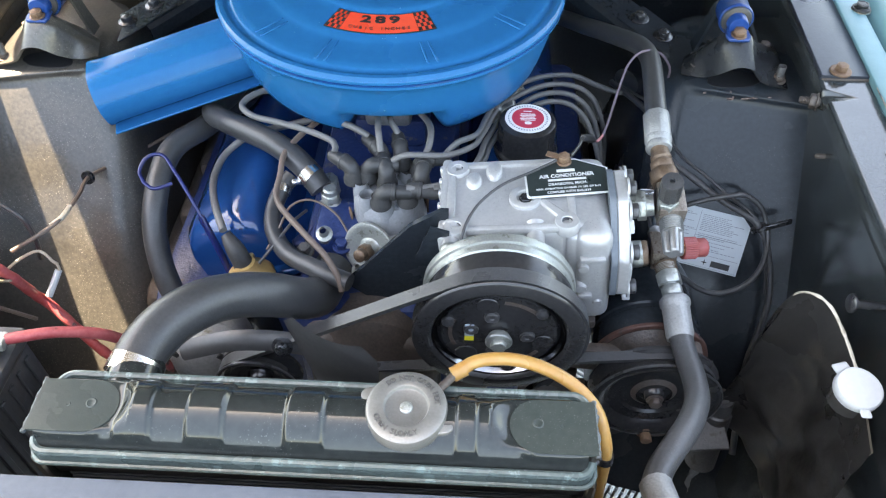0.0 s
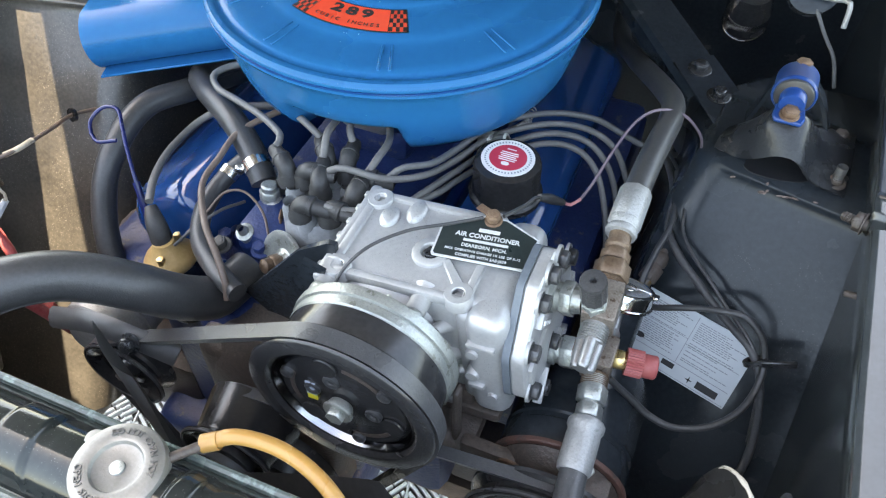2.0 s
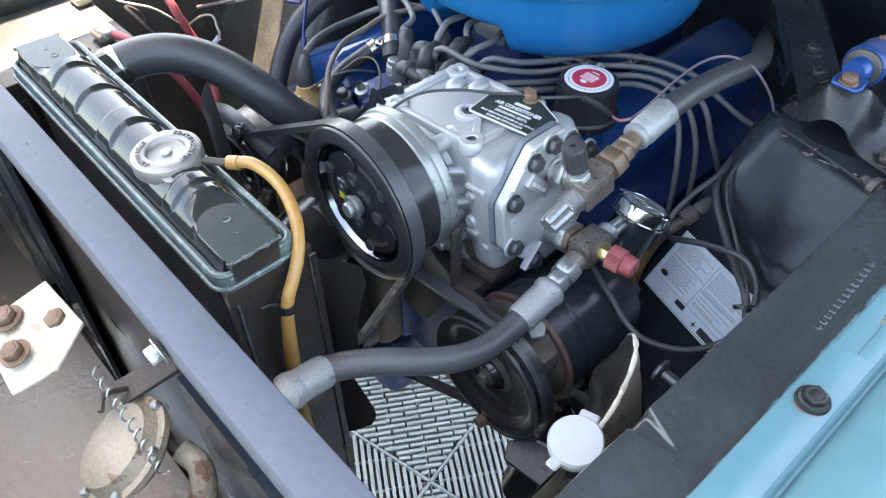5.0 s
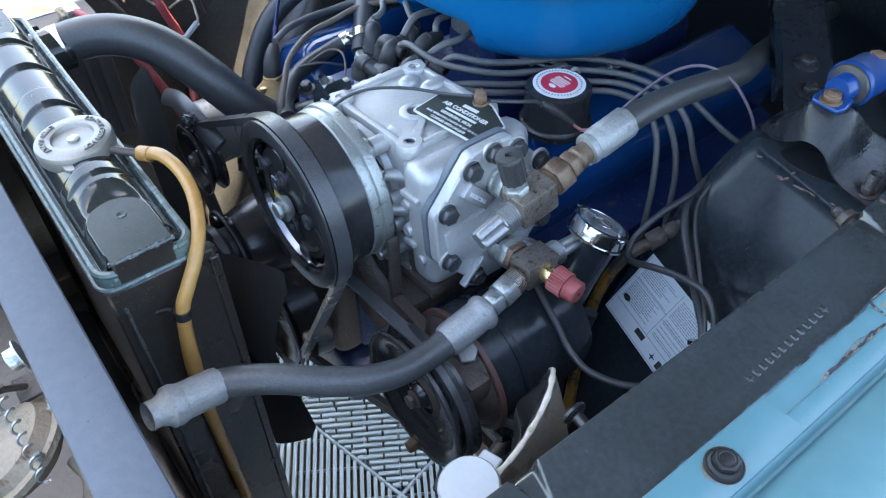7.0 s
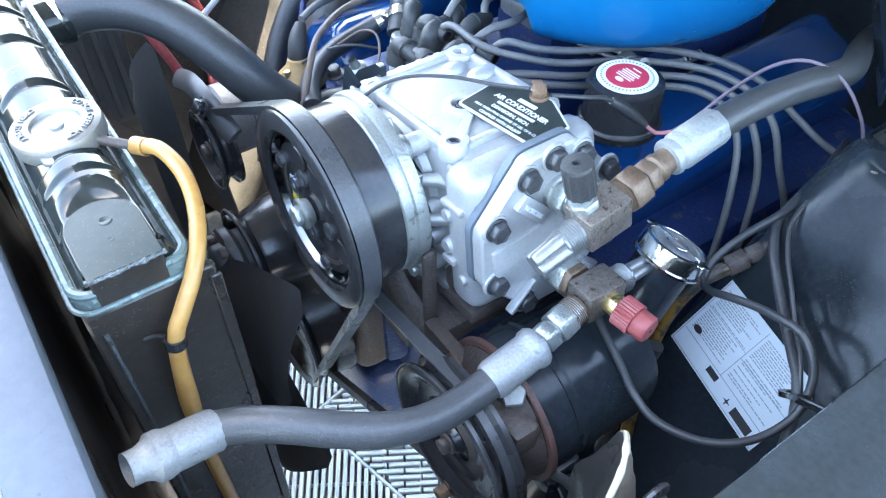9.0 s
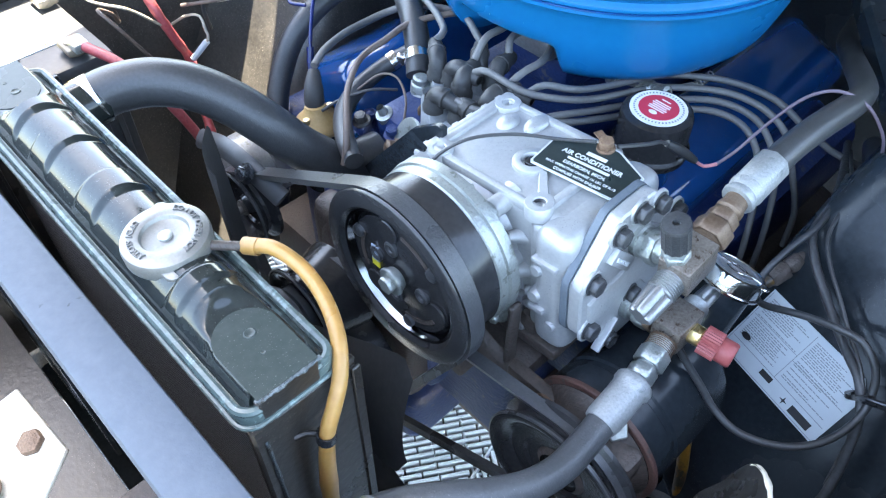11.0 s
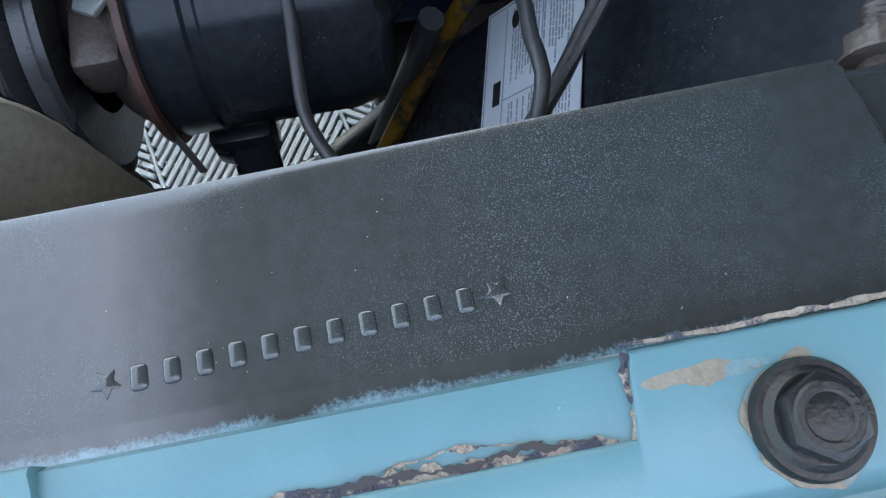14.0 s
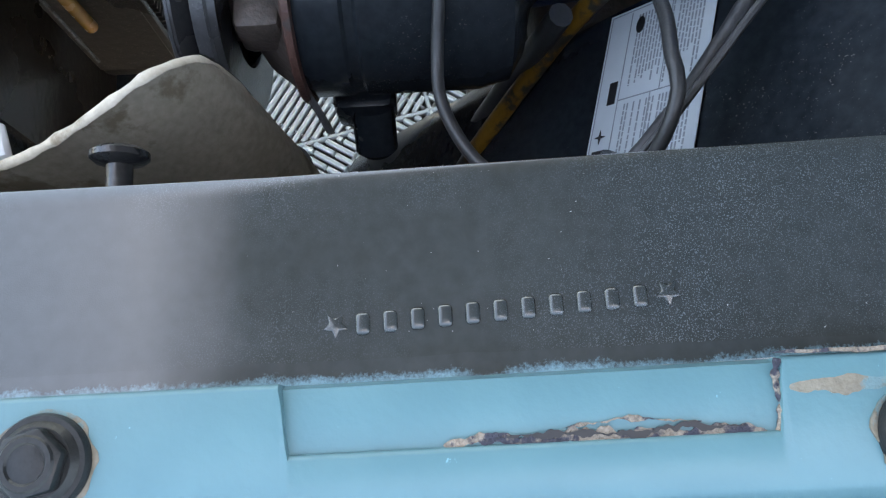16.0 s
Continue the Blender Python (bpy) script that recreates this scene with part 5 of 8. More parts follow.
part("writing", arc_text("289", 0.0170, 0.1235, 7.6, 0.0012, 0.0006, 1.45), M_INKSHADE, decal)
part("writing", arc_text("CUBIC INCHES", 0.0070, 0.1385, 2.55, 0.0012), M_INKSHADE, decal)
part("lid_clip", hex_bolt(0.004, 0.006, Matrix.Translation((-0.206, -0.07, 0.075)) @ Matrix.Rotation(radians(90), 4, "Y")), M_STEEL, ac)


# ---- air-conditioning compressor ----
CO = Matrix.Translation((0.033, 0.441, 0.819)) @ Matrix.Rotation(radians(-6), 4, "Y")
comp = thing("compressor", "cast aluminium air-conditioning compressor with a black belt clutch", "compressor")
comp.matrix_basis = CO


def cpart(name, bm, m, label="", parent=None, angle=40):
    return part(name, bm, m, parent or comp, label, angle)


FY = RX  # local z along the shaft, to the rear
cpart("crankcase", join(box(-0.056, 0.074, 0.093, 0.200, -0.062, 0.056, 0.010, 3), box(-0.060, -0.048, 0.082, 0.206, -0.066, 0.060, 0.004, 2),
                        lathe([(0.048, 0.066), (0.052, 0.088), (0.060, 0.10)], 48, FY)), M_ALU)
cpart("cylinder_block", join(box(0.080, 0.118, 0.079, 0.208, -0.078, 0.056, 0.014, 4), box(0.050, 0.105, 0.094, 0.192, -0.072, 0.056, 0.012, 3), box(0.070, 0.116, 0.088, 0.200, -0.074, 0.050, 0.008, 3)), M_ALU)
cpart("mount_frame", join(box(-0.050, 0.082, 0.091, 0.099, 0.052, 0.0620, 0.0025, 2), box(-0.050, 0.082, 0.189, 0.197, 0.052, 0.0620, 0.0025, 2), box(-0.052, -0.043, 0.091, 0.197, 0.052, 0.0620, 0.0025, 2), box(0.074, 0.082, 0.091, 0.197, 0.052, 0.0610, 0.0025, 2)), M_ALU)
cpart("top_pan", box(-0.046, 0.078, 0.094, 0.194, 0.050, 0.0582, 0.0015, 1), M_ALU)
for x, y, ln in ((-0.024, 0.158, 0.020), (-0.002, 0.170, 0.024)):
    cpart("pan_bump", lathe([(0.0105, 0.0), (0.0098, 0.0035), (0.0070, 0.0062), (0, 0.0072)], 24, Matrix.Translation((x, y + ln / 2, 0.0572)) @ Matrix.Diagonal((0.9, ln / 0.016, 1, 1))), M_ALU)
for x, y in ((-0.041, 0.098), (-0.042, 0.187), (0.072, 0.100), (0.072, 0.187)):
    b = cpart("mount_boss", lathe([(0.0125, 0.050), (0.0125, 0.0618), (0.0118, 0.0628), (0.0060, 0.0630), (0.0054, 0.0624), (0.0052, 0.052), (0, 0.052)], 28, Matrix.Translation((x, y, 0))), M_ALU)
    cpart("thread", join(*[lathe([(0.0054, 0.0552 + 0.0013 * k), (0.0045, 0.0558 + 0.0013 * k), (0.0054, 0.0564 + 0.0013 * k)], 16, Matrix.Translation((x, y, 0))) for k in range(5)]), M_BOLT, "", b)
plug = cpart("plug_boss", lathe([(0.0185, 0.052), (0.0172, 0.0612), (0.0160, 0.0622), (0.0100, 0.0622), (0.0085, 0.0605), (0.0080, 0.056), (0, 0.056)], 32, Matrix.Translation((0.031, 0.138, 0))), M_ALU)
cpart("plug", prism(ngon(0.0072), 0.054, 0.0612, 0.0008, Matrix.Translation((0.031, 0.138, 0)), 1), M_BOLT, "dark plug set in the boss", plug)
cpart("pan_web", prism([(0.045, 0.130), (0.050, 0.136), (0.072, 0.112), (0.066, 0.104)], 0.054, 0.0618, 0.0012, None, 1), M_ALU)
# low ears along the base edge
for k in range(6):
    cpart("base_lug", box(-0.0625, -0.050, 0.094 + 0.019 * k, 0.102 + 0.019 * k, 0.046, 0.0585, 0.0015, 1), M_ALU)
# side ribs and bosses below the top
for y0, z0, ln in ((0.092, -0.005, 0.02), (0.092, -0.035, 0.02)):
    cpart("side_boss", lathe([(0.010, 0), (0.0092, ln), (0.0080, ln + 0.002), (0.004, ln + 0.002), (0, ln)], 20, Matrix.Translation((0.052, y0 + 0.012, z0)) @ Matrix.Rotation(radians(-90), 4, "X") @ Matrix.Rotation(radians(180), 4, "X")), M_ALU)
for x, z, r in ((0.088, 0.012, 0.006), (0.086, -0.020, 0.007), (0.104, -0.045, 0.0055)):
    cpart("front_boss", lathe([(r * 1.1, 0.02), (r, 0), (r * 0.8, -0.003), (0, -0.003)], 22, Matrix.Translation((x, 0.0795, z)) @ RX), M_ALU)
for rib in ((0.084, 0.110, 0.0755, 0.084, 0.022, 0.028), (0.02, 0.066, 0.086, 0.096, -0.05, -0.042), (0.082, 0.098, 0.0745, 0.084, -0.034, -0.028)):
    cpart("casting_rib", box(*rib, 0.002, 2), M_ALU)


def outline_head(g=0.0):
    """Octagon-like head outline in the (depth, height) plane, scalloped between the bolts."""
    c = (0.143, -0.004)
    out = []
    for k in range(72):
        a = 2 * math.pi * k / 72
        sq = 1.0 / max(abs(math.cos(a)), abs(math.sin(a)), (abs(math.cos(a)) + abs(math.sin(a))) / 1.34)
        r = 0.0665 * sq
        out.append((c[0] + (r + g) * math.cos(a), c[1] + (r * 1.095 + g) * math.sin(a)))
    return out


HX = Matrix(((0, 0, 1, 0), (1, 0, 0, 0), (0, 1, 0, 0), (0, 0, 0, 1)))  # outline plane to depth and height, extruded along x
cpart("gasket_plate", prism(outline_head(0.001), 0.116, 0.1225, 0.0, HX), M_GASKET, "thin blue-grey gasket plate")
head = cpart("cylinder_head", prism(outline_head(0.0), 0.1225, 0.136, 0.0018, HX, 1), M_ALU)
# raised lands and ridges on the head
LANDS = (
    (0.1392, [(0.0845, 0.002), (0.098, 0.0045), (0.113, 0.0055), (0.1285, 0.0085), (0.142, 0.019), (0.150, 0.038), (0.159, 0.042), (0.178, 0.026), (0.2005, 0.014), (0.2012, -0.008), (0.2009, -0.018), (0.190, -0.027),
              (0.1775, -0.040), (0.166, -0.035), (0.1560, -0.022), (0.142, -0.017), (0.131, -0.028), (0.1250, -0.042), (0.1184, -0.0425), (0.0998, -0.0345), (0.0867, -0.0205)]),
    (0.1412, [(0.1045, 0.0345), (0.1290, 0.0092), (0.1390, 0.0190), (0.1150, 0.0440)]),
    (0.1398, [(0.1665, -0.0535), (0.1735, -0.0460), (0.1940, -0.0650), (0.1870, -0.0715)]),
    (0.1425, [(0.1245, -0.0445), (0.1225, -0.0420), (0.0975, -0.0655), (0.1000, -0.0680)]),
    (0.1405, [(0.2012, -0.0095), (0.2012, -0.0063), (0.2125, -0.0063), (0.2125, -0.0330), (0.2095, -0.0330), (0.2095, -0.0095)]),
    (0.1400, [(0.150, 0.043), (0.156, 0.060), (0.159, 0.060), (0.154, 0.042)]),
)
for hgt, ring in LANDS:
    cpart("head_land", prism(ring, 0.134, hgt, 0.0011, HX, 2), M_ALU, "", head)
TX = Matrix(((0, 0, 1, 0), (1, 0, 0, 0), (0, 1, 0, 0), (0, 0, 0, 1)))
# Letters are the same casting; a lighter colour paints in their bright edges.
for body, size, at, turn in (("SUCTION", 0.0054, (0.1412, 0.1205, 0.0268), 134), ("DISCH", 0.0058, (0.1398, 0.1800, -0.0597), 135), ("DISCH", 0.0055, (0.1362, 0.1140, -0.0600), 44)):
    cpart("cast_lettering", text_bm(body, size, Matrix.Translation(at) @ TX @ Matrix.Rotation(radians(turn), 4, "Z"), 0.0009, bold=0.00012), M_PRINTGLINT, "", head)
for y, z in ((0.118, 0.054), (0.169, 0.055), (0.089, 0.023), (0.197, 0.029), (0.088, -0.030), (0.198, -0.036), (0.116, -0.064), (0.170, -0.064), (0.144, -0.030), (0.143, 0.062)):
    fm = Matrix.Translation((0.136, y, z)) @ Matrix.Rotation(radians(90), 4, "Y")
    cpart("bolt_seat", lathe([(0.0120, -0.001), (0.0115, 0.0016), (0.0100, 0.0018), (0.0098, 0.0006), (0, 0.0006)], 28, fm), M_ALU, "", head)
    hb = cpart("head_bolt", hex_bolt(0.0084, 0.0066, fm @ Matrix.Translation((0, 0, 0.0008)) @ Matrix.Rotation(y * 40, 4, "Z"), 0.0094, 0.0014, False), M_HEADBOLT, "black flanged head bolt")
    cpart("bolt_crown", lathe([(0.0066, 0.0086), (0.0060, 0.0091), (0.0052, 0.0091), (0.0048, 0.0084), (0, 0.0084)], 20, fm), M_HEADBOLT, "", hb)
# shaft end: zinc flange, coil drum, pulley and clutch
LUGS = ((0.0400, 0.0500), (-0.0465, 0.0520), (0.0505, -0.0635), (-0.0465, -0.0600))
flange = cpart("front_flange", lathe([(0.050, 0.0490), (0.0755, 0.0492), (0.0770, 0.0505), (0.0772, 0.0572), (0.0764, 0.0580), (0.0764, 0.0590), (0.0788, 0.0600), (0.0795, 0.0640), (0.0790, 0.0695), (0.060, 0.0712), (0.054, 0.086)], 72, FY), M_ZINC, "mottled zinc clutch mounting flange")


def lug_plate(x, z):
    """Cast ear that runs from the flange out to its bolt, with a hollow edge on each side."""
    r, a = math.hypot(x, z), math.atan2(z, x)
    out = []
    for u, w in ((0.058, -0.030), (0.068, -0.026), (r - 0.006, -0.0125), (r + 0.004, -0.0105), (r + 0.0095, -0.0045), (r + 0.0095, 0.0045), (r + 0.004, 0.0105), (r - 0.006, 0.0125), (0.068, 0.026), (0.058, 0.030)):
        out.append((u * math.cos(a) - w * math.sin(a), u * math.sin(a) + w * math.cos(a)))
    return prism(out, 0.0, 0.0075, 0.001, Matrix.Translation((0, 0.0770, 0)) @ Matrix.Rotation(radians(90), 4, "X"), 1)


for x, z in LUGS:
    cpart("flange_lug", lug_plate(x, z), M_ZINC, "", flange)
    cpart("flange_bolt", hex_bolt(0.0066, 0.0065, Matrix.Translation((x, 0.0698, z)) @ Matrix.Rotation(radians(90), 4, "X") @ Matrix.Rotation(x * 30, 4, "Z"), 0.0080, 0.0012), M_ZINC)
    cpart("lug_pillar", lathe([(0.0098, 0.0), (0.0090, 0.002), (0.0090, 0.020), (0.0120, 0.028)], 24, Matrix.Translation((x, 0.0765, z)) @ RX), M_ALU)
for p, q, r in (((0.050, 0.078, 0.024), (0.066, 0.104, 0.016), 0.0062), ((0.055, 0.076, -0.012), (0.072, 0.108, -0.020), 0.0070), ((0.066, 0.090, -0.036), (0.084, 0.100, -0.040), 0.0060)):
    cpart("casting_rib", tube([p, tuple((Vector(p) + Vector(q)) / 2 + Vector((0, 0.002, 0.002))), q], r, 14, 0.006, radii=[0.75, 1.0, 1.1, 1.2]), M_ALU)
clutch = cpart("clutch_drum", lathe([(0.045, 0.018), (0.0750, 0.0185), (0.0762, 0.020), (0.0762, 0.0485), (0.0745, 0.0495), (0.05, 0.0495)], 96, FY), M_CLUTCH, "glossy black clutch coil drum")
pulley = cpart("clutch_pulley", lathe([(0.0640, 0.018), (0.0640, 0.010), (0.0675, 0.002), (0.0705, -0.0012), (0.0845, -0.0015), (0.0862, -0.0002), (0.0868, 0.0012), (0.0820, 0.0050), (0.0800, 0.009), (0.0820, 0.0130), (0.0870, 0.0175), (0.0870, 0.0190), (0.0860, 0.0198), (0.068, 0.0198)], 96, FY), M_CLUTCH)
cpart("pulley_web", lathe([(0.0640, 0.010), (0.0610, 0.0125), (0.03, 0.0125), (0, 0.0125)], 72, FY), M_CLUTCH, "", pulley)
cpart("bare_ring", lathe([(0.0615, 0.0095), (0.0645, 0.0030), (0.0668, 0.0025), (0.0650, 0.0105)], 72, FY, True), M_RINGGLOSS, "polished dark inner edge of the pulley", pulley)
arm = cpart("armature", lathe([(0, 0.0062), (0.030, 0.0060), (0.034, 0.0075), (0.050, 0.0078), (0.0575, 0.0070), (0.0585, 0.0090), (0.0585, 0.0120)], 72, FY), M_CLUTCH)
for a in (20, 140, 260):
    cpart("armature_tab", prism(ngon(0.0115, 24), 0.0050, 0.0072, 0.0008, FY @ Matrix.Rotation(radians(a), 4, "Z") @ Matrix.Translation((0.046, 0, 0)), 1), M_CLUTCH, "", arm)
for a0 in (65, 185, 305):
    sl = [((0.0505 if i < 13 else 0.0465) * math.cos(radians(a0 + (i if i < 13 else 25 - i) * 4.2 - 25)), (0.0505 if i < 13 else 0.0465) * math.sin(radians(a0 + (i if i < 13 else 25 - i) * 4.2 - 25))) for i in range(26)]
    cpart("armature_slot", prism(sl, 0.0066, 0.0075, 0.0, FY), M_RUSTDARK, "", arm)
fz = FY @ Matrix.Rotation(math.pi, 4, "X")
hubm = Matrix.Translation((0, -0.002, 0)) @ fz
cpart("hub_bolt", join(hex_bolt(0.0085, 0.006, hubm, 0.0135, 0.003, False), lathe([(0.0105, -0.006), (0.0130, 0.0), (0.0128, 0.002)], 24, hubm)), M_ZINC, "bright steel hub bolt", arm)
for k, a in enumerate((100, 160, 350, 255)):
    p = (0.0285 * math.cos(radians(a)), 0.0060, 0.0285 * math.sin(radians(a)))
    cpart("rivet", lathe([(0.0078, -0.002), (0.0076, 0.0016), (0.0062, 0.0026), (0.0050, 0.0018), (0.0030, 0.0018), (0.0024, 0.0010), (0, 0.0010)], 20, Matrix.Translation(p) @ fz), M_HEADBOLT, "", arm)
for a in (35, 155, 275):
    p = (0.0535 * math.cos(radians(a)), 0.0060, 0.0535 * math.sin(radians(a)))
    cpart("rivet", lathe([(0.0064, -0.002), (0.0060, 0.002), (0.0038, 0.0034), (0, 0.0034)], 18, Matrix.Translation(p) @ fz), M_HEADBOLT, "", arm)
st = Matrix.Translation((-0.029, 0.0060, 0.004)) @ Matrix.Rotation(radians(90), 4, "X") @ Matrix.Rotation(radians(-6), 4, "Z")
cpart("sticker", box(-0.0046, 0.0046, -0.004, 0.0135, 0, 0.0012, 0, 1, st), M_STICKG, "small blue-grey and yellow sticker", arm)
cpart("sticker", box(-0.0046, 0.0046, -0.0115, -0.004, 0, 0.0012, 0, 1, st), M_STICKY, "small blue-grey and yellow sticker", arm)
cpart("base_plate", join(box(-0.045, 0.06, 0.095, 0.20, -0.082, -0.062, 0.006, 2), box(0.02, 0.068, 0.085, 0.15, -0.093, -0.082, 0.006, 2)), M_ALU_DULL)
cpart("sump_plate", box(0.035, 0.105, 0.085, 0.175, -0.102, -0.088, 0.004, 2), M_RUSTDARK, "rust-brown lower cover plate")
cpart("sump_bolt", hex_bolt(0.006, 0.006, Matrix.Translation((0.095, 0.095, -0.102)) @ Matrix.Rotation(math.pi, 4, "X")), M_RUSTBOLT)

# identification plate on the compressor
pl = thing("name_plate", "black metal specification plate with silver lettering, bolted on the compressor", "name plate")
PM = axes((0.1010, 0.5945, 0.8913), (0.0865, 0.0068, 0.0070), (0.0, 0.0365, 0.0030))
po = [(-0.0425, -0.0185), (0.0425, -0.0185), (0.0440, -0.0165), (0.0440, 0.0165), (0.0120, 0.0330), (-0.0120, 0.0330), (-0.0440, 0.0165), (-0.0440, -0.0165)]
part("plate_border", prism([(x * 1.0, y) for x, y in po], -0.0006, 0.0010, 0.0, PM), M_PRINTGLINT, pl)
part("plate", prism([(x * 0.957, (y - 0.004) * 0.93 + 0.004) for x, y in po], 0.0, 0.0014, 0.0, PM), M_PLATE, pl)
for body, y, size, bold in (("AIR CONDITIONER", 0.0088, 0.0066, 0.00016), ("DEARBORN, MICH.", -0.0028, 0.0048, 0.00008), ("MAX. OPERATING CHARGE 1\u00be LBS. OF R-12", -0.0088, 0.0034, 0.00004), ("COMPLIES WITH SAE-J639", -0.0140, 0.0040, 0.00006)):
    part("plate_writing", text_bm(body, size, PM @ Matrix.Translation((0, y, 0.0016)), 0.0002, bold=bold), M_PRINTGLINT, pl)
part("plate_bar", box(-0.0095, 0.0095, 0.0140, 0.0178, 0.0014, 0.0018, 0, 1, PM), M_PRINTGLINT, pl, "silver bar of print")
part("plate_bar", box(-0.0200, 0.0200, 0.0018, 0.0044, 0.0014, 0.0018, 0, 1, PM), M_PRINTGLINT, pl, "silver bar of print")
part("plate_bolt", hex_bolt(0.0066, 0.0075, PM @ Matrix.Translation((0, 0.0290, 0.0014)) @ Matrix.Rotation(0.3, 4, "Z"), 0.0080, 0.0022), M_RUSTBOLT, pl, "rusty hexagon bolt")
part("plate_spacer", lathe([(0.008, -0.03), (0.008, -0.0006)], 16, PM @ Matrix.Translation((0, 0.025, 0))), M_ALU, pl)
part("plate_tab", box(-0.0195, -0.005, -0.004, 0.004, 0.0022, 0.0034, 0.0005, 1, PM @ Matrix.Translation((0, 0.0330, 0)) @ Matrix.Rotation(radians(-28), 4, "Z")), M_RUSTBOLT, pl)

# ---- service valves and refrigerant hoses ----
HD = CO @ Vector((0.136, 0.148, 0.030))
LD = CO @ Vector((0.136, 0.146, -0.045))


def stem_cap(fr, z0, z1, r):
    """A tapered square cap with rounded corners and a groove down each face."""
    bm = bmesh.new()
    loops = []
    for h, k in ((z0, 1.0), (z0 + (z1 - z0) * 0.9, 0.90), (z1 - 0.0008, 0.87), (z1, 0.80)):
        ring = []
        for i in range(64):
            a = 2 * math.pi * i / 64
            c4 = math.cos(2 * a) ** 2
            groove = max(0.0, 1 - abs((a + math.pi / 4) % (math.pi / 2) - math.pi / 4) / 0.20)
            ring.append(bm.verts.new((r * k * (1.0 - 0.20 * c4 - 0.13 * groove) * math.cos(a), r * k * (1.0 - 0.20 * c4 - 0.13 * groove) * math.sin(a), h)))
        loops.append(ring)
    for a, b in zip(loops, loops[1:]):
        for i in range(64):
            bm.faces.new((a[i], a[(i + 1) % 64], b[(i + 1) % 64], b[i]))
    bm.faces.new(loops[0])
    bm.faces.new(loops[-1])
    return shift(bm, fr)


sv = thing("suction_valve", "rusty brass suction service valve screwed to the compressor head", "service valve")
SB = Vector((0.2100, 0.586, 0.8735))
part("port_nut", join(lathe([(0.0145, -0.004), (0.0145, 0.006), (0.0125, 0.007), (0.0125, 0.020), (0.011, 0.03)], 28, along(HD, SB)), prism(ngon(0.0165), 0.012, 0.022, 0.001, along(HD, SB), 1)), M_ZINC, sv, "zinc-plated port nut")
part("valve_body", shift(join(box(-0.0140, 0.0140, -0.0195, 0.0195, -0.0140, 0.0140, 0.002, 2)), axes(SB, (1, 0, 0.05), (0, 1, 0.16))), M_RUST, sv)
sfr = along(SB, (0.2099, 0.5322, 0.8564))
part("valve_stem", lathe([(0.0112, 0.016), (0.0112, 0.020)] + [q for k in range(6) for q in ((0.0112, 0.0202 + 0.0021 * k), (0.0123, 0.0211 + 0.0021 * k), (0.0112, 0.0220 + 0.0021 * k))] + [(0.0112, 0.034), (0.0100, 0.035), (0, 0.035)], 24, sfr), M_CAPALU, sv)
part("stem_cap", stem_cap(sfr @ Matrix.Rotation(0.78, 4, "Z"), 0.033, 0.0585, 0.0118), M_CAPALU, sv, "fluted square silver stem cap")
pf = along((0.2048, 0.5770, 0.8770), (0.1996, 0.5663, 0.925))
part("port_hex", join(prism(ngon(0.0115), 0.002, 0.014, 0.0012, pf, 1), lathe([(0.0078, 0.013), (0.0078, 0.024)], 20, pf)), M_ZINC, sv, "plated hexagon of the charging port")
part("port_cap", join(prism([((0.0112 if i % 2 else 0.0103) * math.cos(math.pi * i / 12), (0.0112 if i % 2 else 0.0103) * math.sin(math.pi * i / 12)) for i in range(24)], 0.021, 0.046, 0.0, pf), lathe([(0.0112, 0.0455), (0.0105, 0.048), (0.003, 0.0485), (0.0022, 0.0460), (0, 0.0460)], 24, pf)), M_HEADBOLT, sv, "black ribbed port cap")
sr0, sr1 = Vector((0.2088, 0.6048, 0.8775)), Vector((0.205, 0.662, 0.891))
nf = along(sr0, sr1)
part("union_nut", join(lathe([(0.0115, -0.002), (0.0115, 0.010)], 24, nf), prism(ngon(0.0165), 0.006, 0.022, 0.0015, nf, 1), prism(ngon(0.0135), 0.024, 0.034, 0.0012, nf, 1), lathe([(0.0095, 0.02), (0.0095, 0.036), (0.0112, 0.038), (0.0112, 0.042), (0.0098, 0.044), (0.0098, 0.055)], 24, nf)), M_RUSTNUT, sv)
part("neck_thread", thread(0.0128, -0.004, 0.008, nf), M_RUSTNUT, sv, "rusty screw thread")
sh = thing("suction_hose", "black rubber refrigerant hose with a crimped silver ferrule", "refrigerant hose")
sc = along((0.205, 0.654, 0.889), (0.2062, 0.706, 0.9005))
part("ferrule", join(lathe([(0.0088, 0.0), (0.0138, 0.001), (0.0146, 0.004), (0.0132, 0.008), (0.0150, 0.012), (0.0150, 0.016)], 16, sc), prism(ngon(0.0154, 8), 0.014, 0.050, 0.0015, sc, 1)), M_CRIMP, sh, "crimped silver ferrule")
part("hose", tube([(0.2058, 0.695, 0.8985), (0.208, 0.735, 0.9035), (0.2115, 0.778, 0.9035), (0.214, 0.820, 0.8985), (0.2095, 0.862, 0.888), (0.194, 0.905, 0.872), (0.172, 0.955, 0.852), (0.145, 1.02, 0.825), (0.11, 1.12, 0.79), (0.08, 1.305, 0.76)], 0.0121, 24, 0.006), M_RUBBER, sh)

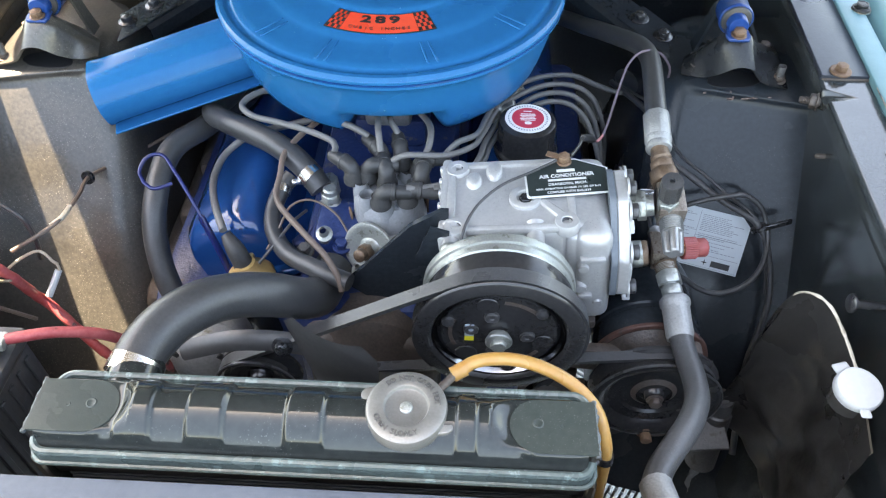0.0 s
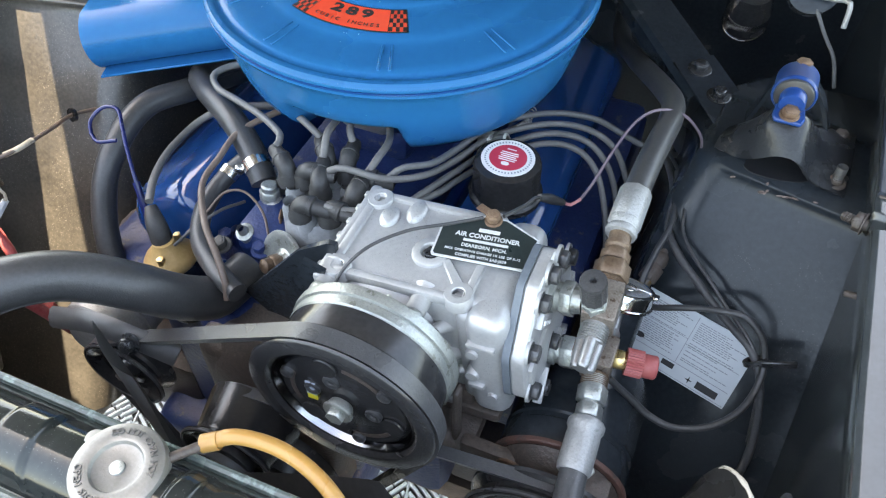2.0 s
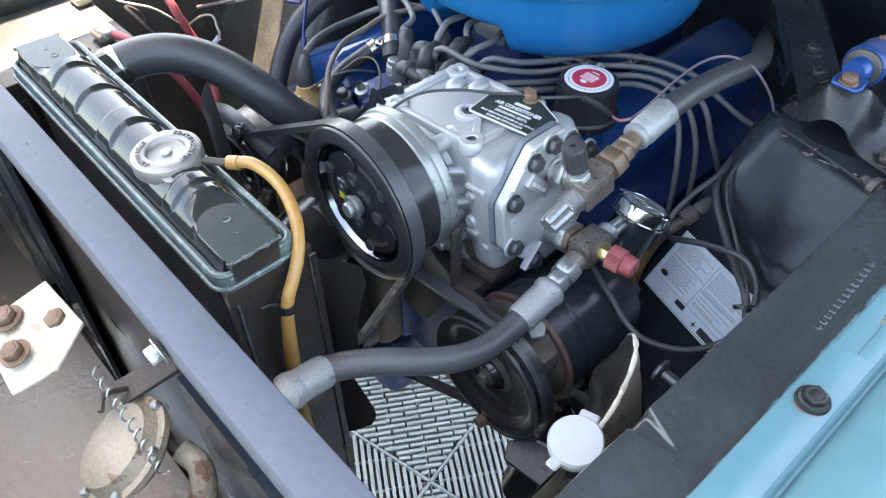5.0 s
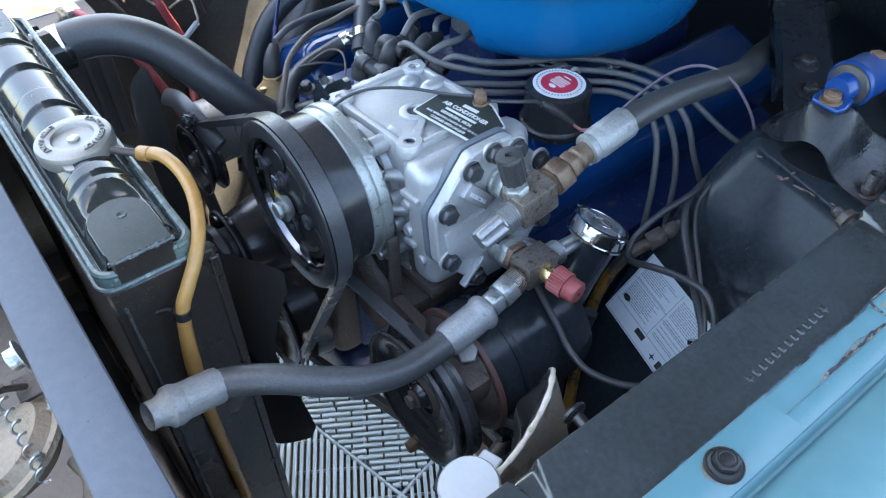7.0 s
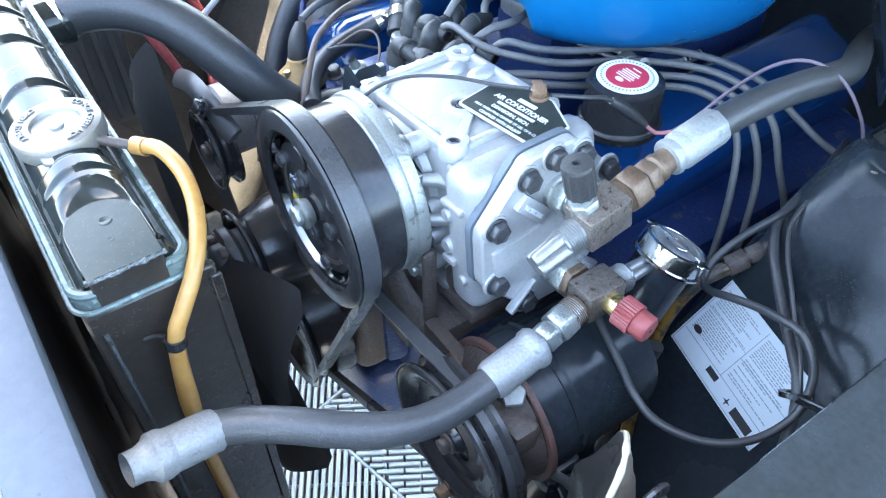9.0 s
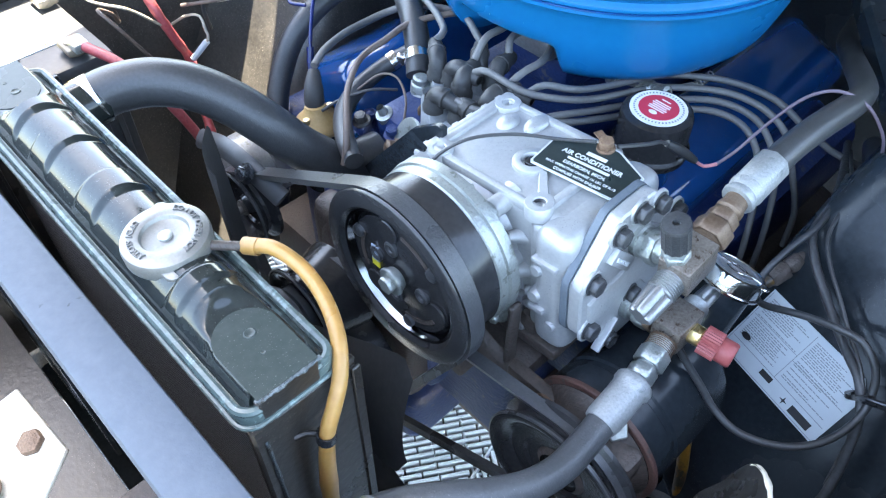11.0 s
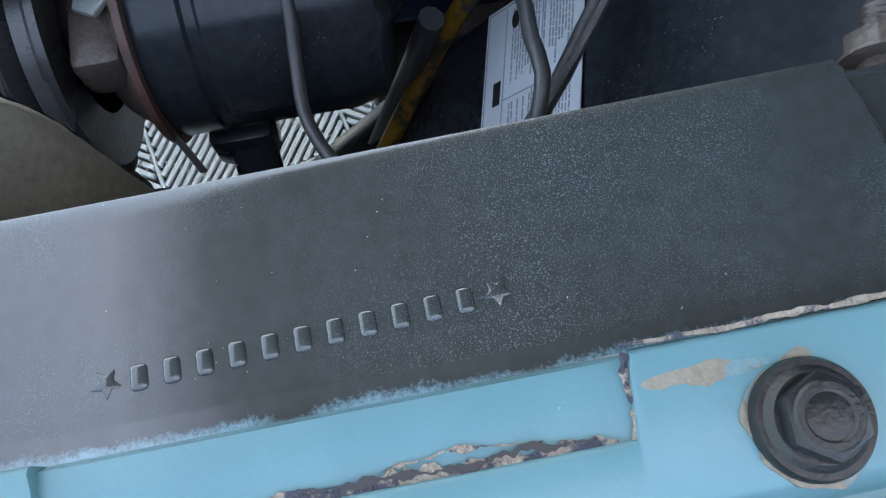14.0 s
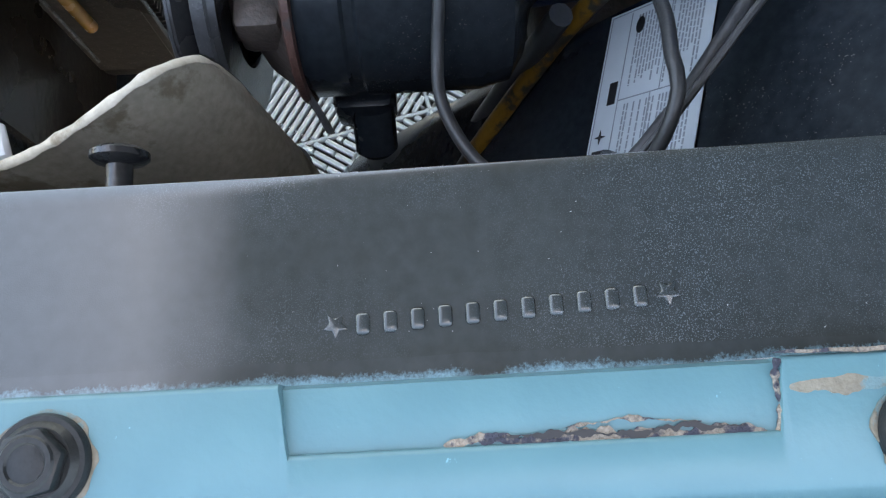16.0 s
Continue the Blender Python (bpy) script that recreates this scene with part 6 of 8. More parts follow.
dv = thing("discharge_valve", "rusty brass discharge service valve with a red cap", "service valve")
DB = Vector((0.2185, 0.588, 0.7965))
part("port_nut", join(lathe([(0.0145, -0.004), (0.0145, 0.006), (0.0125, 0.007), (0.0125, 0.020), (0.011, 0.03)], 28, along(LD, DB)), prism(ngon(0.0165), 0.012, 0.024, 0.001, along(LD, DB), 1)), M_ZINC, dv, "zinc-plated port nut")
part("port_sleeve", prism(ngon(0.0160), 0.016, 0.030, 0.0015, along(LD, DB), 1), M_RUSTNUT, dv)
part("valve_body", shift(box(-0.0135, 0.0135, -0.0160, 0.0205, -0.0130, 0.0130, 0.002, 2), axes(DB, (1, 0, 0.05), (-0.03, 1, -0.02))), M_RUST, dv)
dfr = along(DB, (0.2180, 0.6458, 0.7950))
part("valve_stem", lathe([(0.0108, 0.016)] + [q for k in range(6) for q in ((0.0108, 0.0202 + 0.0021 * k), (0.0119, 0.0211 + 0.0021 * k), (0.0108, 0.0220 + 0.0021 * k))] + [(0.0108, 0.034), (0.0092, 0.035), (0, 0.035)], 24, dfr), M_CAPALU, dv)
part("stem_cap", stem_cap(dfr @ Matrix.Rotation(0.5, 4, "Z"), 0.033, 0.061, 0.0096), M_CAPALU, dv, "fluted square silver stem cap")
rf = along((0.2285, 0.592, 0.798), (0.271, 0.5975, 0.7965))
part("brass_nut", join(prism(ngon(0.0098), 0.002, 0.014, 0.001, rf, 1), lathe([(0.008, 0), (0.008, 0.018)], 20, rf)), M_BRASS, dv, "brass hexagon nut")
part("red_cap", join(prism([((0.0128 if i % 2 else 0.0120) * math.cos(math.pi * i / 30), (0.0128 if i % 2 else 0.0120) * math.sin(math.pi * i / 30)) for i in range(60)], 0.013, 0.028, 0.0, rf), prism(ngon(0.0115, 8), 0.027, 0.041, 0.0016, rf, 1)), M_RED, dv, "red ribbed plastic port cap")
part("cap_hole", lathe([(0, 0.0415), (0.0016, 0.0415), (0.0016, 0.040)], 12, rf), M_INKSHADE, dv)
df = along((0.2205, 0.566, 0.793), (0.2255, 0.528, 0.7855))
part("union_nut", join(lathe([(0.0115, -0.004), (0.0115, 0.006)], 24, df), prism(ngon(0.0140), 0.006, 0.022, 0.0012, df, 1), prism(ngon(0.0125), 0.024, 0.036, 0.0012, df, 1), lathe([(0.0095, 0.0), (0.0095, 0.045)], 24, df)), M_ZINC, dv, "zinc-plated union nut")
part("neck_thread", thread(0.0122, -0.006, 0.007, df), M_RUSTNUT, dv, "rusty screw thread")
dh = thing("discharge_hose", "dusty black rubber refrigerant hose with crimped silver ferrules at both ends", "refrigerant hose")
d0 = along((0.2255, 0.530, 0.786), (0.2270, 0.478, 0.776))
part("ferrule", join(lathe([(0.0095, 0.0), (0.0145, 0.001), (0.0165, 0.004), (0.0165, 0.009), (0.0148, 0.012), (0.0150, 0.018)], 24, d0), lathe([(0.0150, 0.016), (0.0152, 0.044), (0.0140, 0.049), (0.0125, 0.0495)], 12, d0)), M_CRIMP, dh, "crimped silver ferrule")
part("hose", tube([(0.2270, 0.488, 0.778), (0.2290, 0.462, 0.777), (0.2310, 0.430, 0.782), (0.2265, 0.398, 0.792), (0.2130, 0.368, 0.802), (0.1960, 0.343, 0.808), (0.1780, 0.318, 0.808), (0.1690, 0.298, 0.808)], 0.0122, 20, 0.005), M_HOSE_GREY, dh)
d1 = along((0.1700, 0.303, 0.807), (0.1765, 0.252, 0.822))
part("ferrule", join(lathe([(0.0125, 0.0), (0.0142, 0.001), (0.0148, 0.003), (0.0148, 0.034)], 12, d1), lathe([(0.0148, 0.033), (0.0165, 0.038), (0.0160, 0.044), (0.013, 0.047), (0.0110, 0.052), (0.0110, 0.060)], 24, d1)), M_CRIMP, dh, "crimped silver ferrule")


# ---- belts, fan and lower drives ----
def belt(circles, width=0.0155, thick=0.008, y=0.455, n=40):
    """A belt round the hull of circles (x, z, r) in a plane of constant y."""
    pts = []
    for x, z, r in circles:
        pts += [Vector((x + r * math.cos(2 * math.pi * k / 120), z + r * math.sin(2 * math.pi * k / 120))) for k in range(120)]
    pts.sort(key=lambda p: (p.x, p.y))

    def half(seq):
        h = []
        for p in seq:
            while len(h) > 1 and (h[-1] - h[-2]).cross(p - h[-2]) <= 0:
                h.pop()
            h.append(p)
        return h[:-1]
    hull = half(pts) + half(pts[::-1])
    bm = bmesh.new()
    rings = []
    c = sum(hull, Vector((0, 0))) / len(hull)
    for i, p in enumerate(hull):
        t = (hull[(i + 1) % len(hull)] - hull[i - 1]).normalized()
        nrm = Vector((t.y, -t.x))
        o, q = p + nrm * 0.002, p - nrm * (thick - 0.002)
        w = width / 2
        rings.append([bm.verts.new(v) for v in ((o.x, y - w, o.y), (o.x, y + w, o.y), (q.x, y + w * 0.6, q.y), (q.x, y - w * 0.6, q.y))])
    for a, b in zip(rings, rings[1:] + rings[:1]):
        for k in range(4):
            bm.faces.new((a[k], a[(k + 1) % 4], b[(k + 1) % 4], b[k]))
    return bm


AP = (0.033, 0.819, 0.0872)
CRANK = (-0.111, 0.52)
b1 = thing("drive_belt", "worn black rubber drive belt round the compressor and idler pulleys", "drive belt", "drive belts")
part("belt", belt([AP, (-0.226, 0.714, 0.0435), (CRANK[0], CRANK[1], 0.075)], y=0.4502), M_BELT, b1)
BM = Matrix(((0.853, 0, -0.522, -0.2406), (0, 1, 0, 0.4502), (0.522, 0, 0.853, 0.7539), (0, 0, 0, 1))) @ Matrix.Translation((0, 0, 0.0021))
rnd = random.Random(8)
for s0, s1, rows_ in ((0.006, 0.046, (-0.0012,)), (0.078, 0.112, (-0.0034, -0.0010)), (0.116, 0.134, (-0.0034, -0.0010))):
    for v in rows_:
        u, dashes = s0, []
        while u < s1:
            w = rnd.uniform(0.0012, 0.0034)
            dashes.append(box(u, u + w, v, v + 0.0016, 0.0, 0.0003, 0, 1, BM))
            u += w + 0.0009
        part("printed_marking", join(*dashes), M_PAPER, b1, "rubbed white print on the belt")
b2 = thing("drive_belt", "black rubber drive belt of the power steering pump", "drive belt", "drive belts")
part("belt", belt(width=0.012, circles=[(0.2125, 0.697, 0.066), (CRANK[0], CRANK[1], 0.07), (-0.100, 0.668, 0.048)], y=0.470), M_BELT, b2)


def pulley_at(name, label, x, y, z, r, depth=0.026, m=None):
    t = thing(name, label, "pulley")
    f = Matrix.Translation((x, y, z)) @ RX
    part("rim", lathe([(r * 0.30, 0.014), (r * 0.50, 0.013), (r * 0.54, 0.010), (r * 0.72, 0.009), (r * 0.80, 0.003), (r * 0.92, 0.0), (r, 0.001), (r, 0.004), (r - 0.009, 0.011), (r - 0.009, 0.015), (r, depth - 0.004), (r, depth), (r * 0.6, depth)], 64, f), m or M_CLUTCH, t)
    part("hub", lathe([(0, 0.004), (0.009, 0.004), (0.0115, 0.006), (0.0130, 0.011), (r * 0.32, 0.0138)], 32, f), m or M_CLUTCH, t)
    part("worn_edge", lathe([(r * 0.985, -0.0002), (r + 0.0004, 0.0006), (r + 0.0004, 0.0022), (r - 0.001, 0.0028)], 64, f, True), M_HEADBOLT, t, "worn bare edge of the rim")
    part("hub_bolt", hex_bolt(0.0075, 0.006, f @ Matrix.Translation((0, 0, 0.0042)) @ Matrix.Rotation(math.pi, 4, "X"), 0.0095, 0.002), M_RUSTDARK, t)
    return t


pulley_at("steering_pump_pulley", "black pressed steel pulley of the power steering pump", 0.2125, 0.452, 0.697, 0.072)
pulley_at("idler_pulley", "black belt idler pulley on a bracket", -0.226, 0.439, 0.714, 0.0460, 0.024)
pulley_at("water_pump_pulley", "black water pump pulley behind the fan", -0.100, 0.416, 0.668, 0.052, 0.058)
pulley_at("crank_pulley", "black crankshaft pulley low on the engine", CRANK[0], 0.445, CRANK[1], 0.083, 0.05)

fan = thing("cooling_fan", "black five-bladed cooling fan on the water pump", "fan")
FC = Vector((-0.100, 0.402, 0.668))
part("fan_hub", lathe([(0, -0.032), (0.011, -0.032), (0.013, -0.029), (0.013, -0.020), (0.021, -0.016), (0.023, -0.012), (0.023, -0.003), (0.037, -0.002), (0.038, 0.001), (0.038, 0.006), (0.030, 0.012), (0.030, 0.05)], 36, Matrix.Translation(FC) @ RX), M_RUBBER, fan)
for k in range(4):
    a = math.pi / 2 * k + 0.4
    part("hub_bolt", hex_bolt(0.0062, 0.007, Matrix.Translation(FC) @ RX @ Matrix.Translation((0.030 * math.cos(a), 0.030 * math.sin(a), -0.002)) @ Matrix.Rotation(math.pi, 4, "X"), 0.0085, 0.0015), M_RUSTDARK, fan)


def blade(a0, tip):
    """One pitched, cambered blade, narrow at the root, with rounded tip corners."""
    bm = bmesh.new()
    nr, nw = 16, 8
    g = []
    for i in range(nr + 1):
        f = i / nr
        r = 0.034 + (tip - 0.034) * f
        half = (0.022 + 0.032 * f ** 0.8) * (1 if f < 0.88 else math.sqrt(max(0.10, 1 - ((f - 0.88) / 0.12) ** 3.0 * 0.55)))
        pitch = -radians(36 - 10 * f)
        row = []
        for j in range(nw + 1):
            w = (2 * j / nw - 1) * half
            row.append(bm.verts.new((r, w * math.cos(pitch), w * math.sin(pitch) - 0.008 * (1 - (2 * j / nw - 1) ** 2))))
        g.append(row)
    for a, b in zip(g, g[1:]):
        for j in range(nw):
            bm.faces.new((a[j], a[j + 1], b[j + 1], b[j]))
    bmesh.ops.solidify(bm, geom=list(bm.faces), thickness=0.0018)
    return shift(bm, Matrix.Translation(FC + Vector((0, -0.020, 0))) @ RX @ Matrix.Rotation(a0, 4, "Z"))


# RX turns the angle round: positive angles run from +x towards -z
for k in range(5):
    part("blade", blade(radians(49 + 72 * k), 0.234), M_BATTERY, fan)

psp = thing("steering_pump", "black steering pump with rusty front ring and chrome filler cap", "power steering pump")
PF = Matrix.Translation((0.2125, 0.512, 0.697)) @ RX
part("reservoir", lathe([(0, 0.0), (0.060, 0.0), (0.0625, 0.004), (0.0625, 0.026), (0.0605, 0.028), (0.0605, 0.033), (0.0625, 0.035), (0.0625, 0.100), (0.058, 0.118), (0.045, 0.126), (0, 0.128)], 64, PF), M_BLACK, psp)
part("front_ring", lathe([(0.060, -0.0035), (0.0650, -0.0035), (0.0660, -0.0025), (0.0660, 0.0012), (0.060, 0.002)], 64, PF, True), M_RUSTRED, psp, "rust-red ring at the front of the reservoir")
part("pump_nose", join(lathe([(0.020, -0.050), (0.026, -0.046), (0.030, -0.030), (0.046, -0.020), (0.060, -0.004)], 40, PF), box(-0.055, -0.005, -0.03, 0.03, -0.028, -0.004, 0.006, 2, PF), box(0.0, 0.05, -0.045, -0.015, -0.030, -0.004, 0.006, 2, PF)), M_RUSTDARK, psp, "brown rusty pump nose")
for x0, x1, y0, y1, z0, z1 in ((0.120, 0.215, 0.494, 0.508, 0.700, 0.730), (0.109, 0.116, 0.500, 0.514, 0.715, 0.80), (0.101, 0.119, 0.53, 0.62, 0.72, 0.76)):
    part("bracket", box(x0, x1, y0, y1, z0, z1, 0.004, 2), M_RUSTDARK, psp, "dark mounting bracket")
part("bracket_bolt", hex_bolt(0.0095, 0.012, Matrix.Translation((0.170, 0.494, 0.721)) @ fz, 0.013, 0.003), M_RUSTBOLT, psp, "rusty bracket bolt")
part("bracket_bolt", hex_bolt(0.0080, 0.010, Matrix.Translation((0.248, 0.506, 0.712)) @ fz, 0.011, 0.003), M_RUSTBOLT, psp, "rusty bracket bolt")
nk = along((0.218, 0.630, 0.725), (0.222, 0.676, 0.806))
part("filler_neck", lathe([(0.030, -0.02), (0.026, 0.01), (0.0245, 0.03), (0.0245, 0.072), (0.027, 0.074), (0.027, 0.080)], 36, nk), M_BLACK, psp)
fc = part("filler_cap", lathe([(0.0250, 0.074), (0.0302, 0.0738), (0.0304, 0.0756), (0.0284, 0.0764), (0.0286, 0.0880), (0.0282, 0.0902), (0.0268, 0.0910), (0.0252, 0.0910), (0.0246, 0.0902), (0.0105, 0.0902), (0.0098, 0.0910), (0.0088, 0.0910), (0.0082, 0.0903), (0, 0.0903)], 64, nk), M_CHROME, psp, "chrome twist filler cap")
part("cap_face", lathe([(0, 0.0908), (0.0086, 0.0908), (0.0092, 0.0904), (0.0102, 0.0904), (0.0108, 0.0908), (0.0240, 0.0908), (0.0246, 0.0898)], 56, nk), M_CAPFACE, fc, "brushed face of the cap")
for sg in (1, -1):
    part("cap_tab", box(-0.0052, 0.0052, -0.006, 0.006, 0.0885, 0.0912, 0.001, 1, nk @ Matrix.Translation((0.0273 * sg, 0, 0))), M_CHROME, fc)
part("cap_ridge", box(-0.0245, 0.0245, -0.0010, 0.0010, 0.0900, 0.0922, 0.0004, 1, nk), M_CHROME, fc)
part("cap_print", join(*[box(-0.0016, 0.0016, 0.0175, 0.0205, 0.0904, 0.0911, 0, 1, nk @ Matrix.Rotation(radians(a), 4, "Z")) for a in [20 + 14 * k for k in range(11)] + [200 + 14 * k for k in range(11)]]), M_INK, fc)
part("lift_tab", prism([(-0.011, -0.008), (0.010, -0.009), (0.013, 0.004), (0.004, 0.010), (-0.010, 0.007)], 0, 0.004, 0.001, axes((0.231, 0.502, 0.753), (0.35, -0.1, -0.1), (0, 1, 0.3)), 1), M_ZINC, psp, "small bare zinc lug on the pump nose")
part("stay", tube([(0.256, 0.506, 0.716), (0.264, 0.508, 0.698), (0.274, 0.512, 0.684), (0.284, 0.518, 0.680), (0.293, 0.523, 0.672)], 0.0055, 8, 0.003, flat=0.22), M_STEELGREY, psp, "thin bent stay below the reservoir")
part("boss", join(box(0.235, 0.268, 0.520, 0.560, 0.615, 0.650, 0.008, 2), lathe([(0.014, 0), (0.014, 0.03), (0.010, 0.034), (0, 0.034)], 24, along((0.262, 0.545, 0.640), (0.285, 0.545, 0.612)))), M_BLACK, psp)
part("adjuster_arm", tube([(0.150, 0.470, 0.625), (0.20, 0.462, 0.625), (0.235, 0.462, 0.620), (0.262, 0.470, 0.632), (0.275, 0.468, 0.655)], 0.007, 8, flat=0.4), M_RUSTDARK, psp)
part("adjuster_bolt", hex_bolt(0.007, 0.010, Matrix.Translation((0.215, 0.455, 0.626)) @ fz, 0.010, 0.002), M_RUSTBOLT, psp)

# brackets behind the clutch
bk = thing("compressor_bracket", "black steel compressor mounting bracket in front of the engine", "bracket")
part("plate", prism([(-0.140, 0.765), (-0.062, 0.862), (-0.030, 0.885), (-0.022, 0.885), (-0.022, 0.74), (-0.09, 0.72)], 0, 0.006, 0.0, Matrix.Translation((0, 0.556, 0)) @ Matrix.Rotation(radians(90), 4, "X")), M_BLACK, bk)
part("plate", prism([(-0.055, 0.842), (-0.040, 0.885), (-0.020, 0.878), (-0.025, 0.80)], 0, 0.004, 0.0, Matrix.Translation((0.0, 0.53, 0)) @ Matrix.Rotation(radians(90), 4, "X")), M_BLACK, bk)
part("lower_plate", join(box(0.02, 0.13, 0.50, 0.66, 0.690, 0.712, 0.004, 2), box(-0.02, 0.03, 0.53, 0.66, 0.56, 0.72, 0.006, 2)), M_RUSTDARK, bk)
part("strut", tube([(0.040, 0.500, 0.760), (0.072, 0.499, 0.728), (0.112, 0.500, 0.712), (0.165, 0.505, 0.698)], 0.013, 10, flat=0.35), M_RUSTDARK, bk)
part("arm", tube([(-0.30, 0.448, 0.765), (-0.24, 0.446, 0.79), (-0.19, 0.446, 0.792), (-0.15, 0.452, 0.775)], 0.011, 8, flat=0.4), M_BATTERY, bk)
part("arm_bolt", hex_bolt(0.008, 0.008, Matrix.Translation((-0.186, 0.438, 0.795)) @ Matrix.Rotation(radians(60), 4, "X"), 0.011), M_BOLT, bk)
alt = thing("alternator", "dull aluminium alternator beside the engine", "alternator")
part("case", lathe([(0, 0.0), (0.026, 0.0), (0.037, 0.008), (0.044, 0.016), (0.044, 0.042), (0.046, 0.043), (0.046, 0.048), (0.044, 0.049), (0.044, 0.068), (0.034, 0.080), (0, 0.084)], 48, Matrix.Translation((-0.303, 0.470, 0.688)) @ RX), M_ALU_DULL, alt)
for k in range(8):
    part("vent_slot", box(-0.0035, 0.0035, 0.030, 0.0405, 0.0052, 0.0090, 0.001, 1, Matrix.Translation((-0.303, 0.470, 0.688)) @ RX @ Matrix.Rotation(k * math.pi / 4, 4, "Z")), M_INKSHADE, alt)

# ---- engine ----
eng = thing("engine", "dark blue painted V8 engine block and intake with years of grime", "engine")
part("block", join(box(-0.30, 0.075, 0.56, 1.16, 0.42, 0.70, 0.02, 2), box(-0.21, -0.02, 0.53, 0.60, 0.46, 0.74, 0.02, 2)), M_ENGINE_OLD, eng)
part("intake_manifold", join(box(-0.20, -0.02, 0.60, 1.12, 0.68, 0.775, 0.02, 2), box(-0.16, -0.06, 0.78, 0.98, 0.77, 0.82, 0.015, 2), box(-0.185, -0.125, 0.60, 0.67, 0.745, 0.79, 0.012, 2)), M_ENGINE_OLD, eng)
part("oil_pan", box(-0.35, -0.04, 0.515, 1.10, 0.31, 0.43, 0.025, 3), M_ENGINE_OLD, eng)
part("engine_mount", box(0.055, 0.165, 0.62, 0.72, 0.36, 0.50, 0.012, 2), M_RUSTDARK, eng)
part("engine_mount", box(2 * CX - 0.165, 2 * CX - 0.055, 0.56, 0.68, 0.36, 0.50, 0.012, 2), M_RUSTDARK, eng)
part("timing_cover", join(lathe([(0, -0.02), (0.05, -0.02), (0.075, 0.0), (0.08, 0.04)], 40, Matrix.Translation((-0.111, 0.515, 0.665)) @ RX), box(-0.19, -0.03, 0.50, 0.56, 0.46, 0.72, 0.02, 3)), M_RUSTDARK, eng)


def valve_cover(side):
    t = thing("valve_cover", "glossy dark blue stamped steel valve cover", "valve cover", "valve covers")
    f = Matrix.Translation((CX + side * 0.182, 0.0, 0.735)) @ Matrix.Rotation(radians(22 * side), 4, "Y")
    bm = bmesh.new()
    prof = [(-0.072, -0.055), (-0.072, -0.050), (-0.060, -0.046), (-0.056, 0.012), (-0.050, 0.026), (-0.036, 0.034), (0.030, 0.034), (0.046, 0.028), (0.054, 0.014), (0.060, -0.046), (0.072, -0.050), (0.072, -0.055)]
    y0, y1 = (0.690, 1.14) if side > 0 else (0.625, 1.08)
    rings = []
    for y, k in ((y0, 0.72), (y0 + 0.004, 0.86), (y0 + 0.012, 0.95), (y0 + 0.026, 1.0), (y0 + 0.2, 1.0), (y1 - 0.026, 1.0), (y1 - 0.012, 0.95), (y1, 0.72)):
        rings.append([bm.verts.new((x * (0.9 + 0.1 * k), y, -0.05 + (z + 0.05) * k)) for x, z in prof])
    for a, b in zip(rings, rings[1:]):
        for i in range(len(prof) - 1):
            bm.faces.new((a[i], a[i + 1], b[i + 1], b[i]))
    bm.faces.new(rings[0])
    bm.faces.new(rings[-1])
    part("cover", shift(bm, f), M_ENGINE, t)
    part("cover_flange", box(-0.078, 0.078, y0 - 0.014, y1 + 0.014, -0.060, -0.050, 0.002, 1, f), M_ENGINE, t)
    for k in range(3):
        part("cover_bolt", hex_bolt(0.006, 0.006, f @ Matrix.Translation((0.068 * side, y0 + 0.05 + 0.17 * k, -0.050)), 0.009), M_ZINC, t)
    return t


valve_cover(1)
valve_cover(-1)
hdr = thing("cylinder_head", "grimy dark cylinder head and exhaust below the valve cover", "cylinder head")
part("casting", box(0.06, 0.17, 0.60, 1.14, 0.58, 0.68, 0.02, 2), M_ENGINE_OLD, hdr)
part("exhaust_manifold", box(0.13, 0.20, 0.66, 1.10, 0.52, 0.60, 0.03, 3), M_RUSTDARK, hdr)
hdl = thing("cylinder_head", "grimy dark cylinder head and exhaust beside the blue engine", "cylinder head")
part("casting", box(2 * CX - 0.17, 2 * CX - 0.06, 0.58, 1.10, 0.58, 0.68, 0.02, 2), M_ENGINE_OLD, hdl)
part("exhaust_manifold", join(box(2 * CX - 0.215, 2 * CX - 0.13, 0.62, 1.06, 0.545, 0.63, 0.03, 3), *[box(2 * CX - 0.19, 2 * CX - 0.15, y, y + 0.05, 0.56, 0.66, 0.015, 2) for y in (0.64, 0.75, 0.86, 0.97)]), M_RUSTDARK, hdl)
oc = thing("oil_cap", "black push-on oil filler cap with a red and white sticker", "oil filler cap", at=(0.067, 0.760, 0.775))
part("cap", lathe([(0.030, 0.018), (0.0395, 0.0185), (0.0405, 0.022), (0.0405, 0.026), (0.0375, 0.028), (0.0365, 0.030), (0.0365, 0.062), (0.0350, 0.067), (0.0300, 0.0700), (0, 0.0705)], 56), M_CLUTCH, oc)
part("neck", lathe([(0.028, -0.02), (0.026, 0.02)], 36), M_ENGINE, oc)
stk = part("sticker", lathe([(0, 0.0712), (0.0285, 0.0708), (0.0285, 0.0700)], 48), M_STICKW, oc, "white round sticker with a red centre")
part("red_disc", lathe([(0, 0.0717), (0.0200, 0.0714), (0.0200, 0.0706)], 40), M_STICKRED, stk)
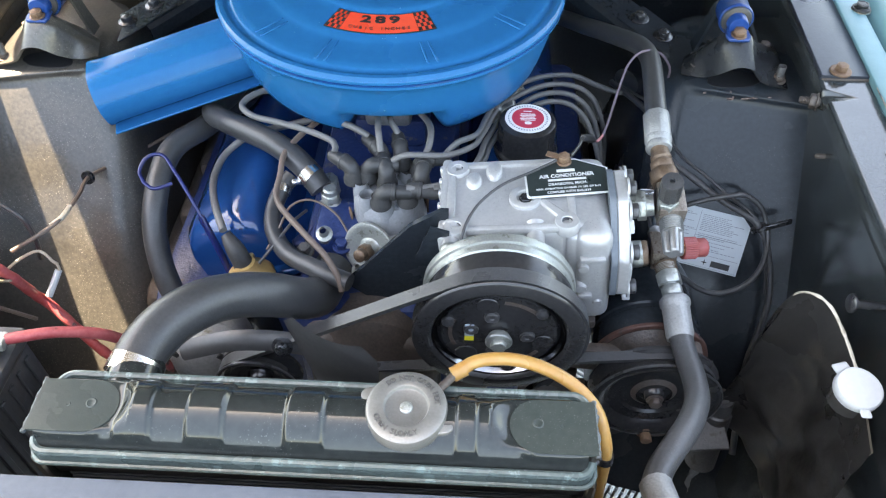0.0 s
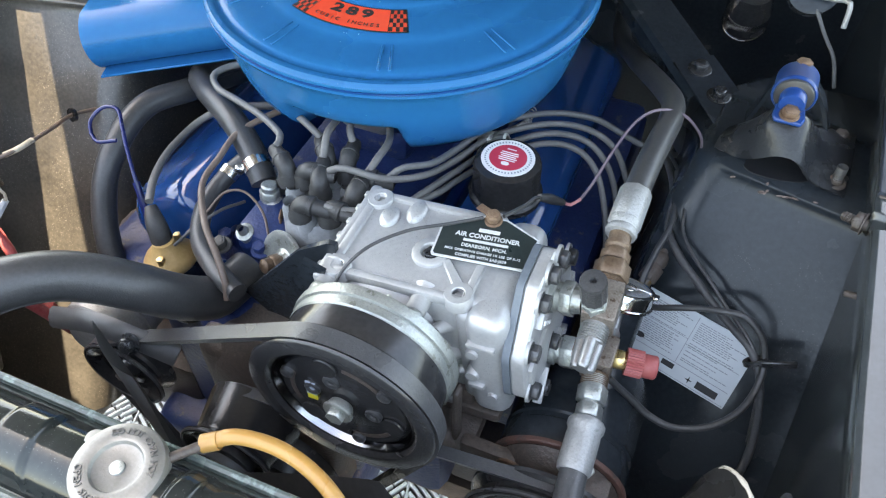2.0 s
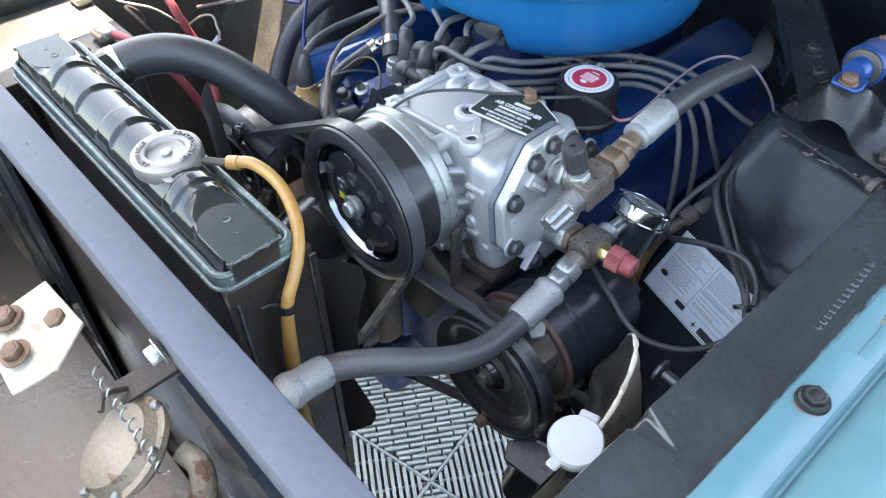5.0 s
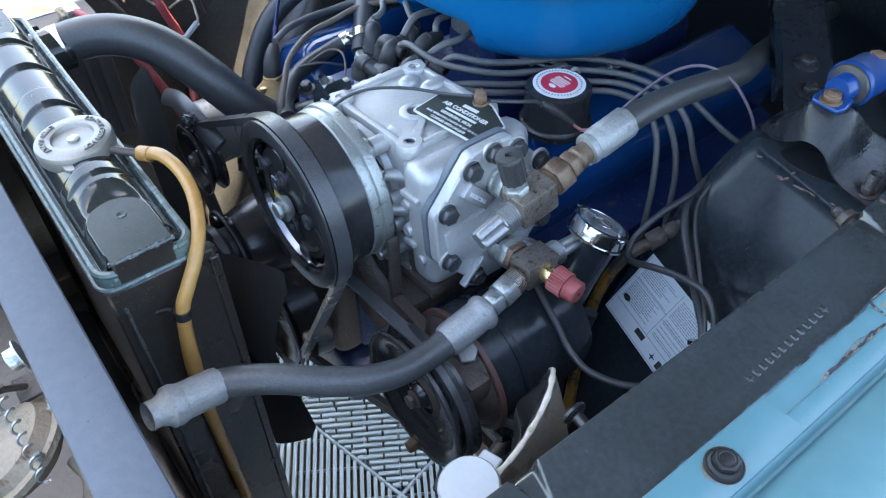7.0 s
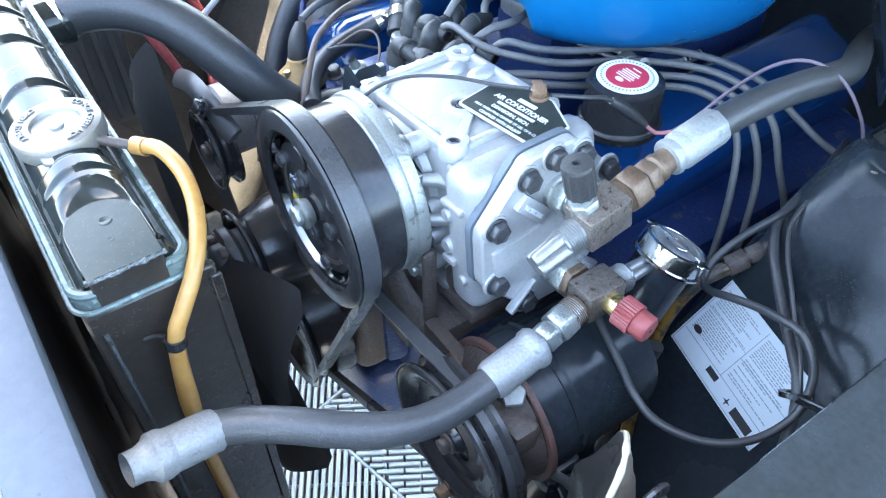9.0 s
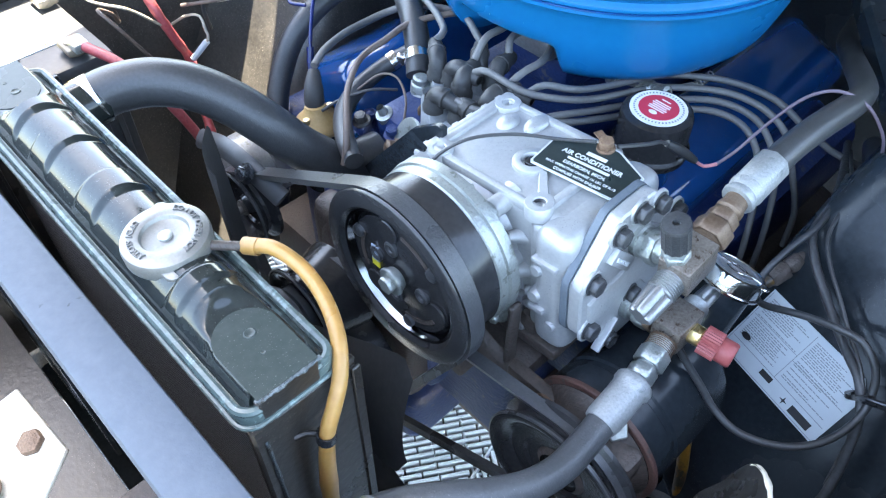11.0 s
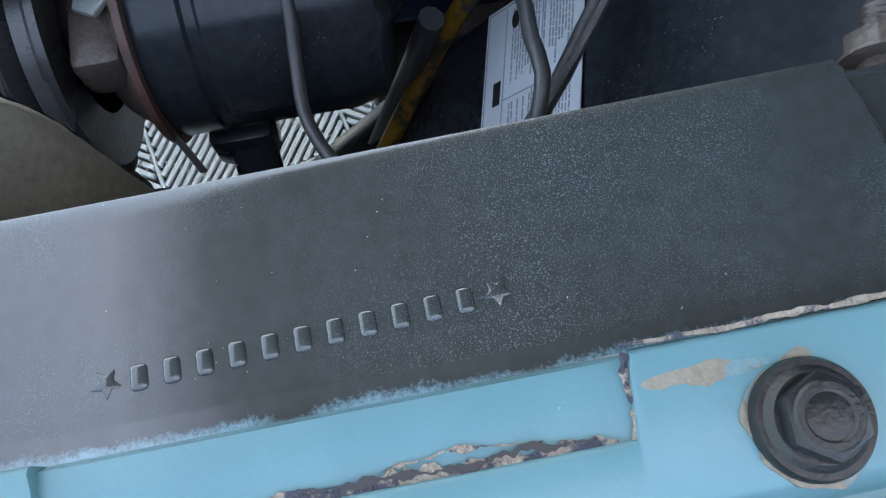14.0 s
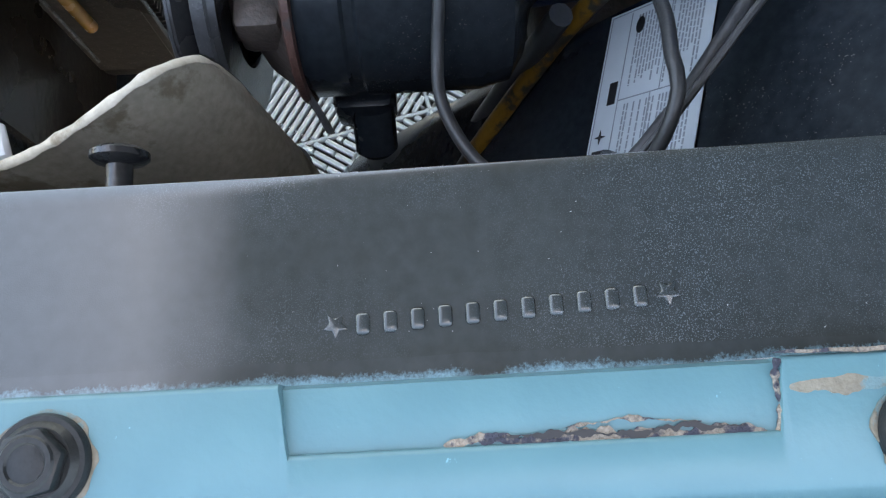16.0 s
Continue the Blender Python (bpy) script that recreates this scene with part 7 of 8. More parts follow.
part("print_bars", join(*[box(-w, w, y - 0.0006, y + 0.0006, 0.0716, 0.0720) for y, w in ((0.0125, 0.005), (0.0070, 0.009), (0.0040, 0.010), (0.0010, 0.008), (-0.0020, 0.010), (-0.0050, 0.009))], lathe([(0.0, 0.0720), (0.0028, 0.0720), (0.0028, 0.0715)], 16, Matrix.Translation((0, -0.0105, 0)) @ Matrix.Diagonal((1.6, 1, 1, 1)))), M_STICKW, stk)
part("print_ring", join(*[box(-0.0007, 0.0007, 0.0232, 0.0250, 0.0709, 0.0714, 0, 1, Matrix.Rotation(radians(a), 4, "Z")) for a in range(0, 360, 8)]), M_INK, stk)

carb = thing("carburettor", "dirty metal carburettor and throttle linkage under the air cleaner", "carburettor")
part("body", join(box(-0.16, -0.06, 0.80, 0.95, 0.815, 0.85, 0.01, 2), box(-0.14, -0.08, 0.77, 0.81, 0.815, 0.845, 0.008, 2)), M_ALU_DULL, carb)
part("linkage", join(tube([(-0.05, 0.80, 0.835), (0.00, 0.795, 0.835), (0.04, 0.815, 0.828), (0.06, 0.85, 0.825)], 0.003, 8), tube([(-0.03, 0.79, 0.822), (0.02, 0.81, 0.82), (0.065, 0.85, 0.825)], 0.0025, 8), box(0.02, 0.035, 0.79, 0.81, 0.81, 0.835, 0.003, 1), box(-0.02, -0.008, 0.79, 0.80, 0.815, 0.838, 0.003, 1), lathe([(0.008, -0.006), (0.008, 0.012), (0.004, 0.013)], 16, Matrix.Translation((0.042, 0.80, 0.828)) @ Matrix.Rotation(radians(60), 4, "Y"))), M_ZINC, carb)
part("spring", tube([(0.060 + 0.004 * math.cos(k * 0.9), 0.842 + 0.0008 * k, 0.826 + 0.004 * math.sin(k * 0.9)) for k in range(40)], 0.0008, 5, 0.002), M_ALU_DULL, carb)

# ---- distributor and ignition ----
ds = thing("distributor", "grey distributor cap with angled plug boots in front of the intake", "distributor", at=(-0.098, 0.650, 0.772))
dcap = part("cap", lathe([(0.044, 0.0), (0.0455, 0.004), (0.0455, 0.012), (0.043, 0.014), (0.0405, 0.040), (0.036, 0.046), (0, 0.048)], 40), M_DIST, ds)
for a in range(0, 360, 45):
    part("tower", lathe([(0.0115, 0.004), (0.0105, 0.050), (0.0085, 0.056), (0.0085, 0.060)], 16, Matrix.Rotation(radians(a), 4, "Z") @ Matrix.Translation((0.031, 0, 0))), M_DIST, dcap)
part("tower", lathe([(0.010, 0.04), (0.009, 0.062)], 16), M_DIST, dcap)
part("base", lathe([(0.020, -0.09), (0.022, -0.03), (0.040, -0.012), (0.044, 0.0)], 36), M_ALU_DULL, ds)
for a in (200, 20):
    part("spring_clip", box(0.0455, 0.048, -0.007, 0.007, -0.015, 0.028, 0.001, 1, Matrix.Rotation(radians(a), 4, "Z")), M_RUSTBOLT, ds)
VM = Matrix.Translation((-0.014, -0.052, 0.004)) @ Matrix.Rotation(radians(64), 4, "X") @ Matrix.Rotation(radians(-22), 4, "Y")
vac = part("vacuum_advance", lathe([(0, -0.006), (0.010, -0.006), (0.022, 0.0), (0.0325, 0.008), (0.0335, 0.010), (0.0325, 0.0125), (0.0290, 0.0130), (0.0240, 0.0105), (0.0140, 0.0090), (0.0110, 0.0110), (0.0090, 0.0160), (0, 0.0160)], 44, VM), M_ZINC, ds, "zinc-plated dished vacuum advance can")
part("vacuum_nut", join(prism(ngon(0.0102), 0.014, 0.026, 0.001, VM, 1), lathe([(0.0075, 0.025), (0.0075, 0.034), (0.005, 0.036), (0, 0.036)], 20, VM)), M_RUSTNUT, vac, "brown hexagon nut")


def boot(p, d, ln=0.034, r=0.0085):
    """A right-angled rubber boot: a stout upright socket, an elbow and a sleeve with a collar."""
    p, d = Vector(p), Vector(d).normalized()
    top = p + Vector((0, 0, 0.020))
    end = top + d * ln + Vector((0, 0, -0.002))
    elbow = tube([p, p + Vector((0, 0, 0.010)), p + Vector((0, 0, 0.0165)) + d * 0.003, top + d * 0.009, top + d * 0.016], r * 1.12, 14, 0.003)
    socket = lathe([(r * 1.45, -0.001), (r * 1.45, 0.004), (r * 1.25, 0.006), (r * 1.25, 0.013), (r * 1.1, 0.015)], 18, Matrix.Translation(p))
    sleeve = lathe([(r * 1.0, 0.0), (r * 1.22, 0.001), (r * 1.22, 0.005), (r * 0.98, 0.006), (r * 0.92, ln * 0.62), (r * 0.80, ln * 0.72), (r * 0.55, ln * 0.73)], 18, along(top + d * 0.012, end))
    return join(elbow, socket, sleeve)


ig = thing("plug_wires", "set of grey spark plug wires with black rubber boots", "plug wires")
DT = Vector((-0.098, 0.650, 0.828))
right_runs = [
    ((0.026, -0.028), (0.95, -0.1), [(-0.020, 0.628, 0.852), (0.000, 0.652, 0.850), (0.014, 0.690, 0.836), (0.022, 0.740, 0.818), (0.045, 0.795, 0.810), (0.085, 0.832, 0.814), (0.122, 0.842, 0.810), (0.150, 0.836, 0.790), (0.170, 0.820, 0.750), (0.184, 0.802, 0.70), (0.190, 0.79, 0.65)]),
    ((-0.004, -0.034), (0.95, 0.05), [(-0.050, 0.620, 0.853), (-0.010, 0.640, 0.851), (0.008, 0.682, 0.846), (0.016, 0.735, 0.828), (0.040, 0.800, 0.818), (0.085, 0.842, 0.821), (0.126, 0.855, 0.815), (0.155, 0.854, 0.793), (0.174, 0.852, 0.752), (0.188, 0.838, 0.70), (0.194, 0.83, 0.65)]),
    ((-0.024, 0.010), (0.85, 0.1), [(-0.075, 0.664, 0.862), (-0.030, 0.668, 0.860), (0.000, 0.692, 0.855), (0.012, 0.735, 0.840), (0.036, 0.805, 0.830), (0.085, 0.850, 0.829), (0.128, 0.866, 0.822), (0.160, 0.872, 0.800), (0.180, 0.874, 0.760), (0.195, 0.892, 0.70), (0.2, 0.89, 0.65)]),
    ((0.036, 0.022), (0.95, 0.15), [(-0.018, 0.684, 0.866), (0.004, 0.705, 0.862), (0.014, 0.748, 0.850), (0.034, 0.815, 0.840), (0.082, 0.860, 0.836), (0.130, 0.880, 0.828), (0.166, 0.892, 0.806), (0.200, 0.905, 0.785), (0.235, 0.925, 0.770)]),
]
for (dx, dy), dr, run in right_runs:
    b0 = DT + Vector((dx, dy, 0.0))
    e = b0 + Vector((0, 0, 0.025)) + Vector((*dr, 0)).normalized() * 0.030
    part("boot", boot(b0, (*dr, 0)), M_BOOT, ig)
    part("wire", tube([tuple(e)] + run, 0.0036, 10, 0.006), M_WIRE if dx < 0.03 else M_WIREDARK, ig)
left_runs = [
    ((-0.040, 0.006), (-0.45, 0.35), [(-0.165, 0.690, 0.856), (-0.200, 0.710, 0.856), (-0.240, 0.722, 0.858), (-0.270, 0.732, 0.858), (-0.288, 0.754, 0.858), (-0.268, 0.785, 0.856), (-0.22, 0.81, 0.84)]),
    ((-0.008, 0.034), (-0.6, 0.7), [(-0.145, 0.712, 0.862), (-0.18, 0.735, 0.858), (-0.22, 0.79, 0.84)]),
    ((0.014, 0.034), (-0.2, 0.9), [(-0.098, 0.722, 0.862), (-0.11, 0.76, 0.855), (-0.14, 0.80, 0.845)]),
    ((0.0, 0.0), (-0.3, 0.9), [(-0.112, 0.700, 0.868), (-0.12, 0.74, 0.862), (-0.16, 0.79, 0.85)]),
    ((0.040, -0.004), (0.1, 0.95), [(-0.050, 0.690, 0.862), (-0.055, 0.73, 0.858), (-0.09, 0.79, 0.85)]),
]
for (dx, dy), dr, run in left_runs:
    b0 = DT + Vector((dx, dy, 0.0))
    e = b0 + Vector((0, 0, 0.025)) + Vector((*dr, 0)).normalized() * 0.030
    part("boot", boot(b0, (*dr, 0)), M_BOOT, ig)
    part("wire", tube([tuple(e)] + run, 0.0040, 10, 0.006), M_WIRE, ig)


coil = thing("ignition_coil", "ignition coil with a yellow top and black rubber boot", "ignition coil")
cf = along((-0.252, 0.576, 0.652), (-0.264, 0.578, 0.767))
part("can", lathe([(0, 0), (0.027, 0), (0.0275, 0.004), (0.0275, 0.080), (0.0255, 0.082)], 36, cf), M_BLACK, coil)
part("top", lathe([(0.0275, 0.078), (0.0300, 0.081), (0.0300, 0.086), (0.026, 0.092), (0.015, 0.102), (0.012, 0.110), (0, 0.11)], 36, cf), M_YELLOW, coil, "yellow moulded coil top")
for a in (0.5, 3.3):
    part("terminal", hex_bolt(0.0045, 0.010, cf @ Matrix.Translation((0.020 * math.cos(a), 0.020 * math.sin(a), 0.092))), M_BRASS, coil)
part("boot", tube([(-0.265, 0.579, 0.752), (-0.269, 0.582, 0.766), (-0.276, 0.588, 0.779), (-0.285, 0.597, 0.789)], 0.0108, 14, 0.004, radii=[1.15, 1.1, 1.05, 0.85, 0.6]), M_BOOT, coil)
part("coil_wire", tube([(-0.288, 0.600, 0.792), (-0.302, 0.628, 0.795), (-0.318, 0.668, 0.790), (-0.326, 0.708, 0.785), (-0.318, 0.742, 0.790), (-0.288, 0.760, 0.805), (-0.25, 0.765, 0.815), (-0.20, 0.78, 0.82)], 0.0046, 10), M_WIRE, coil)
part("coil_lead", tube([(-0.245, 0.575, 0.765), (-0.225, 0.590, 0.785), (-0.21, 0.62, 0.79), (-0.20, 0.65, 0.78)], 0.0018, 8), M_CONDUIT, coil)
ths = thing("thermostat_housing", "grimy blue thermostat housing with bolts and a dull neck", "thermostat housing")
part("housing", join(lathe([(0.040, -0.03), (0.040, 0.0), (0.030, 0.012), (0.028, 0.02)], 32, Matrix.Translation((-0.165, 0.618, 0.752))), box(-0.215, -0.12, 0.595, 0.64, 0.735, 0.752, 0.006, 2)), M_ENGINE_OLD, ths)
for x, y in ((-0.205, 0.612), (-0.135, 0.60), (-0.168, 0.648)):
    part("bolt", hex_bolt(0.008, 0.008, Matrix.Translation((x, y, 0.757)), 0.011), M_ENGINE_OLD, ths)
part("sender", join(lathe([(0.010, 0), (0.010, 0.018), (0.006, 0.02), (0.004, 0.03)], 16, Matrix.Translation((-0.17, 0.612, 0.772)) @ Matrix.Rotation(radians(25), 4, "X"))), M_ZINC, ths)
part("heater_elbow", prism(ngon(0.0135), 0, 0.034, 0.002, along((-0.176, 0.690, 0.765), (-0.178, 0.688, 0.80)), 1), M_ZINC, ths, "zinc hexagon fitting")

fx = along((-0.1712, 0.657, 0.772), (-0.1692, 0.660, 0.812))
part("hex_fitting", join(prism(ngon(0.0118), 0.0, 0.030, 0.0012, fx, 1), lathe([(0.0090, 0.029), (0.0090, 0.036), (0.0070, 0.038), (0, 0.038)], 20, fx)), M_ZINC, ths, "tall zinc hexagon fitting")
for x, y, r in ((-0.150, 0.600, 0.0075), (-0.192, 0.590, 0.0070), (-0.116, 0.592, 0.0065)):
    part("intake_bolt", hex_bolt(r, 0.009, Matrix.Translation((x, y, 0.772)) @ Matrix.Rotation(radians(12), 4, "X"), r * 1.5, 0.0025), M_STEELGREY if x < -0.16 else M_ENGINE_OLD, ths)
part("sender_wire", tube([(-0.140, 0.605, 0.786), (-0.160, 0.628, 0.800), (-0.190, 0.642, 0.806), (-0.214, 0.636, 0.800), (-0.226, 0.612, 0.785), (-0.238, 0.590, 0.772)], 0.0014, 8), M_BROWNTUBE, ths, "thin brown sender wire")

# heater and bypass hoses
hh = thing("heater_hose", "dull black heater hose clamped to the intake fitting", "heater hose")
part("hose", tube([(-0.182, 0.668, 0.800), (-0.205, 0.688, 0.818), (-0.24, 0.712, 0.830), (-0.280, 0.738, 0.828), (-0.318, 0.765, 0.822), (-0.345, 0.80, 0.815), (-0.33, 0.90, 0.80), (-0.32, 1.30, 0.78)], 0.0148, 18), M_RUBBER, hh)
part("clamp", lathe([(0.0152, -0.006), (0.0162, -0.006), (0.0162, 0.006), (0.0152, 0.006)], 30, along((-0.196, 0.680, 0.811), (-0.22, 0.698, 0.823)), True), M_STEEL, hh, "bright steel worm-drive clamp")
part("clamp_screw", shift(join(box(-0.006, 0.006, -0.004, 0.004, 0, 0.006, 0.001, 1), hex_bolt(0.0045, 0.006, Matrix.Translation((0.006, 0, 0.003)) @ Matrix.Rotation(radians(90), 4, "Y"))), Matrix.Translation((-0.205, 0.672, 0.806)) @ Matrix.Rotation(radians(200), 4, "Z")), M_STEEL, hh)
part("outlet_elbow", tube([(-0.176, 0.664, 0.792), (-0.166, 0.656, 0.780), (-0.160, 0.650, 0.762), (-0.159, 0.648, 0.735)], 0.0120, 12, 0.004, radii=[0.9, 1.15, 1.1, 1.3]), M_ALU_DULL, hh, "dull metal outlet elbow")
part("temperature_sender", join(prism(ngon(0.0085), 0, 0.010, 0.001, along((-0.135, 0.585, 0.735), (-0.128, 0.575, 0.775)), 1), lathe([(0.006, 0.0), (0.006, 0.022), (0.003, 0.024), (0.003, 0.030)], 16, along((-0.135, 0.585, 0.735), (-0.128, 0.575, 0.775)))), M_ZINC, hh, "small plated sender")
bh = thing("bypass_hose", "short black bypass hose with clamps at the intake", "bypass hose")
part("hose", tube([(-0.222, 0.690, 0.800), (-0.234, 0.672, 0.790), (-0.240, 0.645, 0.780), (-0.232, 0.612, 0.778), (-0.208, 0.577, 0.780), (-0.165, 0.546, 0.790), (-0.13, 0.53, 0.79)], 0.0105, 14), M_RUBBER, bh)
part("clamp", lathe([(0.0108, -0.005), (0.0118, -0.005), (0.0118, 0.005), (0.0108, 0.005)], 24, along((-0.233, 0.674, 0.791), (-0.2395, 0.648, 0.781)), True), M_STEEL, bh)
h3 = thing("heater_hose", "long black heater hose along the shock tower to the firewall", "heater hose")
part("hose", tube([(-0.330, 0.540, 0.58), (-0.365, 0.580, 0.670), (-0.386, 0.612, 0.722), (-0.392, 0.655, 0.772), (-0.384, 0.725, 0.803), (-0.350, 0.80, 0.795), (-0.32, 0.95, 0.77), (-0.36, 1.30, 0.76)], 0.0148, 18), M_RUBBER, h3)
part("end_clamp", lathe([(0.0150, -0.006), (0.0162, -0.006), (0.0162, 0.006), (0.0150, 0.006)], 28, along((-0.336, 0.547, 0.595), (-0.352, 0.565, 0.637)), True), M_STEEL, h3, "steel band clamp")
bt = thing("vacuum_tube", "thin brown rubber vacuum tube curling over the intake", "vacuum tube")
part("tube", tube([(-0.138, 0.522, 0.785), (-0.142, 0.530, 0.800), (-0.158, 0.546, 0.818), (-0.186, 0.571, 0.828), (-0.222, 0.618, 0.826), (-0.226, 0.658, 0.830), (-0.224, 0.698, 0.836), (-0.19, 0.75, 0.842), (-0.14, 0.79, 0.845)], 0.0036, 10), M_BROWNTUBE, bt)
dk = thing("dipstick", "blue oil dipstick with a looped handle", "dipstick")
part("stick", tube([(-0.385, 0.640, 0.826), (-0.392, 0.652, 0.834), (-0.385, 0.668, 0.842), (-0.368, 0.672, 0.842), (-0.352, 0.656, 0.833), (-0.338, 0.640, 0.822), (-0.318, 0.618, 0.795), (-0.300, 0.60, 0.755), (-0.285, 0.585, 0.70), (-0.27, 0.57, 0.60)], 0.0023, 10, 0.004), M_DIPSTICK, dk)
part("tube", tube([(-0.318, 0.618, 0.795), (-0.300, 0.60, 0.755), (-0.285, 0.585, 0.70), (-0.27, 0.57, 0.60)], 0.0042, 12), M_DIPSTICK, dk)
part("loop_end", tube([(-0.385, 0.640, 0.826), (-0.372, 0.634, 0.823), (-0.352, 0.642, 0.825)], 0.0023, 10, 0.004), M_DIPSTICK, dk)


# ---- right side: decal, harness, washer bag ----
lab = thing("instruction_label", "white printed paper label stuck on the shock tower", "label")
lo, lx, ly = Vector((0.231, 0.695, 0.678)), Vector((0.1145, -0.031, -0.005)), Vector((0.012, 0.043, 0.063))
LM = axes(lo, lx, ly)
LW, LH = lx.length + 0.004, 0.0775
part("paper", prism([(0, 0), (LW, 0), (LW, LH * 0.86), (LW - 0.012, LH), (0, LH)], 0.0, 0.0006, 0.0, LM), M_PAPER, lab)
rows = []
rnd = random.Random(5)
for col, (u0, u1) in enumerate(((0.006, 0.056), (0.062, LW - 0.006))):
    v = LH - 0.008
    while v > 0.022:
        ln = (u1 - u0) * rnd.uniform(0.55, 1.0)
        u = u0
        while u < u0 + ln:
            w = rnd.uniform(0.002, 0.006)
            rows.append(box(u, min(u + w, u0 + ln), v, v + 0.0009, 0.0006, 0.0009))
            u += w + 0.0009
        v -= 0.0023 if rnd.random() > 0.16 else 0.0046
part("small_print", join(*rows), M_INK, lab, "bars of small grey print") .matrix_basis = LM
part("print_frame", shift(join(box(0.0583, 0.0589, 0.018, LH - 0.003, 0.0006, 0.0009), box(0.003, LW - 0.003, 0.0175, 0.0181, 0.0006, 0.0009), box(0.0589, LW - 0.003, 0.0415, 0.0420, 0.0006, 0.0009), box(0.003, 0.0583, 0.0475, 0.0480, 0.0006, 0.0009),
                          box(0.0015, LW - 0.0015, 0.0015, 0.0020, 0.0006, 0.0009), box(0.0015, 0.0020, 0.0015, LH - 0.002, 0.0006, 0.0009)), LM), M_INK, lab)
part("brand_mark", box(0.088, 0.112, 0.0045, 0.0125, 0.0006, 0.0010, 0, 1, LM), M_INKSHADE, lab)
part("brand_mark", box(0.046, 0.060, 0.0095, 0.0155, 0.0006, 0.0010, 0, 1, LM), M_INKSHADE, lab)
part("star_mark", prism([(0.0795 + (0.0045 if i % 2 == 0 else 0.0012) * math.cos(i * math.pi / 4), 0.0085 + (0.0045 if i % 2 == 0 else 0.0012) * math.sin(i * math.pi / 4)) for i in range(8)], 0.0006, 0.0010, 0, LM), M_INKSHADE, lab)
part("seal_mark", lathe([(0, 0.001), (0.0052, 0.001), (0.0052, 0.0004)], 24, LM @ Matrix.Translation((0.013, 0.0255, 0)) @ Matrix.Diagonal((1, 0.6, 1, 1))), M_INKSHADE, lab)

hs = thing("wiring_loom", "black taped wiring loom clipped down the inner apron", "wiring loom")
part("loom", tube([(0.20, 0.95, 0.77), (0.228, 0.862, 0.795), (0.240, 0.812, 0.802), (0.243, 0.780, 0.790), (0.262, 0.752, 0.784), (0.283, 0.733, 0.778), (0.304, 0.717, 0.770), (0.326, 0.700, 0.764), (0.352, 0.676, 0.762), (0.370, 0.655, 0.735), (0.382, 0.62, 0.67), (0.37, 0.58, 0.58), (0.36, 0.5, 0.5)], 0.0042, 10, wobble=0.06), M_CONDUIT, hs)
part("loom", tube([(0.21, 0.93, 0.778), (0.240, 0.845, 0.808), (0.252, 0.800, 0.812), (0.258, 0.772, 0.800), (0.276, 0.748, 0.792), (0.298, 0.727, 0.786), (0.320, 0.708, 0.776), (0.348, 0.682, 0.768), (0.366, 0.66, 0.745), (0.378, 0.63, 0.68)], 0.0020, 8), M_RUBBER, hs)
part("clip", join(lathe([(0.006, -0.002), (0.011, -0.002), (0.011, 0.002), (0.006, 0.002)], 20, along((0.356, 0.668, 0.760), (0.375, 0.652, 0.735)), True), box(-0.004, 0.03, -0.004, 0.004, -0.002, 0.002, 0.001, 1, axes((0.363, 0.664, 0.765), (0.05, 0.01, 0.012), (0, 0, 1)))), M_BOLT, hs)
lp = thing("looped_wire", "black wire looping past the steering pump to the apron", "wire")
part("wire", tube([(0.216, 0.588, 0.795), (0.226, 0.589, 0.776), (0.240, 0.590, 0.761), (0.257, 0.590, 0.747), (0.277, 0.588, 0.733), (0.303, 0.589, 0.726), (0.335, 0.604, 0.727), (0.357, 0.628, 0.735), (0.366, 0.656, 0.750), (0.362, 0.674, 0.768), (0.352, 0.683, 0.784), (0.334, 0.689, 0.794), (0.318, 0.688, 0.794), (0.296, 0.691, 0.785), (0.275, 0.691, 0.776), (0.252, 0.692, 0.764), (0.240, 0.700, 0.760), (0.234, 0.715, 0.770), (0.238, 0.742, 0.788), (0.245, 0.785, 0.802), (0.235, 0.85, 0.81)], 0.0034, 10), M_RUBBER, lp)
pt = thing("pressure_line", "amber-painted steel line with a dark union nut beside the steering pump", "pipe")
part("line", tube([(0.290, 0.585, 0.50), (0.277, 0.604, 0.562), (0.258, 0.628, 0.601), (0.242, 0.650, 0.635), (0.229, 0.671, 0.670), (0.224, 0.692, 0.706), (0.228, 0.714, 0.736), (0.240, 0.737, 0.755)], 0.0062, 12), M_YELROD, pt)
part("union", shift(join(prism(ngon(0.0105), 0, 0.018, 0.001, None, 1), prism(ngon(0.0088), 0.020, 0.034, 0.001, None, 1), lathe([(0.0062, -0.02), (0.0062, 0.06)], 16)), along((0.237, 0.735, 0.752), (0.252, 0.775, 0.772))), M_RUSTDARK, pt, "dark union nuts")
part("hose", tube([(0.252, 0.775, 0.772), (0.262, 0.81, 0.792), (0.26, 0.86, 0.80), (0.22, 0.98, 0.76)], 0.0118, 14), M_RUBBER, pt)
part("second_line", tube([(0.24, 0.66, 0.70), (0.235, 0.64, 0.62), (0.245, 0.60, 0.52), (0.22, 0.55, 0.42)], 0.0075, 10), M_RUBBER, pt)

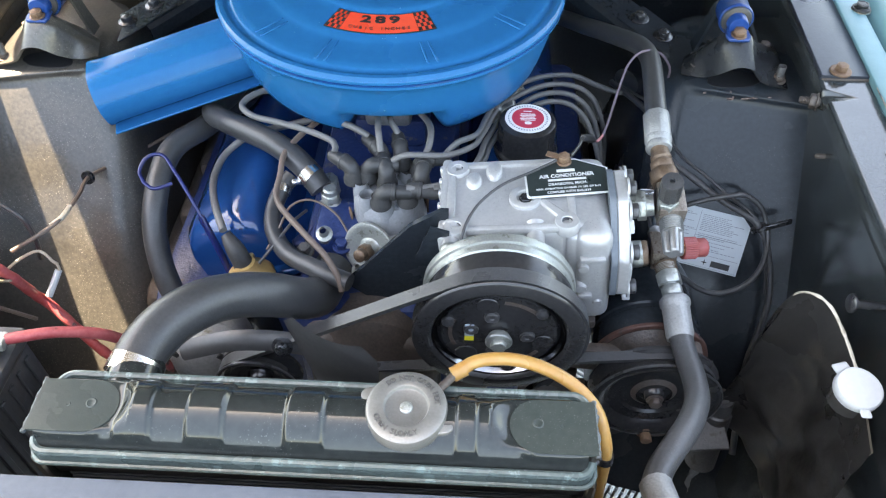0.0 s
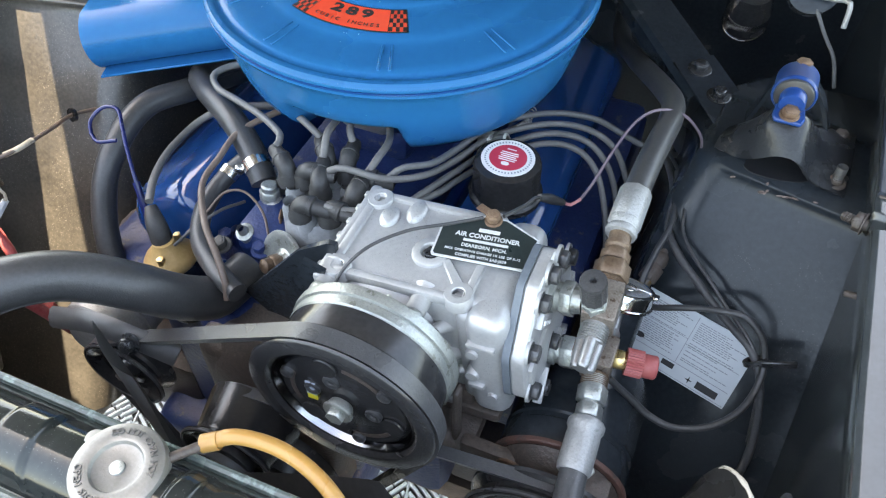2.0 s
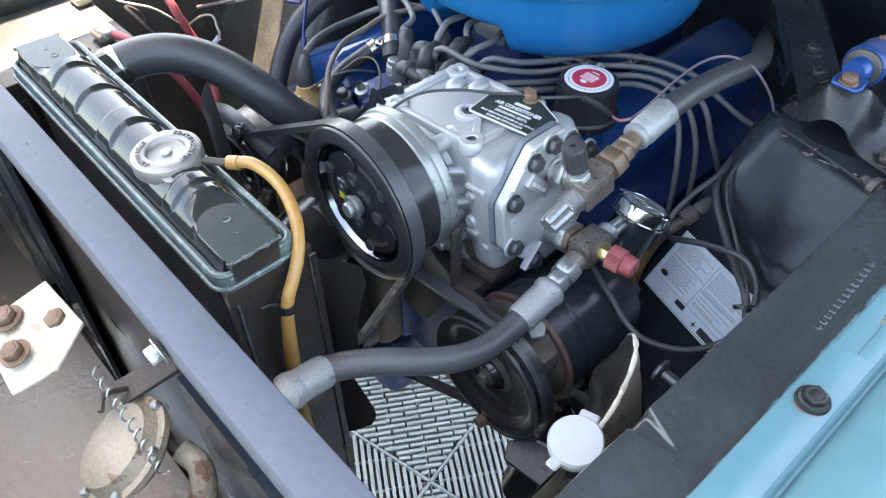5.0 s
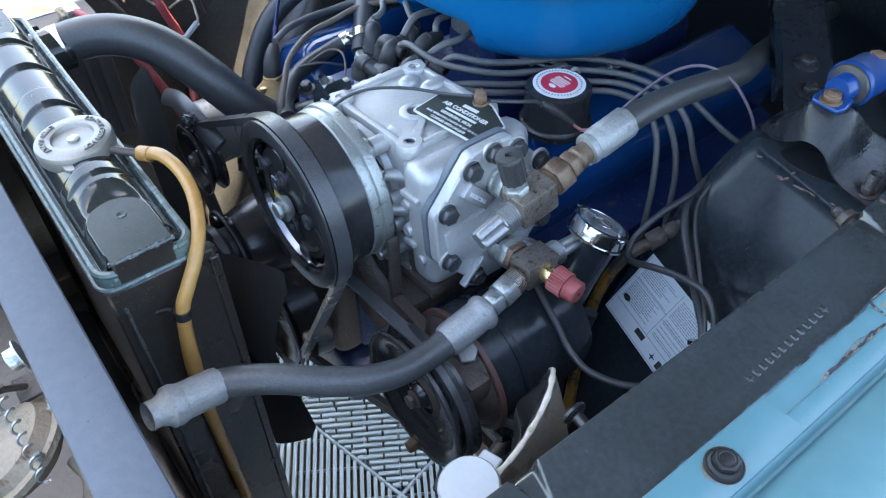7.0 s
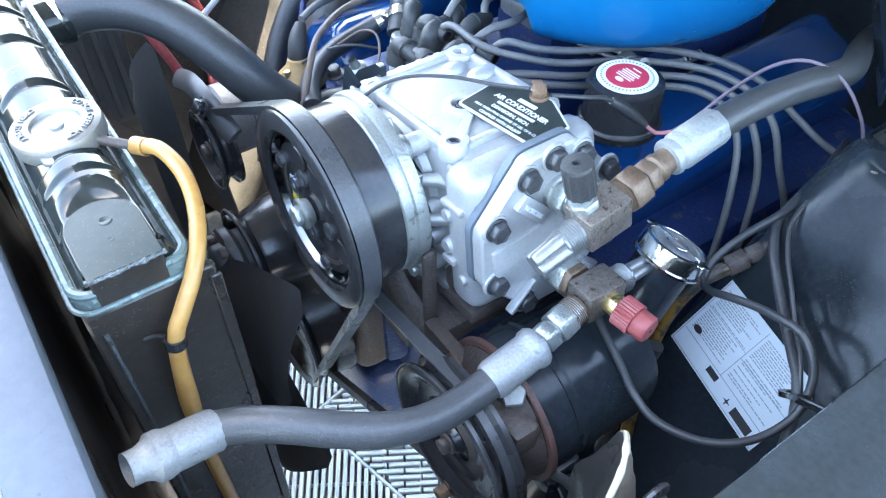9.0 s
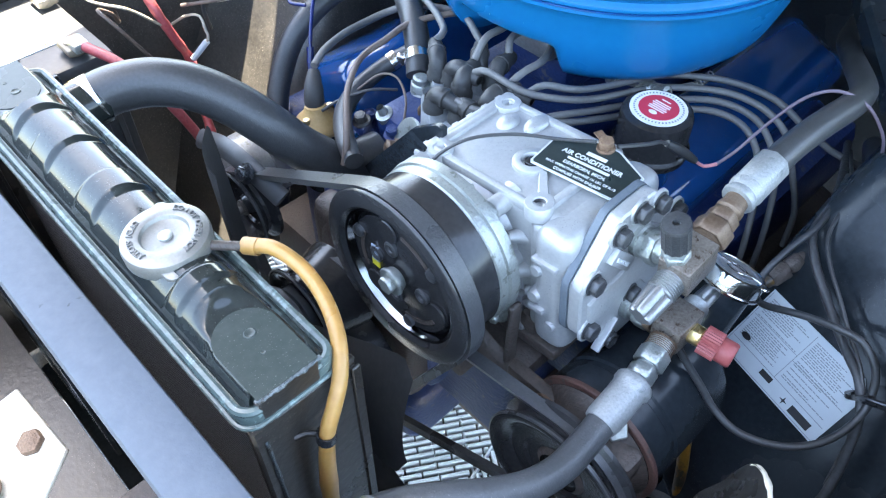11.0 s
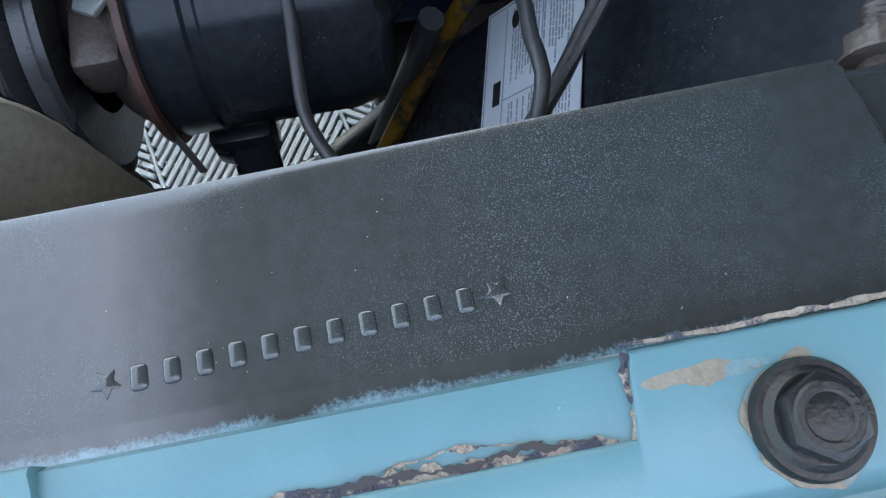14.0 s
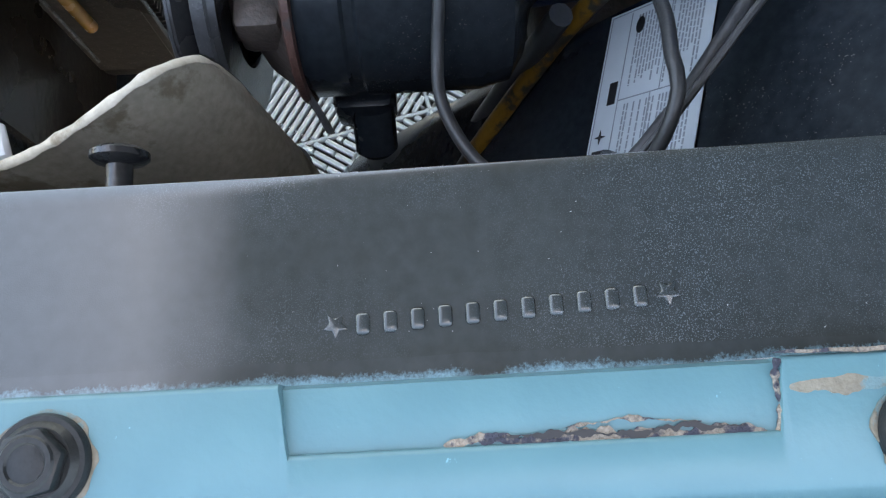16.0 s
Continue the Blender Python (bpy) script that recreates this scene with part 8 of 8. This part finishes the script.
# thin control wires over the compressor
cw = thing("clutch_wire", "thin black wire lying across the compressor to an inline connector", "wire")
part("wire", tube([(0.000, 0.505, 0.845), (-0.008, 0.522, 0.872), (0.004, 0.552, 0.888), (0.030, 0.585, 0.891), (0.062, 0.606, 0.893), (0.090, 0.620, 0.899)], 0.0016, 8), M_RUBBER, cw)
part("wire", tube([(0.106, 0.628, 0.899), (0.118, 0.655, 0.893), (0.122, 0.672, 0.888), (0.127, 0.682, 0.880)], 0.0018, 8), M_RUBBER, cw)
part("connector", tube([(0.124, 0.678, 0.884), (0.132, 0.690, 0.874), (0.142, 0.704, 0.860)], 0.0046, 12, radii=[0.7, 1.1, 1.0, 0.7]), M_BOOT, cw)
part("pink_wire", tube([(0.142, 0.704, 0.860), (0.148, 0.712, 0.852), (0.155, 0.722, 0.853)], 0.0017, 8), M_PINK, cw, "faded pink stretch of wire")
part("grey_wire", tube([(0.155, 0.722, 0.853), (0.162, 0.738, 0.864), (0.172, 0.765, 0.888), (0.184, 0.793, 0.906), (0.202, 0.812, 0.912), (0.226, 0.824, 0.903), (0.246, 0.836, 0.875), (0.252, 0.85, 0.845)], 0.0015, 8), M_PURPLE, cw)


BAG_EDGE = [(0.337, 0.522, 0.66), (0.329, 0.512, 0.74), (0.324, 0.505, 0.79), (0.328, 0.502, 0.822), (0.334, 0.499, 0.840), (0.344, 0.488, 0.850), (0.354, 0.474, 0.850), (0.362, 0.454, 0.842), (0.368, 0.428, 0.832), (0.370, 0.395, 0.826), (0.368, 0.34, 0.81)]


def bag_sheet(side):
    """One side of the collapsed bag, hanging from the sealed edge: the cream side leans to the apron, the black one hangs down."""
    top = spline(BAG_EDGE, 0.006)
    bm = bmesh.new()
    n = 30
    g = []
    for i, p in enumerate(top):
        s = i / (len(top) - 1)
        row = []
        for j in range(n + 1):
            v = j / n
            wob = noise.noise(Vector((s * 5, v * 4, 2.0 + side))) * 0.012 + noise.noise(Vector((s * 13 + v * 6, v * 7, 5.0))) * 0.007 + abs(noise.noise(Vector((s * 22 - v * 9, v * 6, 8.0)))) * 0.004
            k = min(1.0, v * 4)
            if side > 0:
                q = Vector((min(p.x + 0.012 * v, 0.400), p.y + 0.026 * v, p.z - 0.125 * v ** 1.1 + 0.006 * math.sin(math.pi * min(1, v * 1.3)) * (1 - abs(2 * s - 0.9)) + wob * k * 0.8))
            else:
                q = Vector((p.x - 0.002 - 0.010 * k + wob * 1.1 * k - 0.010 * v, p.y - 0.012 * k - 0.05 * v * max(0, 0.6 - s), p.z - 0.24 * v))
            row.append(bm.verts.new(q))
        g.append(row)
    for a, b in zip(g, g[1:]):
        for j in range(n):
            bm.faces.new((a[j], a[j + 1], b[j + 1], b[j]))
    bmesh.ops.solidify(bm, geom=list(bm.faces), thickness=0.0014)
    return bm


wb = thing("washer_bag", "collapsed washer bag, black outside and cream behind, with white cap", "washer bag")
part("sealed_edge", tube([(x, y, z) for x, y, z in BAG_EDGE[1:10]], 0.0020, 8, 0.004, wobble=0.3, flat=0.45), M_BAGCREAM, wb, "torn cream edge of the bag")
part("black_sheet", bag_sheet(-1), M_BAGBLACK, wb, "black wrinkled vinyl side")
part("cream_sheet", bag_sheet(1), M_BAGCREAM, wb, "cream vinyl side with a torn edge")
wc = part("cap", lathe([(0, 0.0), (0.020, 0.0), (0.0215, 0.002), (0.0215, 0.009), (0.0200, 0.011), (0, 0.0115)], 40, Matrix.Translation((0.3650, 0.3960, 0.8210)) @ Matrix.Rotation(radians(8), 4, "X")), M_WHITEPL, wb, "white snap cap")
part("cap_tab", box(-0.008, 0.008, 0.016, 0.030, 0.003, 0.007, 0.0015, 1, Matrix.Translation((0.3650, 0.3960, 0.8210)) @ Matrix.Rotation(radians(18), 4, "Z")), M_WHITEPL, wc)
part("cap_tab", box(-0.005, 0.005, -0.030, -0.018, 0.003, 0.006, 0.0015, 1, Matrix.Translation((0.3650, 0.3960, 0.8210))), M_WHITEPL, wc)
part("cap_neck", lathe([(0.019, -0.016), (0.0185, -0.004), (0.016, 0.002)], 28, Matrix.Translation((0.3650, 0.3975, 0.8190))), M_BAGBLACK, wb)
mt = thing("idler_mount", "grimy steel steering mount low beside the pump", "bracket")
part("post", lathe([(0.019, -0.12), (0.019, -0.022), (0.0165, -0.020), (0.0165, -0.004), (0.0155, -0.001), (0, 0.0)], 32, Matrix.Translation((0.304, 0.492, 0.652)) @ Matrix.Rotation(radians(-10), 4, "X")), M_STEELGREY, mt)
part("bolt", hex_bolt(0.0068, 0.0065, Matrix.Translation((0.304, 0.492, 0.652)) @ Matrix.Rotation(radians(-10), 4, "X"), 0.0105, 0.0018), M_STEELGREY, mt)
part("arm_plate", prism([(-0.034, -0.016), (0.026, -0.022), (0.026, 0.018), (-0.010, 0.022), (-0.040, 0.004)], -0.006, 0.0, 0.002, axes((0.288, 0.460, 0.620), (1, 0.2, 0.05), (0, 1, 0.45)), 1), M_STEELGREY, mt, "grimy grey steel arm plate")
part("plate_edge", box(-0.012, 0.024, 0.0170, 0.0200, -0.0005, 0.0020, 0.0006, 1, axes((0.288, 0.460, 0.620), (1, 0.2, 0.05), (0, 1, 0.45))), M_ZINC, mt, "bare bright edge of the plate")

# ---- front and left: horn, battery, cables ----
hn = thing("horn", "weathered metal horn in front of the radiator support", "horn")
hf = along((0.165, 0.120, 0.735), (0.145, 0.085, 0.80))
part("housing", join(lathe([(0, 0), (0.030, 0.0), (0.042, 0.008), (0.045, 0.016), (0.052, 0.017), (0.052, 0.023), (0.045, 0.024), (0.040, 0.036), (0.022, 0.044), (0, 0.045)], 44, hf)), M_HORN, hn)
for k in range(6):
    part("screw", hex_bolt(0.0045, 0.006, hf @ Matrix.Translation((0.0485 * math.cos(k * 1.047), 0.0485 * math.sin(k * 1.047), 0.023))), M_ZINC, hn)
part("trumpet", tube([(0.185, 0.150, 0.74), (0.21, 0.155, 0.73), (0.23, 0.13, 0.70), (0.24, 0.06, 0.69)], 0.016, 16, radii=[0.7, 0.8, 1.0, 2.0]), M_HORN, hn)
part("bracket", join(box(0.10, 0.13, 0.13, 0.19, 0.77, 0.775, 0.001, 1), tube([(0.12, 0.14, 0.78), (0.13, 0.12, 0.80), (0.145, 0.11, 0.80)], 0.003, 8)), M_RUSTDARK, hn)
hn.location = (-0.105, 0.036, -0.040)
lt = thing("hood_latch", "worn cream-painted hood latch plate in front of the support rail", "hood latch")
part("plate", join(prism([(-0.05, -0.04), (0.045, -0.045), (0.055, -0.005), (0.03, 0.035), (-0.045, 0.03)], 0, 0.004, 0.001, Matrix.Translation((-0.045, 0.140, 0.800)) @ Matrix.Rotation(radians(15), 4, "X"), 1)), M_BAGCREAM, lt)
for x, y in ((-0.075, 0.125), (-0.03, 0.115), (-0.04, 0.158)):
    part("bolt", hex_bolt(0.010, 0.008, Matrix.Translation((x, y, 0.804)) @ Matrix.Rotation(radians(15), 4, "X"), 0.014), M_RUSTBOLT, lt)
part("spring", tube([(0.02 + 0.10 * k / 70 + 0.0, 0.16 + 0.004 * math.cos(k * 0.9), 0.79 - 0.05 * k / 70 + 0.004 * math.sin(k * 0.9)) for k in range(71)], 0.0012, 5, 0.003), M_ZINC, lt)
gv = thing("front_valance", "dark inner grille panel in front of the radiator support", "grille panel")
part("upright_panel", box(-0.75, 0.55, -0.06, -0.05, 0.25, 0.82), M_CORE, gv)
part("shelf_panel", box(-0.75, 0.55, -0.05, 0.19, 0.52, 0.53), M_CORE, gv)
ba = thing("battery", "black-cased battery with a ribbed side behind the radiator support", "battery")
case = part("case", box(-0.632, -0.450, 0.262, 0.435, 0.63, 0.795, 0.008, 2), M_BATTERY, ba)
for k in range(9):
    part("rib", box(-0.4505, -0.447, 0.27 + 0.018 * k, 0.278 + 0.018 * k, 0.64, 0.785, 0.001, 1), M_BATTERY, case)
part("lid", box(-0.634, -0.446, 0.259, 0.438, 0.795, 0.812, 0.005, 2), M_BATTERY, ba)
part("label", box(-0.60, -0.50, 0.34, 0.41, 0.8122, 0.8132), M_PAPER, ba, "white battery label with a yellow patch")
part("label_patch", box(-0.535, -0.505, 0.36, 0.39, 0.8132, 0.8138), M_STICKY, ba)
part("label_bars", join(box(-0.595, -0.55, 0.385, 0.397, 0.8132, 0.8138), box(-0.595, -0.545, 0.36, 0.372, 0.8132, 0.8138)), M_INK, ba)
for x, yt in ((-0.59, 0.425), (-0.470, 0.405)):
    p = part("terminal", lathe([(0.010, 0), (0.009, 0.016), (0, 0.017)], 20, Matrix.Translation((x, yt, 0.812))), M_HORN, ba)
    part("clamp", box(x - 0.016, x + 0.016, yt - 0.013, yt + 0.013, 0.816, 0.826, 0.003, 2), M_HORN, p)
rc = thing("battery_cable", "faded red battery cable beside the radiator", "battery cable")
part("cable", tube([(-0.566, 0.530, 0.840), (-0.548, 0.529, 0.816), (-0.530, 0.530, 0.794), (-0.522, 0.535, 0.771), (-0.521, 0.544, 0.741), (-0.523, 0.555, 0.710), (-0.514, 0.555, 0.695), (-0.490, 0.544, 0.672), (-0.46, 0.53, 0.64), (-0.42, 0.52, 0.60)], 0.0062, 12, wobble=0.1), M_REDCABLE, rc)
part("cable", tube([(-0.470, 0.405, 0.826), (-0.440, 0.412, 0.828), (-0.405, 0.425, 0.822), (-0.370, 0.440, 0.800), (-0.355, 0.46, 0.75), (-0.34, 0.48, 0.68)], 0.0058, 12), M_REDCABLE, rc)
part("lug", box(-0.470, -0.445, 0.398, 0.416, 0.822, 0.834, 0.003, 2), M_ZINC, rc)
sr = thing("starter_relay", "black starter relay with copper-coloured stud nuts on the apron", "relay")
part("case", join(box(-0.612, -0.566, 0.544, 0.596, 0.832, 0.882, 0.010, 3), lathe([(0.024, 0.0), (0.026, 0.004), (0.026, 0.010), (0.018, 0.014), (0, 0.015)], 28, Matrix.Translation((-0.589, 0.570, 0.878)))), M_BATTERY, sr)
part("bracket", box(-0.648, -0.604, 0.538, 0.602, 0.838, 0.862, 0.003, 1), M_ZINC, sr)
for y in (0.530, 0.606):
    st = part("stud", lathe([(0.0038, 0.0), (0.0038, 0.030), (0, 0.031)], 14, along((-0.585, 0.57 + (y - 0.57) * 0.6, 0.842), (-0.562, y, 0.838))), M_BRASS, sr)
    part("nut", hex_bolt(0.0085, 0.007, along((-0.570, 0.57 + (y - 0.57) * 0.9, 0.840), (-0.562, y, 0.838))), M_BRASS, st, "copper-coloured nut")
for y in (0.559, 0.581):
    part("terminal", hex_bolt(0.0055, 0.006, along((-0.566, y, 0.838), (-0.556, y, 0.832)), 0.0075, 0.002), M_ZINC, sr)
lw = thing("wire_bundle", "thin dusty wires clipped across the shock tower", "wire")
part("wire", tube([(-0.535, 0.570, 0.775), (-0.505, 0.590, 0.785), (-0.488, 0.615, 0.788), (-0.490, 0.665, 0.778), (-0.500, 0.712, 0.764), (-0.490, 0.755, 0.748), (-0.470, 0.795, 0.738), (-0.42, 0.85, 0.74), (-0.36, 0.90, 0.75)], 0.0026, 8), M_BROWNTUBE, lw)
part("wire_sleeve", tube([(-0.4965, 0.602, 0.7868), (-0.488, 0.615, 0.788), (-0.488, 0.638, 0.7845)], 0.0034, 8), M_BAGCREAM, lw, "cream tape on the wire")
part("wire_clip", lathe([(0.004, -0.002), (0.009, -0.002), (0.009, 0.002), (0.004, 0.002)], 16, along((-0.500, 0.712, 0.764), (-0.490, 0.755, 0.748)), True), M_BOLT, lw)
part("black_wire", tube([(-0.575, 0.602, 0.838), (-0.545, 0.596, 0.832), (-0.516, 0.588, 0.815), (-0.514, 0.590, 0.790), (-0.516, 0.590, 0.766), (-0.53, 0.60, 0.73)], 0.0030, 8), M_RUBBER, lw)
part("cream_wire", tube([(-0.56, 0.56, 0.74), (-0.53, 0.570, 0.762), (-0.509, 0.579, 0.767), (-0.498, 0.577, 0.752), (-0.493, 0.575, 0.741), (-0.505, 0.556, 0.716)], 0.0018, 8), M_BAGCREAM, lw)
part("connector", tube([(-0.494, 0.574, 0.739), (-0.500, 0.564, 0.727), (-0.507, 0.554, 0.714)], 0.0042, 8), M_PAPER, lw, "white inline connector")
part("wire", tube([(-0.64, 0.52, 0.74), (-0.58, 0.50, 0.76), (-0.535, 0.48, 0.80), (-0.52, 0.46, 0.82), (-0.50, 0.47, 0.80), (-0.49, 0.50, 0.74)], 0.0024, 8), M_BROWNTUBE, lw)
part("wire", tube([(-0.63, 0.47, 0.80), (-0.56, 0.47, 0.81), (-0.53, 0.50, 0.80), (-0.52, 0.53, 0.77)], 0.0018, 8), M_BAGCREAM, lw)
cm = thing("crossmember", "dark rusty crossmember and stabiliser bar under the engine", "crossmember")
part("beam", box(-0.60, 0.38, 0.62, 0.72, 0.28, 0.34, 0.01, 2), M_RUSTDARK, cm)
part("bar", tube([(-0.60, 0.42, 0.36), (-0.45, 0.30, 0.34), (0.20, 0.30, 0.34), (0.34, 0.42, 0.36)], 0.011, 12), M_RUSTDARK, cm)
mc = thing("master_cylinder", "glossy black canister and lidded reservoir on the firewall", "master cylinder")
CM = Matrix.Translation((0.2599, 1.19, 0.8033)) @ Matrix.Rotation(radians(24), 4, "X")
part("canister", lathe([(0.0301 * 0.7, -0.004), (0.0301 * 0.96, 0.0), (0.0301, 0.004), (0.0301, 0.010), (0.0301 * 0.95, 0.013), (0.0301 * 0.95, 0.030), (0.0301 * 0.99, 0.032), (0.0301 * 0.99, 0.037), (0.0301 * 0.9, 0.042), (0.0301 * 0.85, 0.075), (0, 0.08)], 48, CM), M_CLUTCH, mc)
part("bright_band", lathe([(0.0301 * 0.985, 0.0012), (0.0301 * 1.015, 0.004), (0.0301 * 1.015, 0.0065), (0.0301 * 0.985, 0.008)], 48, CM, True), M_CHROME, mc)
lid_ = part("reservoir_lid", lathe([(0.028, -0.02), (0.028, 0.0), (0.030, 0.002), (0.030, 0.008), (0.024, 0.010), (0, 0.010)], 36, Matrix.Translation((0.3208, 1.1, 0.9156)) @ Matrix.Rotation(radians(50), 4, "X")), M_BLACK, mc, "black reservoir lid with a wire bail")
part("bail", tube([(0.3208, 1.1, 0.9156), (0.3183, 1.08, 0.919), (0.3449, 1.07, 0.923), (0.3585, 1.06, 0.9272), (0.3608, 1.05, 0.9023)], 0.0030, 8), M_ALU_DULL, lid_)
part("hanging_cable", tube([(0.3288, 1.08, 0.9035), (0.3483, 1.06, 0.8815), (0.363, 1.04, 0.869), (0.374, 1.02, 0.8441)], 0.0022, 8), M_WIREDARK, mc)
